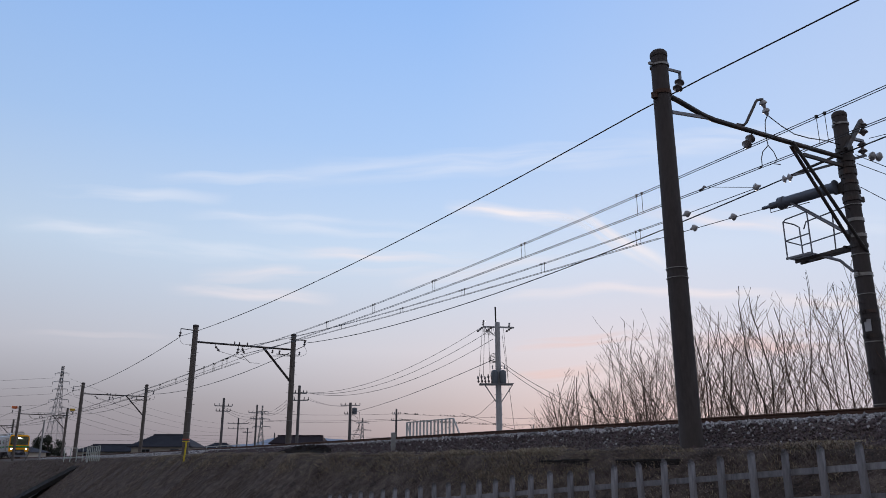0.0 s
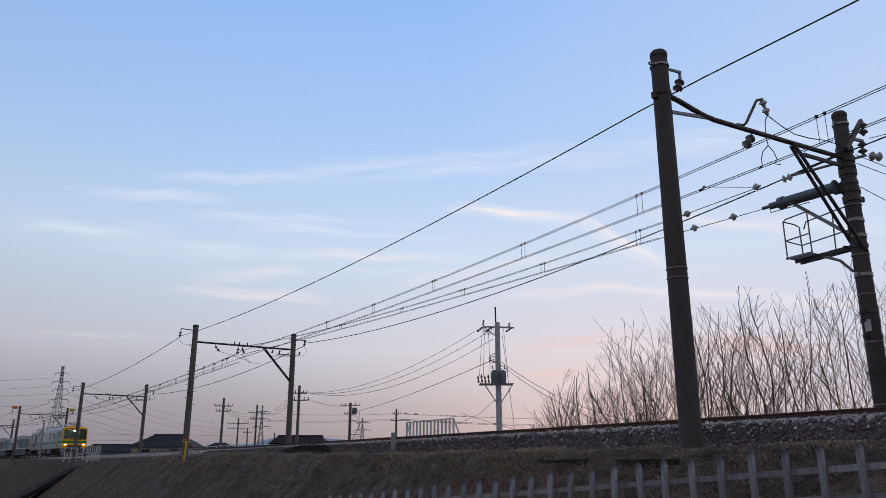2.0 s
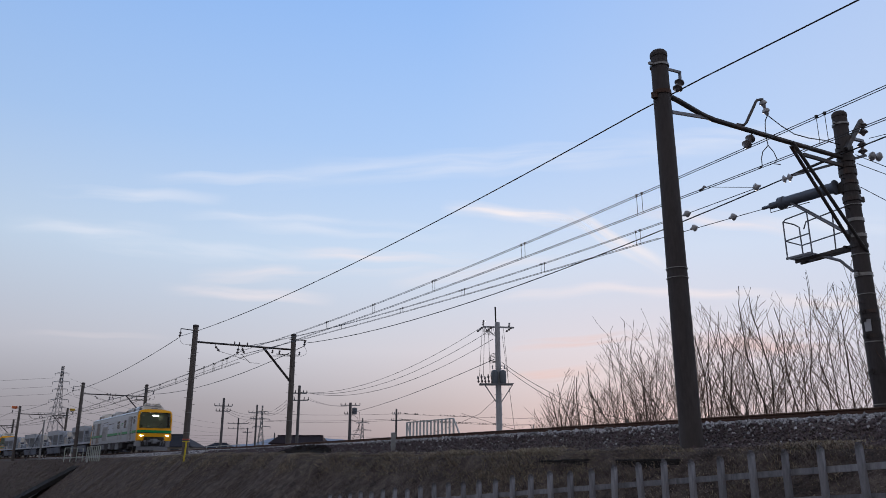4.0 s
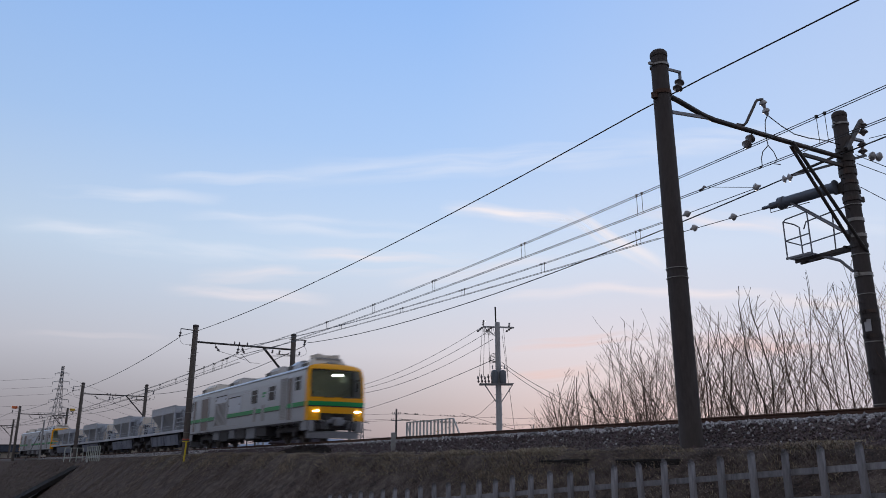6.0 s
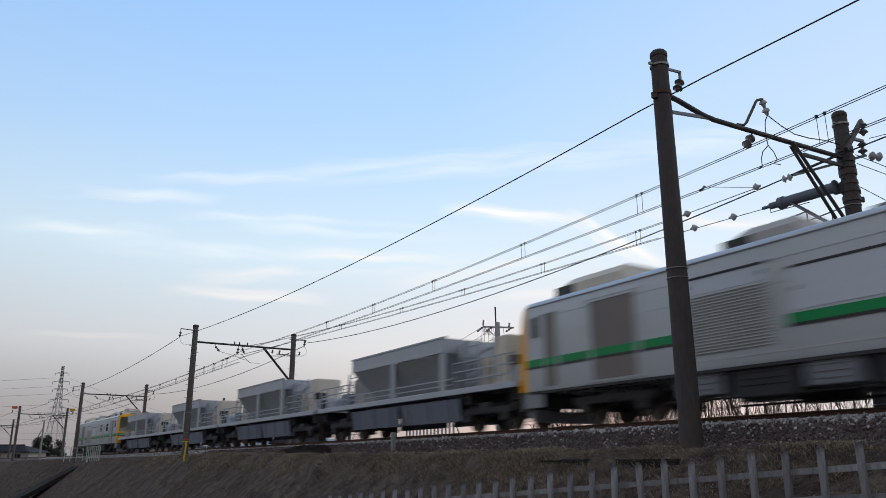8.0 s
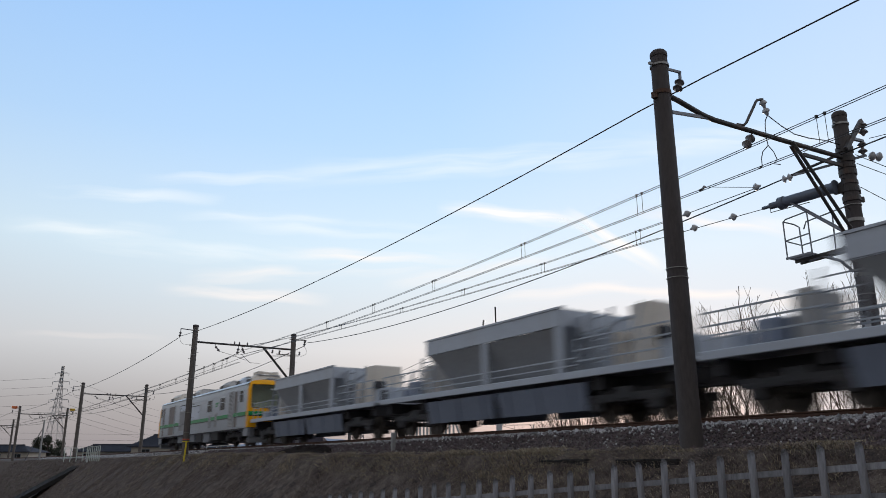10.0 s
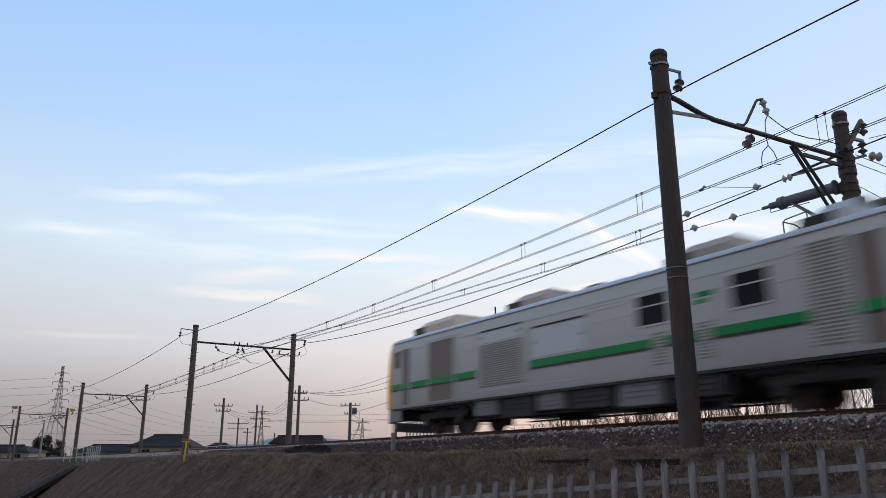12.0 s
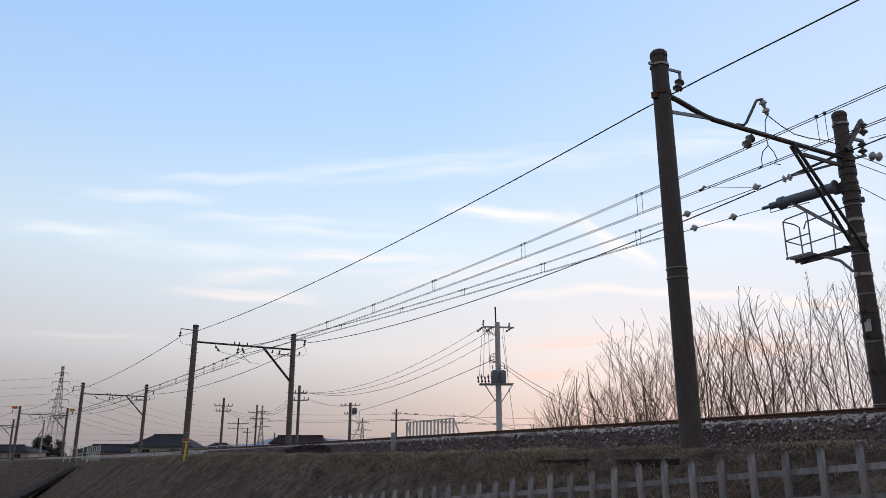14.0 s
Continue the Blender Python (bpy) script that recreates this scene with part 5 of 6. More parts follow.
# ---- ballast stones and dry grass ----
def scatter_stones(name, count, s0, s1, d0, d1, small, large, mat, label, seed):
    rng = np.random.default_rng(seed)
    cube = np.array([[x, y, z] for x in (-1, 1) for y in (-1, 1) for z in (-1, 1)], float)
    quads = np.array([[0, 1, 3, 2], [4, 6, 7, 5], [0, 4, 5, 1], [2, 3, 7, 6], [0, 2, 6, 4], [1, 5, 7, 3]])
    u = rng.random(count)
    s = s0 + (s1 - s0) * u ** 1.5
    d = d0 + (d1 - d0) * rng.random(count)
    size = rng.uniform(small, large, count) * rng.choice([0.7, 1, 1, 1.25], count)
    verts = np.empty((count, 8, 3))
    shape = cube[None] * rng.uniform(0.45, 1.0, (count, 8, 1)) * rng.uniform(0.6, 1.1, (count, 1, 3))
    q = rng.normal(size=(count, 4))
    q /= np.linalg.norm(q, axis=1)[:, None]
    w, x, y, z = q.T
    rot = np.stack([np.stack([1 - 2 * (y * y + z * z), 2 * (x * y - z * w), 2 * (x * z + y * w)], 1),
                    np.stack([2 * (x * y + z * w), 1 - 2 * (x * x + z * z), 2 * (y * z - x * w)], 1),
                    np.stack([2 * (x * z - y * w), 2 * (y * z + x * w), 1 - 2 * (x * x + y * y)], 1)], 1)
    verts = np.einsum("nij,nkj->nki", rot, shape) * size[:, None, None] * 0.5
    a = bend(s)
    px = np.interp(s, _s, _x) + d * np.cos(a)
    py = np.interp(s, _s, _y) + d * np.sin(a)
    pz = np.array([float(profile(ss, dd)) for ss, dd in zip(s, d)]) + RAIL + size * 0.15 + rng.uniform(-0.01, 0.02, count)
    verts += np.stack([px, py, pz], 1)[:, None, :]
    me = bpy.data.meshes.new(name)
    faces = (quads[None] + (np.arange(count) * 8)[:, None, None]).reshape(-1, 4)
    me.from_pydata(verts.reshape(-1, 3).tolist(), [], faces.tolist())
    me.materials.append(M[mat])
    return tagged(new(name, me), label, "gravel", kind="stuff")


scatter_stones("ballast_stones", 14000, -7, 42, -1.98, -0.7, 0.045, 0.085, "stone", "pale grey crushed ballast stones beside the rail", 1)
scatter_stones("ballast_stones", 32000, -7, 45, -3.3, -1.9, 0.032, 0.068, "stone_dark", "dark weathered ballast stones on the shoulder slope", 2)
scatter_stones("ballast_stones", 1500, -7, 45, -3.1, -2.0, 0.035, 0.065, "stone", "pale stray ballast stones on the shoulder slope", 3)
scatter_stones("ballast_stones", 9000, 38, 110, -2.7, -0.7, 0.06, 0.11, "stone", "pale grey crushed ballast stones farther along", 4)


def scatter_grass(name, count, area, mat, label, seed, short, long, droop):
    rng = np.random.default_rng(seed)
    s0, s1, d0, d1 = area
    nt = count // 9
    ts = s0 + (s1 - s0) * rng.random(nt) ** 1.35
    td = d1 + (d0 - d1) * rng.random(nt)
    idx = rng.integers(0, nt, count)
    s = ts[idx] + rng.normal(0, 0.15, count)
    d = td[idx] + rng.normal(0, 0.12, count)
    a = bend(s)
    px = np.interp(s, _s, _x) + d * np.cos(a)
    py = np.interp(s, _s, _y) + d * np.sin(a)
    pz = np.array([float(profile(ss, dd)) for ss, dd in zip(s, d)]) + RAIL - 0.02
    ln = rng.uniform(short, long, count) * (1 + 0.4 * np.sin(ts[idx] * 1.7))
    th = rng.uniform(0, 2 * np.pi, count)
    lean = rng.uniform(0.15, droop, count)
    dx, dy = np.cos(th) * lean - 0.35 * np.cos(a), np.sin(th) * lean - 0.35 * np.sin(a)
    wid = rng.uniform(0.0022, 0.0048, count) * np.where(s > 70, 2.2, 1.0)
    wx, wy = -np.sin(th) * wid, np.cos(th) * wid
    p = np.stack([px, py, pz], 1)
    wv = np.stack([wx, wy, 0 * wx], 1)
    m1 = p + np.stack([dx * ln * 0.5, dy * ln * 0.5, ln * 0.34], 1)
    tip = p + np.stack([dx * ln * 1.2, dy * ln * 1.2, ln * (0.42 - 0.30 * lean)], 1)
    verts = np.stack([p - wv, p + wv, m1 + wv * 0.8, m1 - wv * 0.8, tip], 1).reshape(-1, 3)
    base = (np.arange(count) * 5)[:, None]
    faces = (base + np.array([[0, 1, 2, 3]])).tolist() + (base + np.array([[3, 2, 4]])).tolist()
    me = bpy.data.meshes.new(name)
    me.from_pydata(verts.tolist(), [], faces)
    me.materials.append(M[mat])
    return tagged(new(name, me), label, "grass", kind="stuff")


M["straw"] = material("straw_grass", (0.268, 0.212, 0.175), 0.95, 0, 3, 0.35, per_island=0.5)
M["brown_grass"] = material("brown_dead_grass", (0.15, 0.115, 0.102), 0.95, 0, 3, 0.35, per_island=0.5)
M["green_grass"] = material("dull_green_grass", (0.085, 0.082, 0.045), 0.95, 0, 3, 0.3, per_island=0.4)
scatter_grass("dry_grass", 95000, (-7, 75, -8.5, -3.15), "straw", "dry straw-coloured winter grass on the slope", 21, 0.08, 0.24, 1.0)
scatter_grass("dead_grass", 95000, (-7, 70, -8.5, -3.25), "brown_grass", "matted brown dead grass on the slope", 22, 0.08, 0.24, 1.2)
scatter_grass("green_grass", 6000, (-3, 40, -3.6, -2.7), "green_grass", "small green grass tufts at the ballast foot", 23, 0.06, 0.16, 0.8)
M["pale_straw"] = material("pale_straw_grass", (0.42, 0.35, 0.24), 0.95, 0, 3, 0.35, per_island=0.45)
scatter_grass("shoulder_grass", 20000, (2, 46, -4.4, -2.8), "pale_straw", "pale yellowish grass along the top of the slope", 24, 0.12, 0.32, 0.9)
scatter_grass("shoulder_grass", 9000, (-7, 10, -9.0, -3.6), "straw", "short dry grass behind the fence", 25, 0.08, 0.24, 1.1)
scatter_grass("ballast_foot_grass", 4500, (-3.5, 5.5, -3.35, -2.62), "pale_straw", "yellowish grass tufts at the ballast foot", 28, 0.10, 0.24, 0.8)
scatter_grass("shoulder_grass", 12000, (-7, 7, -6.5, -3.5), "pale_straw", "short pale straw behind the fence", 29, 0.06, 0.20, 1.1)
scatter_grass("dead_grass", 30000, (75.0, 118, -16.0, -3.3), "brown_grass", "matted brown dead grass beyond the drain", 26, 0.18, 0.46, 1.2)
scatter_grass("green_grass", 9000, (75.0, 112, -16.0, -3.6), "green_grass", "dull green grass on the slope beyond the drain", 27, 0.15, 0.38, 1.0)


# ---- by the track ----
def cable_trough():
    """Old cable trough half sunk in the slope behind the fence."""
    M["trough"] = material("old_dark_trough", (0.026, 0.021, 0.020), 0.9, 0, 16, 0.4, 0.4, (0.10, 0.085, 0.075), 0.3, per_object=0.3)
    tr = empty("cable_trough", "old dark cable trough half sunk in the slope", "cable trough")
    rng = random.Random(31)
    for k in (0, 1, 3, 4):
        s = 3.2 - 0.82 * k
        bm = B()
        box(bm, (0.24, 0.78, 0.16), (0, 0, 0), bevel=0.012)
        t_ = part("trough_body", bm, M["trough"], tr)
        t_.matrix_basis = across(s, -3.86, -1.05 + rng.uniform(-0.03, 0.02)) @ Matrix.Rotation(rng.uniform(-0.03, 0.03), 4, "Z")
        bm = B()
        box(bm, (0.28, 0.77, 0.04), (0, 0, 0.105), bevel=0.008)
        part("lid", bm, M["trough"], t_)


def earth_heap():
    M["soil"] = material("dark_bare_soil", (0.022, 0.016, 0.014), 1.0, 0, 9, 0.6, bump=1.0)
    M["soil"].node_tree.nodes["Principled BSDF"].inputs["Specular IOR Level"].default_value = 0.05
    bm = B()
    bmesh.ops.create_grid(bm, x_segments=18, y_segments=44, size=0.5)
    for v in bm.verts:
        u = max(0.0, 1 - (2 * v.co.x) ** 2) * max(0.0, 1 - (2 * v.co.y) ** 2)
        v.co = Vector((v.co.x * 1.5, v.co.y * 6.5, 0.34 * u ** 0.8 + 0.22 * u * noise.noise(v.co * 7) + 0.10 * u * noise.noise(v.co * 23) - 0.12))
    thing("soil_mound", bm, M["soil"], "low mound of dark bare soil on the ballast shoulder", "soil mound", m=across(21.6, -2.3, -0.5))


cable_trough()
earth_heap()


def marker_post():
    bm = B()
    box(bm, (0.14, 0.12, 0.95), (0, 0, 0.0), bevel=0.02)
    thing("marker_post", bm, M["pale_concrete"], "short pale concrete marker post in the ballast", "post", m=across(13.55, -2.45, -0.45))


def stake():
    st = empty("yellow_stake", "yellow plastic cable marker leaning against the pole", "stake", m=across(36.0, -4.1, -0.9))
    M["stake"] = material("yellow_plastic", (0.72, 0.55, 0.02), 0.5, 0, 10, 0.15)
    bm = B()
    bar(bm, (0, 0, -0.3), (0.10, 0.05, 1.15), 0.09, 0.05)
    part("stake_body", bm, M["stake"], st)
    M["red_band"] = material("red_reflective_band", (0.55, 0.10, 0.06), 0.5, 0, 10, 0.15)
    for mat, tall, z, colour in (("red_band", 0.07, 0.42, "red"), ("stake", 0.05, 0.30, "yellow")):
        bm = B()
        ring(bm, 0, 0, 0.0, 0.205, tall, False)
        thing("warning_band", bm, M[mat], colour + " warning band round the concrete pole", "band", m=across(40.45, -3.0, z))


def hand_rail(m, length, tall, n, mat, label, slope_end=0.0):
    r = empty("guard_rail", label, "railing", m=m)
    for k in range(n):
        x = length * k / (n - 1)
        bm = B()
        bar(bm, (x, 0, -0.3), (x, 0, tall), 0.07)
        part("post", bm, M[mat], r)
    for z in (tall, 0.06):
        bm = B()
        bar(bm, (0, 0, z), (length, 0, z), 0.055)
        part("rail", bm, M[mat], r)
    if slope_end:
        for x, e in ((0, -slope_end), (length, -slope_end * 0.8)):
            bm = B()
            bar(bm, (x, 0, tall), (x + e, 0, -0.2), 0.055)
            part("end_rail", bm, M[mat], r)
    return r


M["white_paint"] = material("weathered_white_paint", (0.55, 0.56, 0.55), 0.6, 0, 12, 0.2, 0.3, (0.2, 0.17, 0.14))
M["pale_green_paint"] = material("weathered_pale_paint", (0.50, 0.54, 0.50), 0.6, 0, 12, 0.2)
marker_post()
stake()
hand_rail(across(21.3, 5.0, 0.30) @ Matrix.Rotation(math.pi / 2, 4, "Z"), 4.6, 0.80, 14, "white_paint", "low white steel guard railing beyond the track", 0.7)
hand_rail(across(66.0, -4.0, -0.5) @ Matrix.Rotation(math.pi / 2, 4, "Z"), 6.4, 1.0, 8, "pale_green_paint", "pale green steel railing above the drain")
hand_rail(across(75.0, -4.0, -0.5) @ Matrix.Rotation(math.pi, 4, "Z"), 1.6, 0.95, 4, "pale_green_paint", "short pale railing beside the drain")
hand_rail(across(52.0, 4.0, -0.45) @ Matrix.Rotation(math.pi / 2, 4, "Z"), 9.0, 0.9, 4, "white_paint", "thin white railing beyond the track")


def drain():
    """Dark stepped drain down the slope."""
    M["drain"] = material("dark_drain_concrete", (0.011, 0.009, 0.009), 0.8, 0, 14, 0.3, bump=0.2)
    dr = empty("slope_drain", "dark concrete drain running down the grass slope", "drain", m=across(75.0, -3.0, 0.0))
    for y in (-1.7, 1.7):
        bm = B()
        bar(bm, (-0.1, y, -0.60), (-7.5, y, -4.98), 0.14, 0.36)
        part("side_wall", bm, M["drain"], dr)
    bm = B()
    for k in range(64):
        box(bm, (0.16, 3.4, 0.3), (-0.15 - 0.1125 * k, 0, -0.60 - 0.0665 * k))
    part("channel_steps", bm, M["drain"], dr)
    bm = B()
    box(bm, (0.06, 0.6, 0.32), (0, 0, 0))
    thing("small_sign", bm, M["white_paint"], "small white notice board at the drain", "sign", m=across(71.5, -4.1, -0.72))


drain()


def signal_post():
    p = empty("thin_post", "thin grey concrete post with a slanting stay", "post", m=across(108.3, -3.4, -0.6))
    bm = B()
    lathe(bm, [(0.13, -0.3), (0.09, 5.1), (0.05, 5.12)], None, 12)
    part("post_shaft", bm, M["pale_concrete"], p, "", True)
    bm = B()
    tube(bm, [(0, 0, 4.2), (-0.6, 8.0, -0.4)], 0.05, 6)
    part("stay", bm, M["galvanised"], p)


signal_post()
M["orange_plate"] = material("orange_plate", (0.75, 0.18, 0.05), 0.5, 0, 8, 0.1)
M["amber_plate"] = material("amber_plate", (0.70, 0.42, 0.04), 0.5, 0, 8, 0.1)
for d_, z_, mt_, lb_ in ((-3.75, 7.28, "orange_plate", "orange marker plate on the pole top"), (4.45, 7.28, "amber_plate", "amber marker plate on the pole top")):
    bm_ = B()
    box(bm_, (0.75, 0.05, 0.36), (0, 0, 0), bevel=0.02)
    bar(bm_, (0.1, 0, 0), (0.85 if d_ < 0 else -0.75, 0, 0), 0.05)
    thing("marker_plate", bm_, M[mt_], lb_, "sign", m=across(131.6, d_, z_))


# ---- utility poles and lines beyond the track ----
M["far_pole"] = material("grey_utility_pole", (0.45, 0.46, 0.48), 0.8, 0, 10, 0.2)
M["far_dark"] = material("weathered_pole", (0.125, 0.12, 0.125), 0.8, 0, 10, 0.2)
M["transformer"] = material("transformer_grey", (0.15, 0.17, 0.20), 0.6, 0.2, 10, 0.2)


def utility_pole(x, y, top, arms, label, base=-5.0, r=0.135, mat="far_dark"):
    """arms: (height under the top, half length, turn in degrees)."""
    p = empty("utility_pole", label, "utility pole", "utility poles", Matrix.Translation((x, y, RAIL + base)))
    h = top - base
    bm = B()
    lathe(bm, [(r * 1.3, -0.3), (r, h), (r * 0.5, h + 0.03)], None, 14)
    part("shaft", bm, M[mat], p, "", True)
    for drop, half, turn in arms:
        c, s = math.cos(radians(turn)), math.sin(radians(turn))
        bm = B()
        bar(bm, (-half * c, -half * s, h - drop), (half * c, half * s, h - drop), 0.10)
        arm = part("cross_arm", bm, M["galvanised"], p)
        for k in (-1, -0.5, 0.55, 1):
            bm = B()
            insulator(bm, (k * half * c, k * half * s, h - drop + 0.03), (k * half * c, k * half * s, h - drop + 0.3), 0.07)
            part("insulator", bm, M["brown_porcelain"], arm)
    return p, h


big, hb = utility_pole(3.6, 50.0, 8.0, (), "tall grey concrete utility pole with transformer platform", r=0.165, mat="far_pole")
bm_ = B()
tube(bm_, [(-0.1, 0, hb - 0.3), (-0.12, 0, hb + 1.05)], 0.05, 8)
part("lightning_rod", bm_, M["wire"], big)
bm_ = B()
bar(bm_, (-0.95, 0.1, hb - 0.26), (1.1, -0.1, hb - 0.36), 0.10)
bar(bm_, (-0.9, 0.1, hb - 0.30), (-0.1, 0, hb - 0.95), 0.04)
arm_ = part("cross_arm", bm_, M["far_pole"], big, "pale steel cross arm")
for xa, za, xb, zb_ in ((-0.95, -0.3, -1.35, -0.62), (-0.35, -0.3, -0.8, -0.62), (0.95, -0.34, 0.55, -0.62), (-0.95, -0.2, -0.9, 0.18), (0.75, -0.3, 0.80, -0.02)):
    bm_ = B()
    insulator(bm_, (xa, 0, hb + za), (xb, 0, hb + zb_), 0.085, 3)
    part("insulator", bm_, M["brown_porcelain"], arm_)
for k in range(3):
    bm_ = B()
    tube(bm_, [(-0.9 + 0.12 * k, 0, hb - 0.4), (-0.95 + 0.3 * k, -0.1, hb - 0.75), (-0.55 + 0.2 * k, 0, hb - 0.85), (-0.5 + 0.1 * k, 0, hb - 0.35)], 0.014, 4)
    part("jumper", bm_, M["wire"], big)
for k in range(4):
    bm_ = B()
    tube(bm_, [(-0.1, 0, hb - 2.0 - 0.1 * k), (-0.45 - 0.06 * k, 0, hb - 2.1 - 0.1 * k), (-0.5, -0.05, hb - 2.45 - 0.08 * k), (-0.12, 0, hb - 2.6)], 0.016, 4)
    part("cable_loop", bm_, M["wire"], big)
for x_ in (-0.30, 0.30):
    bm_ = B()
    lathe(bm_, [(0.0, 0.0), (0.21, 0.0), (0.22, 0.08), (0.22, 0.68), (0.19, 0.78), (0.08, 0.84)], Matrix.Translation((x_ * 0.9, -0.3, hb - 4.0)), 16)
    tr_ = part("transformer", bm_, M["transformer"], big, "grey drum transformer", True)
    for k in (-0.12, 0.12):
        bm_ = B()
        insulator(bm_, (x_ * 0.9 + k, -0.3, hb - 3.1), (x_ * 0.9 + k, -0.3, hb - 2.85), 0.06)
        part("bushing", bm_, M["porcelain"], tr_)
bm_ = B()
for y_ in (-0.55, 0.1):
    bar(bm_, (-1.25, y_, hb - 4.08), (0.85, y_, hb - 4.08), 0.07, 0.08)
for x_ in (-1.2, -0.8, -0.3, 0.3, 0.9):
    bar(bm_, (x_, -0.6, hb - 4.05), (x_, 0.15, hb - 4.05), 0.06)
part("platform", bm_, M["galvanised"], big)
for k in range(5):
    bm_ = B()
    x_ = -1.3 + 0.22 * k
    insulator(bm_, (x_, -0.4, hb - 4.0), (x_ - 0.05, -0.4, hb - 3.55 + 0.1 * (k % 2)), 0.08)
    part("fuse", bm_, M["brown_porcelain"], big)
for x_, x2 in ((-1.0, -1.25), (-0.85, -1.0), (-0.6, -0.55), (0.4, 0.6)):
    bm_ = B()
    tube(bm_, [(x_, 0, hb - 0.4), (x2, -0.4, hb - 3.6)], 0.014, 4)
    part("lead", bm_, M["wire"], big)
for x_ in (-0.9, 0.9):
    bm_ = B()
    bar(bm_, (x_, -0.2, hb - 4.1), (0.1 * x_, 0, hb - 5.3), 0.05)
    part("stay", bm_, M["galvanised"], big)
bm_ = B()
for k in range(18):
    box(bm_, (0.5, 0.02, 0.02), (0, 0, 2.0 + 0.42 * k))
tagged(part("step_bolts", bm_, M["galvanised"], big), kind="stuff")

WOOD = "dark utility pole with cross arms behind the track"
utility_pole(-26.0, 92.0, 6.5, ((0.9, 1.0, 20), (1.5, 0.8, 20)), WOOD)
utility_pole(-39.3, 150.0, 7.5, ((1.0, 1.9, 10), (2.0, 1.7, 10)), WOOD)
utility_pole(-28.7, 120.0, 7.8, ((1.2, 1.3, 35), (2.1, 1.0, 35)), WOOD)
utility_pole(-42.4, 170.0, 6.5, ((0.9, 1.0, 35),), WOOD)
utility_pole(-36.5, 170.0, 5.5, (), WOOD)
utility_pole(-14.5, 78.0, 6.6, ((0.75, 0.75, 10), (1.45, 1.0, -10)), WOOD)
u6, h6 = utility_pole(-11.8, 99.0, 6.5, ((0.3, 1.2, 10), (1.4, 0.7, 0)), "concrete utility pole with looping cables", r=0.17)
bm_ = B()
lathe(bm_, [(0.3, 0), (0.32, 0.1), (0.32, 0.7), (0.2, 0.8)], Matrix.Translation((0.55, 0, h6 - 1.4)), 12)
part("transformer", bm_, M["transformer"], u6, "", True)
for k, (x_, z_) in enumerate(((1.2, -1.2), (1.0, -1.9), (1.25, -2.6))):
    bm_ = B()
    tube(bm_, [(0.2, 0, h6 + z_ + 0.5), (x_, 0, h6 + z_), (x_ + 0.1, 0, h6 + z_ - 1.4), (0.3, 0, h6 - 4.5 - 0.3 * k)], 0.03, 5)
    part("cable_loop", bm_, M["wire"], u6)
bm_ = B()
bar(bm_, (0, 0, h6 - 3.9), (1.25, 0, h6 - 3.9), 0.09)
part("cross_arm", bm_, M["galvanised"], u6)
utility_pole(-6.7, 112.0, 6.6, ((0.7, 0.6, 0), (1.6, 0.7, 0)), WOOD)
utility_pole(-52.0, 135.0, 5.0, (), WOOD, r=0.1)


def line(name, a, b, sag, r=0.016, label="thin power cable between utility poles"):
    bm = B()
    tube(bm, sagged((a[0], a[1], RAIL + a[2]), (b[0], b[1], RAIL + b[2]), sag, 16), r, 4)
    return thing(name, bm, M["wire"], label, "cable", "power cables")


for k, (x_, z_) in enumerate(((2.6, 7.72), (3.0, 7.4), (3.3, 6.9))):
    line("power_cable", (x_, 50, z_), (-14.6 + 0.35 * k, 78, 5.95), 1.35 + 0.1 * k)
line("power_cable", (3.4, 50, 5.6), (-11.6, 99, 5.3), 0.35, 0.022)
line("power_cable", (3.8, 50, 5.4), (10.4, 44, 1.35), 0.5)
line("power_cable", (3.8, 50, 5.2), (10.4, 44, 0.8), 0.5)
line("guy_wire", (3.9, 50, 7.2), (4.75, 50, -0.5), 0.0, 0.012, "thin guy wire of the utility pole")
line("power_cable", (3.5, 50, 3.1), (2.4, 50, 2.1), 0.0, 0.012)
line("power_cable", (2.4, 50, 2.1), (-3.6, 50, 0.2), 0.25, 0.012)
line("power_cable", (1.2, 50, 2.1), (6.2, 50, 0.7), 0.05, 0.012)
for k in range(2):
    line("power_cable", (-13.8 + 0.4 * k, 78, 5.3), (-12.4 + 1.2 * k, 99, 6.2), 0.3 + 0.1 * k, 0.012)
for k in range(3):
    line("power_cable", (-14.9, 78, 6.0 - 0.35 * k), (-28.9 + 0.5 * k, 120, 6.6), 0.9)
    line("power_cable", (-28.9, 120, 6.6 - 0.3 * k), (-39.3 + k, 150, 6.4), 0.5)
    line("power_cable", (-28.4, 120, 6.7 - 0.5 * k), (-26.0, 92, 5.6 - 0.2 * k), 0.6)
    line("power_cable", (-39.0, 150, 6.2 - 0.4 * k), (-42.4, 170, 5.6), 0.3)
for z_ in (4.95, 4.75, 5.95):
    line("power_cable", (-28.0, 118, z_ + 0.5), (-6.7, 112, z_ + (0.3 if z_ < 5.5 else 0)), 0.25)
    line("power_cable", (-6.7, 112, z_ + (0.3 if z_ < 5.5 else 0)), (40, 112, z_ - 0.5), 0.5)
for k, z_ in enumerate((1.5, 1.0, 2.6, 3.6)):
    line("power_cable", (-235, 330, z_ * 2.5 + 3.4), (235, 330, z_ * 2.5 - 0.5), 0.8, 0.03, "far power cable low over the fields")

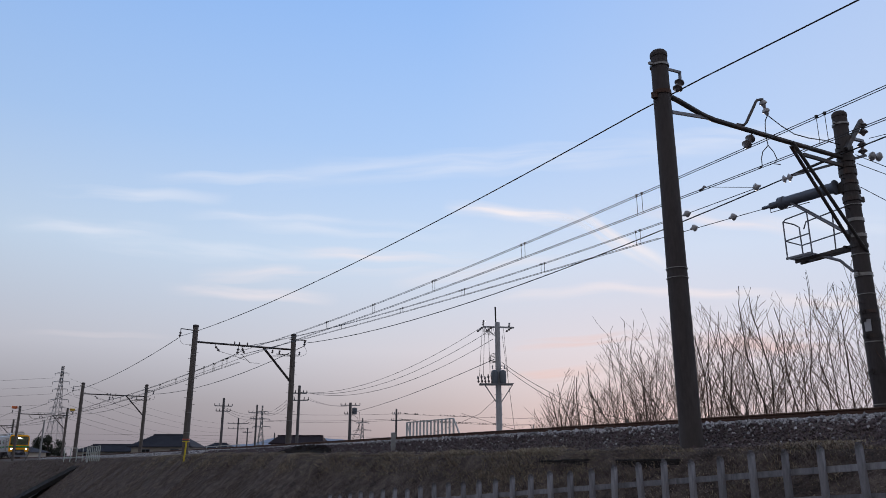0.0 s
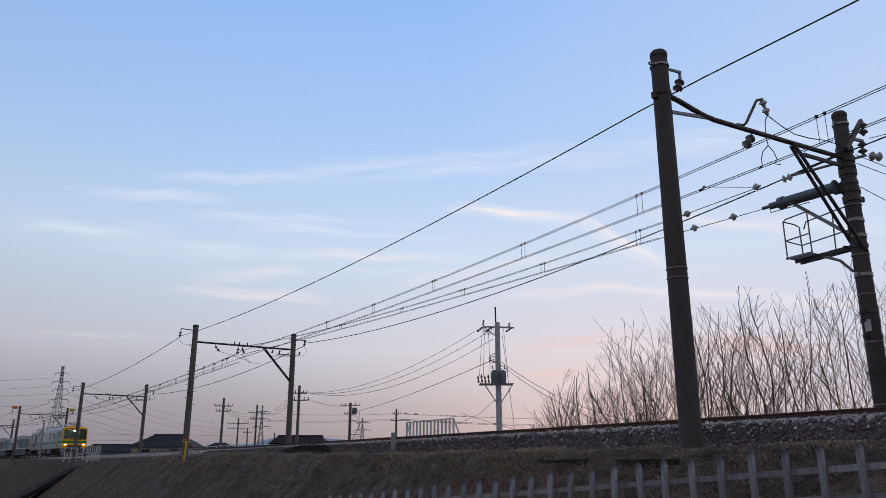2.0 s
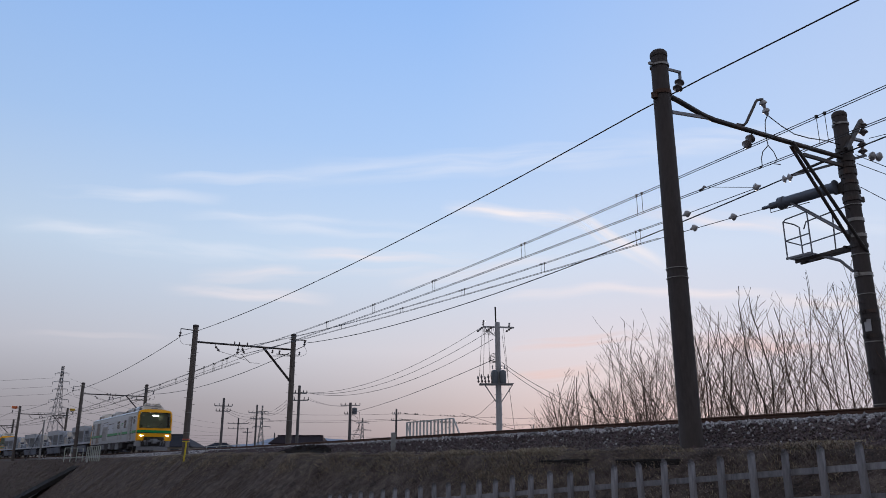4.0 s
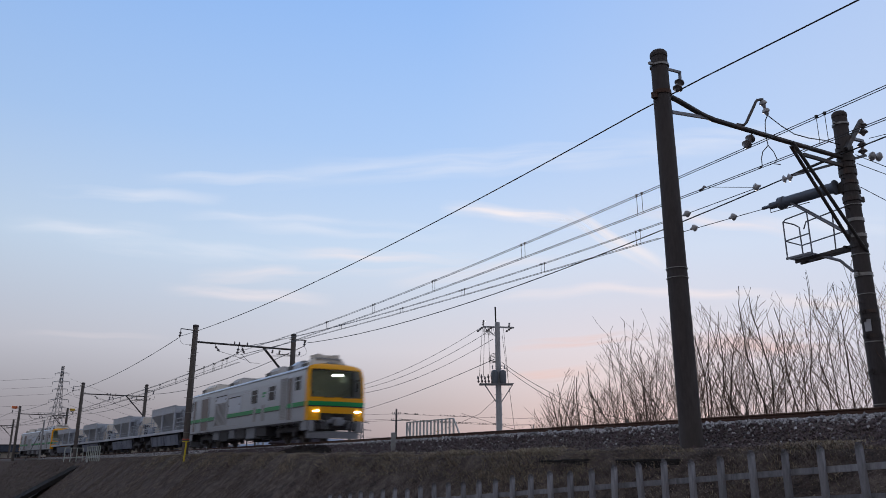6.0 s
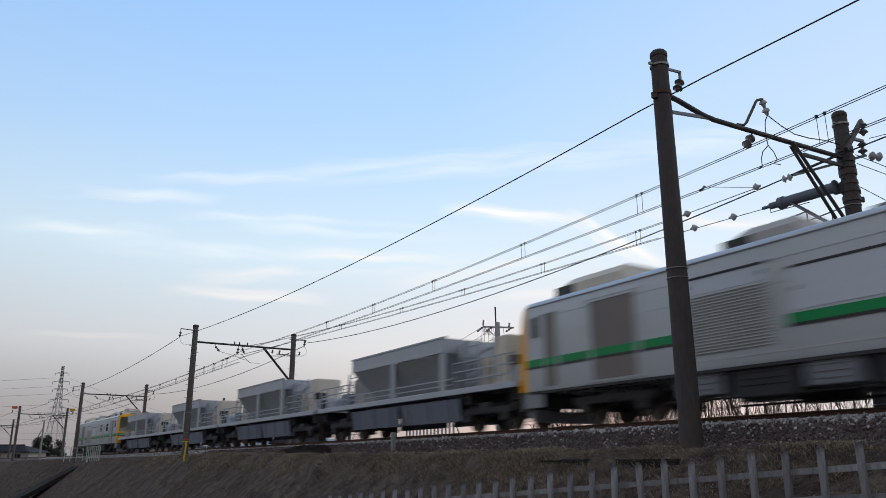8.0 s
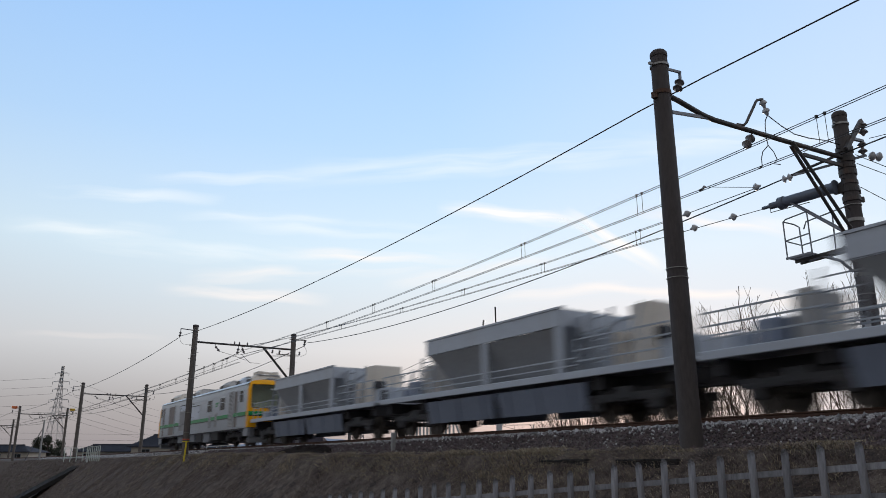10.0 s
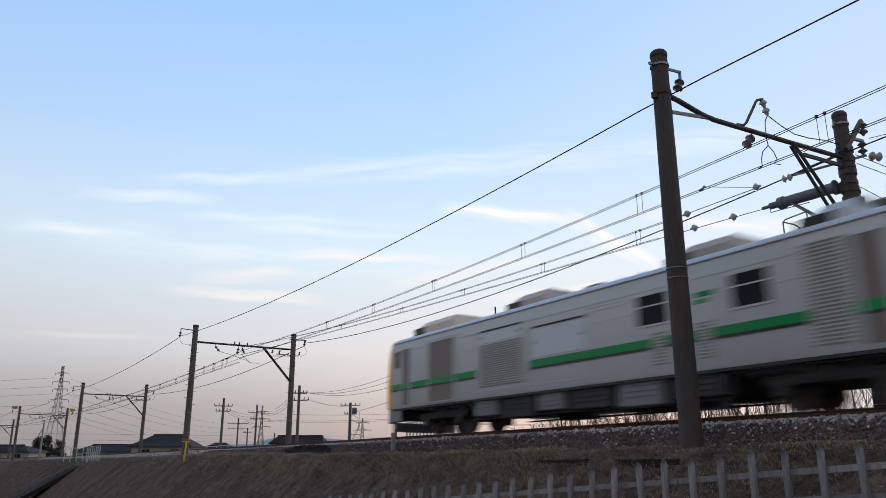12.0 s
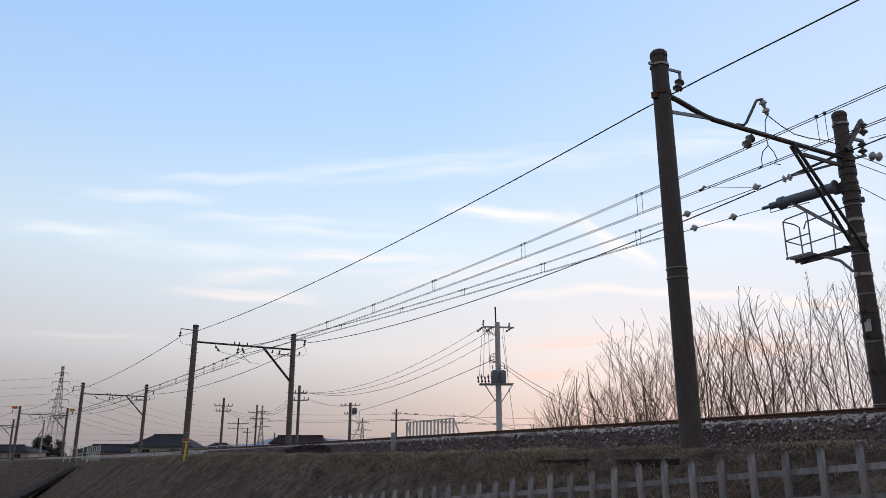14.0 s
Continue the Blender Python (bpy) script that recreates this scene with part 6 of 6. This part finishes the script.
for x_ in (-235, 235):
    utility_pole(x_, 330.0, 13.0, ((0.6, 1.2, 90),), WOOD)
for z_ in (4.95, 4.75, 5.95):
    line("power_cable", (40, 112, z_ - 0.5), (75, 112, z_ - 0.3), 0.2)
utility_pole(75.0, 112.0, 6.6, ((0.7, 0.6, 0), (1.6, 0.7, 0)), WOOD)
utility_pole(10.4, 44.0, 1.4, (), "short dark pole among the shrubs", r=0.09)

# birds in a row on the cable
rngb = random.Random(9)
bm_ = B()
box(bm_, (0.16, 0.09, 0.10), (0, 0, 0.08), bevel=0.03)
box(bm_, (0.08, 0.07, 0.07), (0.09, 0, 0.16), bevel=0.025)
box(bm_, (0.12, 0.04, 0.03), (-0.13, 0, 0.06))
bird_mesh = finish(bm_, M["black"], "small_bird")
for k in range(95):
    x_ = rngb.choice((rngb.uniform(-6.4, 8.0), rngb.uniform(-6.0, 4.0), rngb.uniform(-6.4, 20)))
    z_top = 5.95 if rngb.random() < 0.3 else 5.05 
    f_ = (x_ + 6.7) / 46.7
    zl = z_top - (0.5 if z_top > 5.5 else 0.8) * f_ - 4 * 0.5 * f_ * (1 - f_)
    o_ = new("small_bird", bird_mesh)
    o_.matrix_basis = Matrix.Translation((x_, 112, RAIL + zl)) @ Matrix.Rotation(rngb.uniform(0, 6.3), 4, "Z")
    tagged(o_, "small dark bird perched on a power cable", "bird", "birds on the cable")


# ---- lattice pylons ----
M["lattice"] = material("galvanised_lattice", (0.22, 0.23, 0.25), 0.6, 0.4, 5, 0.1)


def pylon(x, y, top, width, arms, r, label):
    p = empty("transmission_pylon", label, "pylon", "far pylons", Matrix.Translation((x, y, RAIL - 5)))
    h = top + 5
    bm = B()

    def half(z):
        return width * (1 - z / h) ** 1.8 * 0.55 + width * 0.045
    levels = [h * (1 - (1 - k / 12) ** 1.25) for k in range(13)]
    for (sx, sy) in ((-1, -1), (1, -1), (1, 1), (-1, 1)):
        tube(bm, [(sx * half(z), sy * half(z), z) for z in levels], r, 4)
    for a, b in zip(levels, levels[1:]):
        for (c, d) in (((-1, -1), (1, -1)), ((1, -1), (1, 1)), ((1, 1), (-1, 1)), ((-1, 1), (-1, -1))):
            tube(bm, [(c[0] * half(a), c[1] * half(a), a), (d[0] * half(b), d[1] * half(b), b)], r * 0.6, 3)
            tube(bm, [(d[0] * half(a), d[1] * half(a), a), (c[0] * half(b), c[1] * half(b), b)], r * 0.6, 3)
    part("tower", bm, M["lattice"], p, "lattice steel tower")
    for f, reach in arms:
        z = h * f
        for sgn in (-1, 1):
            bm = B()
            tip = (sgn * reach, 0, z)
            for (sy, dz) in ((-1, 0), (1, 0), (0, h * 0.035)):
                tube(bm, [(sgn * half(z), sy * half(z), z + dz * 0.35), tip], r * 0.7, 3)
            tube(bm, [tip, (sgn * reach, 0, z - h * 0.028)], r * 0.9, 4)
            part("cross_arm", bm, M["lattice"], p)
    return h


hp = pylon(-188.4, 380, 45.9, 9.5, ((0.93, 3.4), (0.847, 4.2), (0.777, 3.6), (0.675, 4.8), (0.605, 3.7), (0.548, 4.8)), 0.13, "tall grey lattice power pylon far behind the track")
for f_, rch in ((0.93, 3.4), (0.847, 4.2), (0.777, 3.6), (0.675, 4.8), (0.605, 3.7), (0.548, 4.8)):
    z_ = hp * (f_ - 0.045) - 5
    line("transmission_line", (-188.4 - rch, 380, z_), (-420, 420, z_ + 4), 3.0, 0.045, "high-voltage line from a far pylon")
    line("transmission_line", (-188.4 + rch, 380, z_), (-185.7, 800, z_), 9.0, 0.05, "high-voltage line from a far pylon")
pylon(-185.7, 800, 57.2, 10, ((0.9, 6), (0.78, 8), (0.66, 9)), 0.3, "distant grey lattice power pylon")
pylon(-113.2, 1100, 61.8, 14, ((0.9, 9), (0.75, 12)), 0.5, "distant grey lattice power pylon")
pylon(150, 1300, 62, 14, ((0.9, 9), (0.75, 12)), 0.5, "distant grey lattice power pylon")


# ---- houses, tree and hills beyond the line ----
M["roof_tile"] = material("blue_grey_roof_tile", (0.050, 0.052, 0.066), 0.8, 0, 6, 0.35, 0.2, (0.05, 0.05, 0.05), 0.4)
M["dark_roof"] = material("dark_metal_roof", (0.040, 0.028, 0.032), 0.85, 0.0, 6, 0.15)
for roof_ in ("roof_tile", "dark_roof"):
    M[roof_].node_tree.nodes["Principled BSDF"].inputs["Specular IOR Level"].default_value = 0.1
M["cream_wall"] = material("cream_render", (0.46, 0.43, 0.38), 0.85, 0, 6, 0.1)


def house(x, y, wide, deep, eaves, ridge, ridge_len, roof, label, turn=0.0):
    h = empty("house", label, "house", "houses beyond the line", Matrix.Translation((x, y, RAIL - 5)) @ Matrix.Rotation(radians(turn), 4, "Z"))
    e, t = eaves + 5, ridge + 5
    bm = B()
    box(bm, (wide, deep, e), (0, 0, e / 2))
    wall = part("wall", bm, M["cream_wall"], h)
    o = 0.7
    bm = B()
    low = [bm.verts.new((sx * (wide / 2 + o), sy * (deep / 2 + o), e + dz)) for dz in (-0.12, 0.04) for sx, sy in ((-1, -1), (1, -1), (1, 1), (-1, 1))]
    r0, r1 = bm.verts.new((-ridge_len / 2, 0, t)), bm.verts.new((ridge_len / 2, 0, t))
    bm.faces.new(low[:4])
    for k in range(4):
        bm.faces.new((low[k], low[(k + 1) % 4], low[4 + (k + 1) % 4], low[4 + k]))
    a, b, c, d = low[4:]
    bm.faces.new((a, b, r1, r0))
    bm.faces.new((b, c, r1))
    bm.faces.new((c, d, r0, r1))
    bm.faces.new((d, a, r0))
    rf = part("roof", bm, M[roof], h)
    bm = B()
    box(bm, (ridge_len + 0.3, 0.35, 0.28), (0, 0, t + 0.05), bevel=0.05)
    part("ridge_cap", bm, M[roof], rf)
    n = int((wide + 1.2) / 0.35)
    bm = B()
    for k in range(1, n):
        u = k / n
        xx = -(wide / 2 + o) + (wide + 2 * o) * u
        lim = (wide / 2 + o) - ridge_len / 2
        f = min(1.0, (xx + wide / 2 + o) / lim, (wide / 2 + o - xx) / lim) if lim > 0.01 else 1.0
        bar(bm, (xx, -(deep / 2 + o), e + 0.06), (xx, -(deep / 2 + o) * (1 - f), e + 0.06 + (t - e) * f), 0.07)
    tagged(part("roof_tiles", bm, M[roof], rf), kind="stuff")
    for k in range(max(2, int(wide / 4))):
        xx = -wide / 2 + wide * (k + 0.5) / max(2, int(wide / 4))
        bm = B()
        box(bm, (1.6, 0.08, 1.2), (xx, -deep / 2 - 0.02, e - 1.1))
        wd = part("window", bm, M["window"], wall)
        bm = B()
        for dx in (-0.8, 0, 0.8):
            box(bm, (0.07, 0.12, 1.2), (xx + dx, -deep / 2 - 0.03, e - 1.1))
        for dz in (-0.6, 0.6):
            box(bm, (1.6, 0.12, 0.07), (xx, -deep / 2 - 0.03, e - 1.1 + dz))
        part("window_frame", bm, M["galvanised"], wd)


house(-54.0, 154.5, 11.0, 8.0, 2.2, 4.5, 5.6, "roof_tile", "single-storey house with blue-grey tiled hip roof")
house(-72.4, 174.0, 13.0, 8.0, 1.6, 3.1, 9.6, "roof_tile", "long low house with blue-grey roof")
house(-96.0, 174.0, 13.0, 8.0, 1.55, 3.0, 7.0, "roof_tile", "cream-walled house with grey tiled roof")
house(-26.5, 146.0, 8.6, 7.0, 2.6, 4.0, 8.2, "dark_roof", "house with a dark low roof")
house(-58.0, 205.0, 6.0, 6.0, 3.0, 4.2, 3.2, "roof_tile", "small house with grey roof far off")
house(-9.5, 210.0, 16.0, 8.0, 1.0, 1.9, 12.0, "roof_tile", "low shed with grey roof far off")


def leafy_tree(x, y, top, width, seed, label):
    rng = random.Random(seed)
    t = empty("evergreen_tree", label, "tree", m=Matrix.Translation((x, y, RAIL - 5)))
    h = top + 5
    bm = B()
    tube(bm, [(0, 0, -0.2), (0.1, 0, h * 0.4), (0.2, 0.1, h * 0.8)], 0.3, 8, 0.08)
    for k in range(7):
        a = rng.uniform(0, 6.28)
        tube(bm, [(0.1, 0, h * 0.4), (math.cos(a) * width * 0.2, math.sin(a) * width * 0.2, h * 0.6), (math.cos(a) * width * 0.4, math.sin(a) * width * 0.4, h * 0.72)], 0.12, 5, 0.03)
    part("trunk", bm, M["bark"], t)
    verts, faces = [], []
    for c in range(46):
        a, u = rng.uniform(0, 6.28), math.sqrt(rng.random())
        z = rng.uniform(0.35, 0.97)
        rr = width * 0.5 * u * (1 - abs(z - 0.6) ** 1.5 * 1.4)
        cx, cy, cz = rr * math.cos(a), rr * math.sin(a), h * z
        for _ in range(130):
            v = Vector((rng.gauss(0, 1), rng.gauss(0, 1), rng.gauss(0, 1))).normalized() * rng.uniform(0.3, 1.0) * width * 0.11
            p = Vector((cx, cy, cz)) + v
            q = Euler((rng.uniform(0, 6), rng.uniform(0, 6), rng.uniform(0, 6))).to_matrix()
            b = len(verts)
            for lx, ly in ((-0.22, 0), (0, -0.11), (0.25, 0), (0, 0.11)):
                verts.append(tuple(p + q @ Vector((lx, ly, 0))))
            faces.append((b, b + 1, b + 2, b + 3))
    me = bpy.data.meshes.new("crown")
    me.from_pydata(verts, [], faces)
    me.materials.append(M["leaf"])
    o = new("crown", me)
    o.parent = t
    tagged(o, kind="stuff")


M["leaf"] = material("dark_evergreen_leaf", (0.035, 0.042, 0.028), 0.8, 0, 4, 0.3, per_island=0.4)
leafy_tree(-100.6, 200, 5.6, 9.0, 1, "dark evergreen tree beside the houses")
leafy_tree(-104.5, 203, 3.5, 6.0, 2, "dark evergreen tree beside the houses")


def hills():
    # distance haze is painted as a pale blue base colour on the hills
    M["hill"] = material("haze_tinted_hill", (0.36, 0.42, 0.54), 1.0, 0, 0.01, 0.1)
    verts, faces = [], []
    n = 120
    for k in range(n + 1):
        x = -2600 + 4400 * k / n
        ht = 92 + 45 * noise.noise((x * 0.0022, 0, 0)) + 14 * noise.noise((x * 0.009, 5, 0))
        ht *= 0.35 + 0.9 * math.exp(-((x + 820) / 420) ** 2) + 0.5 * math.exp(-((x + 380) / 200) ** 2)
        for y, z in ((3600, -20), (3900, ht), (4200, -20)):
            verts.append((x, y, RAIL + z))
    for k in range(n):
        for j in (0, 1):
            a = 3 * k + j
            faces.append((a, a + 3, a + 4, a + 1))
    me = bpy.data.meshes.new("backdrop_hills")
    me.from_pydata(verts, [], faces)
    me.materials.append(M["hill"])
    tagged(new("backdrop_hills", me), "low hills on the horizon, blue haze put into their colour", "hills", kind="structure")


hills()


# ---- thin clouds that drift slowly ----
def cloud_material(name, color, strength):
    m = bpy.data.materials.new(name)
    m.use_nodes = True
    t = m.node_tree
    t.nodes.clear()
    tc = t.nodes.new("ShaderNodeTexCoord")
    sp = t.nodes.new("ShaderNodeSeparateXYZ")
    t.links.new(tc.outputs["Generated"], sp.inputs[0])

    def dome(v):
        d = math_node(t, "MULTIPLY", math_node(t, "SUBTRACT", v, 0.5), 2.0)
        return math_node(t, "MAXIMUM", math_node(t, "SUBTRACT", 1.0, math_node(t, "MULTIPLY", d, d)), 0.0)
    fade = math_node(t, "MULTIPLY", dome(sp.outputs[0]), math_node(t, "POWER", dome(sp.outputs[2]), 1.5))
    info = t.nodes.new("ShaderNodeObjectInfo")
    mp = t.nodes.new("ShaderNodeMapping")
    mp.inputs["Scale"].default_value = (0.0020, 0.0, 0.019)
    mp.inputs["Rotation"].default_value = (0, 0.12, 0)
    t.links.new(tc.outputs["Object"], mp.inputs[0])
    shift = t.nodes.new("ShaderNodeVectorMath")
    shift.operation = "ADD"
    t.links.new(mp.outputs[0], shift.inputs[0])
    t.links.new(math_node(t, "MULTIPLY", info.outputs["Random"], 40.0), shift.inputs[1])
    n1 = node(t, "ShaderNodeTexNoise", Scale=1.0, Detail=4.5, Roughness=0.5, Distortion=0.25)
    t.links.new(shift.outputs[0], n1.inputs["Vector"])
    wisps = ramp(t, n1.outputs[0], [(0.34, (0, 0, 0)), (0.66, (1, 1, 1))])
    alpha = math_node(t, "MULTIPLY", math_node(t, "MULTIPLY", fade, wisps), strength)
    em = t.nodes.new("ShaderNodeEmission")
    em.inputs[0].default_value = (*color, 1)
    tr = t.nodes.new("ShaderNodeBsdfTransparent")
    mx = t.nodes.new("ShaderNodeMixShader")
    t.links.new(alpha, mx.inputs[0])
    t.links.new(tr.outputs[0], mx.inputs[1])
    t.links.new(em.outputs[0], mx.inputs[2])
    o = t.nodes.new("ShaderNodeOutputMaterial")
    t.links.new(mx.outputs[0], o.inputs[0])
    return m


M["cloud_white"] = cloud_material("white_cirrus", (0.86, 0.87, 0.94), 0.42)
M["cloud_pink"] = cloud_material("pink_cirrus", (0.95, 0.84, 0.84), 0.6)
M["cloud_faint"] = cloud_material("faint_cirrus", (0.80, 0.72, 0.74), 0.3)
M["cloud_bright"] = cloud_material("bright_cirrus", (1.0, 0.90, 0.88), 0.85)
M["cloud_orange"] = cloud_material("orange_cirrus", (0.90, 0.58, 0.50), 0.8)
CLOUDS = []


def cloud(x, z, wide, tall, tilt, mat):
    """x, z: the middle of a wisp 3 km off, z over the rail."""
    bm = B()
    bmesh.ops.create_grid(bm, x_segments=12, y_segments=3, size=0.5, matrix=Matrix.Rotation(math.pi / 2, 4, "X") @ Matrix.Diagonal((wide, tall, 1, 1)))
    for v in bm.verts:
        v.co.y += 18 * math.cos(v.co.x * 0.02) + 0.1 * v.co.z
        v.co.z += 0.06 * tall * math.sin(v.co.x * 0.013)
    m = Matrix.Translation((x, 3000 - len(CLOUDS) * 6, RAIL + z)) @ Matrix.Rotation(radians(tilt), 4, "Y")
    ob = thing("cirrus_cloud", bm, M[mat], "thin drifting streak of evening cirrus cloud", "cloud", "cirrus clouds", m=m)
    ob.visible_shadow = False
    CLOUDS.append((ob, m))


def sky_place(px, py):
    """Where a direction, given as shares of the view's width and height, meets the sheet of cloud."""
    q = math.tan(radians(60.29) / 2)
    v = Vector((q * (2 * px - 1), q * (2 * py - 1) * 882 / 1568, -1))
    w = STAND.to_3x3() @ Vector((v.x, -v.y, -1))
    return w.x * 3000 / w.y, w.z * 3000 / w.y - 1.04


for px, py, wd, tl, ti, mt in (
        (0.155, 0.390, 560, 90, 3, "cloud_white"), (0.268, 0.358, 560, 80, 0, "cloud_white"), (0.56, 0.325, 1500, 190, -4, "cloud_white"), (0.585, 0.430, 440, 100, 5, "cloud_bright"), (0.62, 0.447, 330, 60, 9, "cloud_white"), (0.43, 0.515, 620, 80, 2, "cloud_pink"), (0.30, 0.44, 520, 70, 2, "cloud_white"),
        (0.695, 0.49, 330, 110, 32, "cloud_bright"), (0.23, 0.51, 760, 130, 6, "cloud_white"), (0.36, 0.55, 700, 100, -3, "cloud_pink"), (0.285, 0.595, 500, 80, 4, "cloud_pink"),
        (0.725, 0.59, 380, 60, 3, "cloud_pink"), (0.81, 0.597, 420, 60, 0, "cloud_pink"), (0.63, 0.595, 420, 70, -6, "cloud_pink"), (0.54, 0.555, 500, 90, -8, "cloud_pink"),
        (0.625, 0.757, 260, 70, -6, "cloud_orange"), (0.66, 0.69, 420, 60, -5, "cloud_orange"), (0.86, 0.70, 460, 140, 0, "cloud_orange"), (0.12, 0.68, 420, 34, 2, "cloud_faint"),
        (0.83, 0.30, 800, 160, -3, "cloud_white"), (0.40, 0.475, 700, 110, 3, "cloud_white"), (0.12, 0.475, 500, 110, 4, "cloud_white"), (0.93, 0.47, 500, 120, 4, "cloud_white"),
        (0.80, 0.46, 500, 110, 8, "cloud_pink"), (0.92, 0.62, 400, 90, 0, "cloud_pink")):
    cx_, cz_ = sky_place(px, py)
    cloud(cx_, cz_, wd * 1.45, tl * 0.8, ti, mt)


# ---- sleepers under the rails ----
M["sleeper"] = material("concrete_sleeper", (0.24, 0.23, 0.22), 0.9, 0, 14, 0.25, 0.5, (0.12, 0.08, 0.06), 0.2, per_object=0.15)
bm_ = B()
for y_ in (-0.56, 0.56):
    box(bm_, (0.9, 0.24, 0.17), (y_ * 1.03, 0, -0.235), bevel=0.02)
box(bm_, (0.6, 0.20, 0.13), (0, 0, -0.25))
for x_ in (-0.67, -0.47, 0.47, 0.67):
    box(bm_, (0.08, 0.12, 0.05), (x_, 0, -0.135))
sleeper_mesh = finish(bm_, M["sleeper"], "sleeper")
for k in range(210):
    o_ = new("sleeper", sleeper_mesh)
    o_.matrix_basis = across(-30 + 0.6 * k)
    tagged(o_, "grey concrete sleeper bedded in the ballast", "sleeper", "sleepers of the track")


# ---- the nearest ballast stones, one by one ----
M["single_stone"] = material("pale_ballast_stone", (0.40, 0.39, 0.405), 0.9, 0, 30, 0.3, 0.3, (0.13, 0.10, 0.09), 0.3, per_object=0.5)
rng1 = random.Random(77)
STONES = []
for k in range(5):
    bm_ = B()
    bmesh.ops.create_icosphere(bm_, subdivisions=1, radius=0.5)
    for v_ in bm_.verts:
        v_.co *= rng1.uniform(0.7, 1.1)
    STONES.append(finish(bm_, M["single_stone"], "ballast_stone"))
for k in range(300):
    s_, d_ = rng1.uniform(-4.5, 2.6), rng1.uniform(-2.15, -1.35)
    o_ = new("ballast_stone", STONES[k % 5])
    o_.parent = GROUND
    w_ = rng1.uniform(0.05, 0.095)
    o_.matrix_basis = Matrix.Translation(at(s_, d_, float(profile(s_, d_)) + w_ * 0.32)) @ Euler((rng1.uniform(0, 6), rng1.uniform(0, 6), rng1.uniform(0, 6))).to_matrix().to_4x4() @ Matrix.Diagonal((w_, w_ * rng1.uniform(0.7, 1.2), w_ * rng1.uniform(0.6, 1.0), 1))


# ---- what moves ----
def head(t):
    """Where the front of the train is, s metres along the track, t seconds after the start."""
    if t < 6:
        return 145.9 - 18.4 * t - 0.758 * t * t + 0.0759 * t ** 3
    return 149.063 - 22.9673 * t + 0.481464 * t * t - 0.0185043 * t ** 3


def motions():
    for car, behind in CARS:
        walk(car, [(0.5 * k, riding(arc(head(0.5 * k)) + behind)) for k in range(29)])

        for ws in [o for o in car.children_recursive if o.name.startswith("wheelset")]:
            x = ws.matrix_basis.translation.copy()
            walk(ws, [(k / FPS, pose(*x, 0, math.degrees((head(0) - head(k / FPS)) / 0.47), 0)) for k in range(14 * FPS + 1)])
    for ob, m in CLOUDS:
        walk(ob, [(0.0, m), (14.0, Matrix.Translation((-34, 0, -4)) @ m)])


motions()
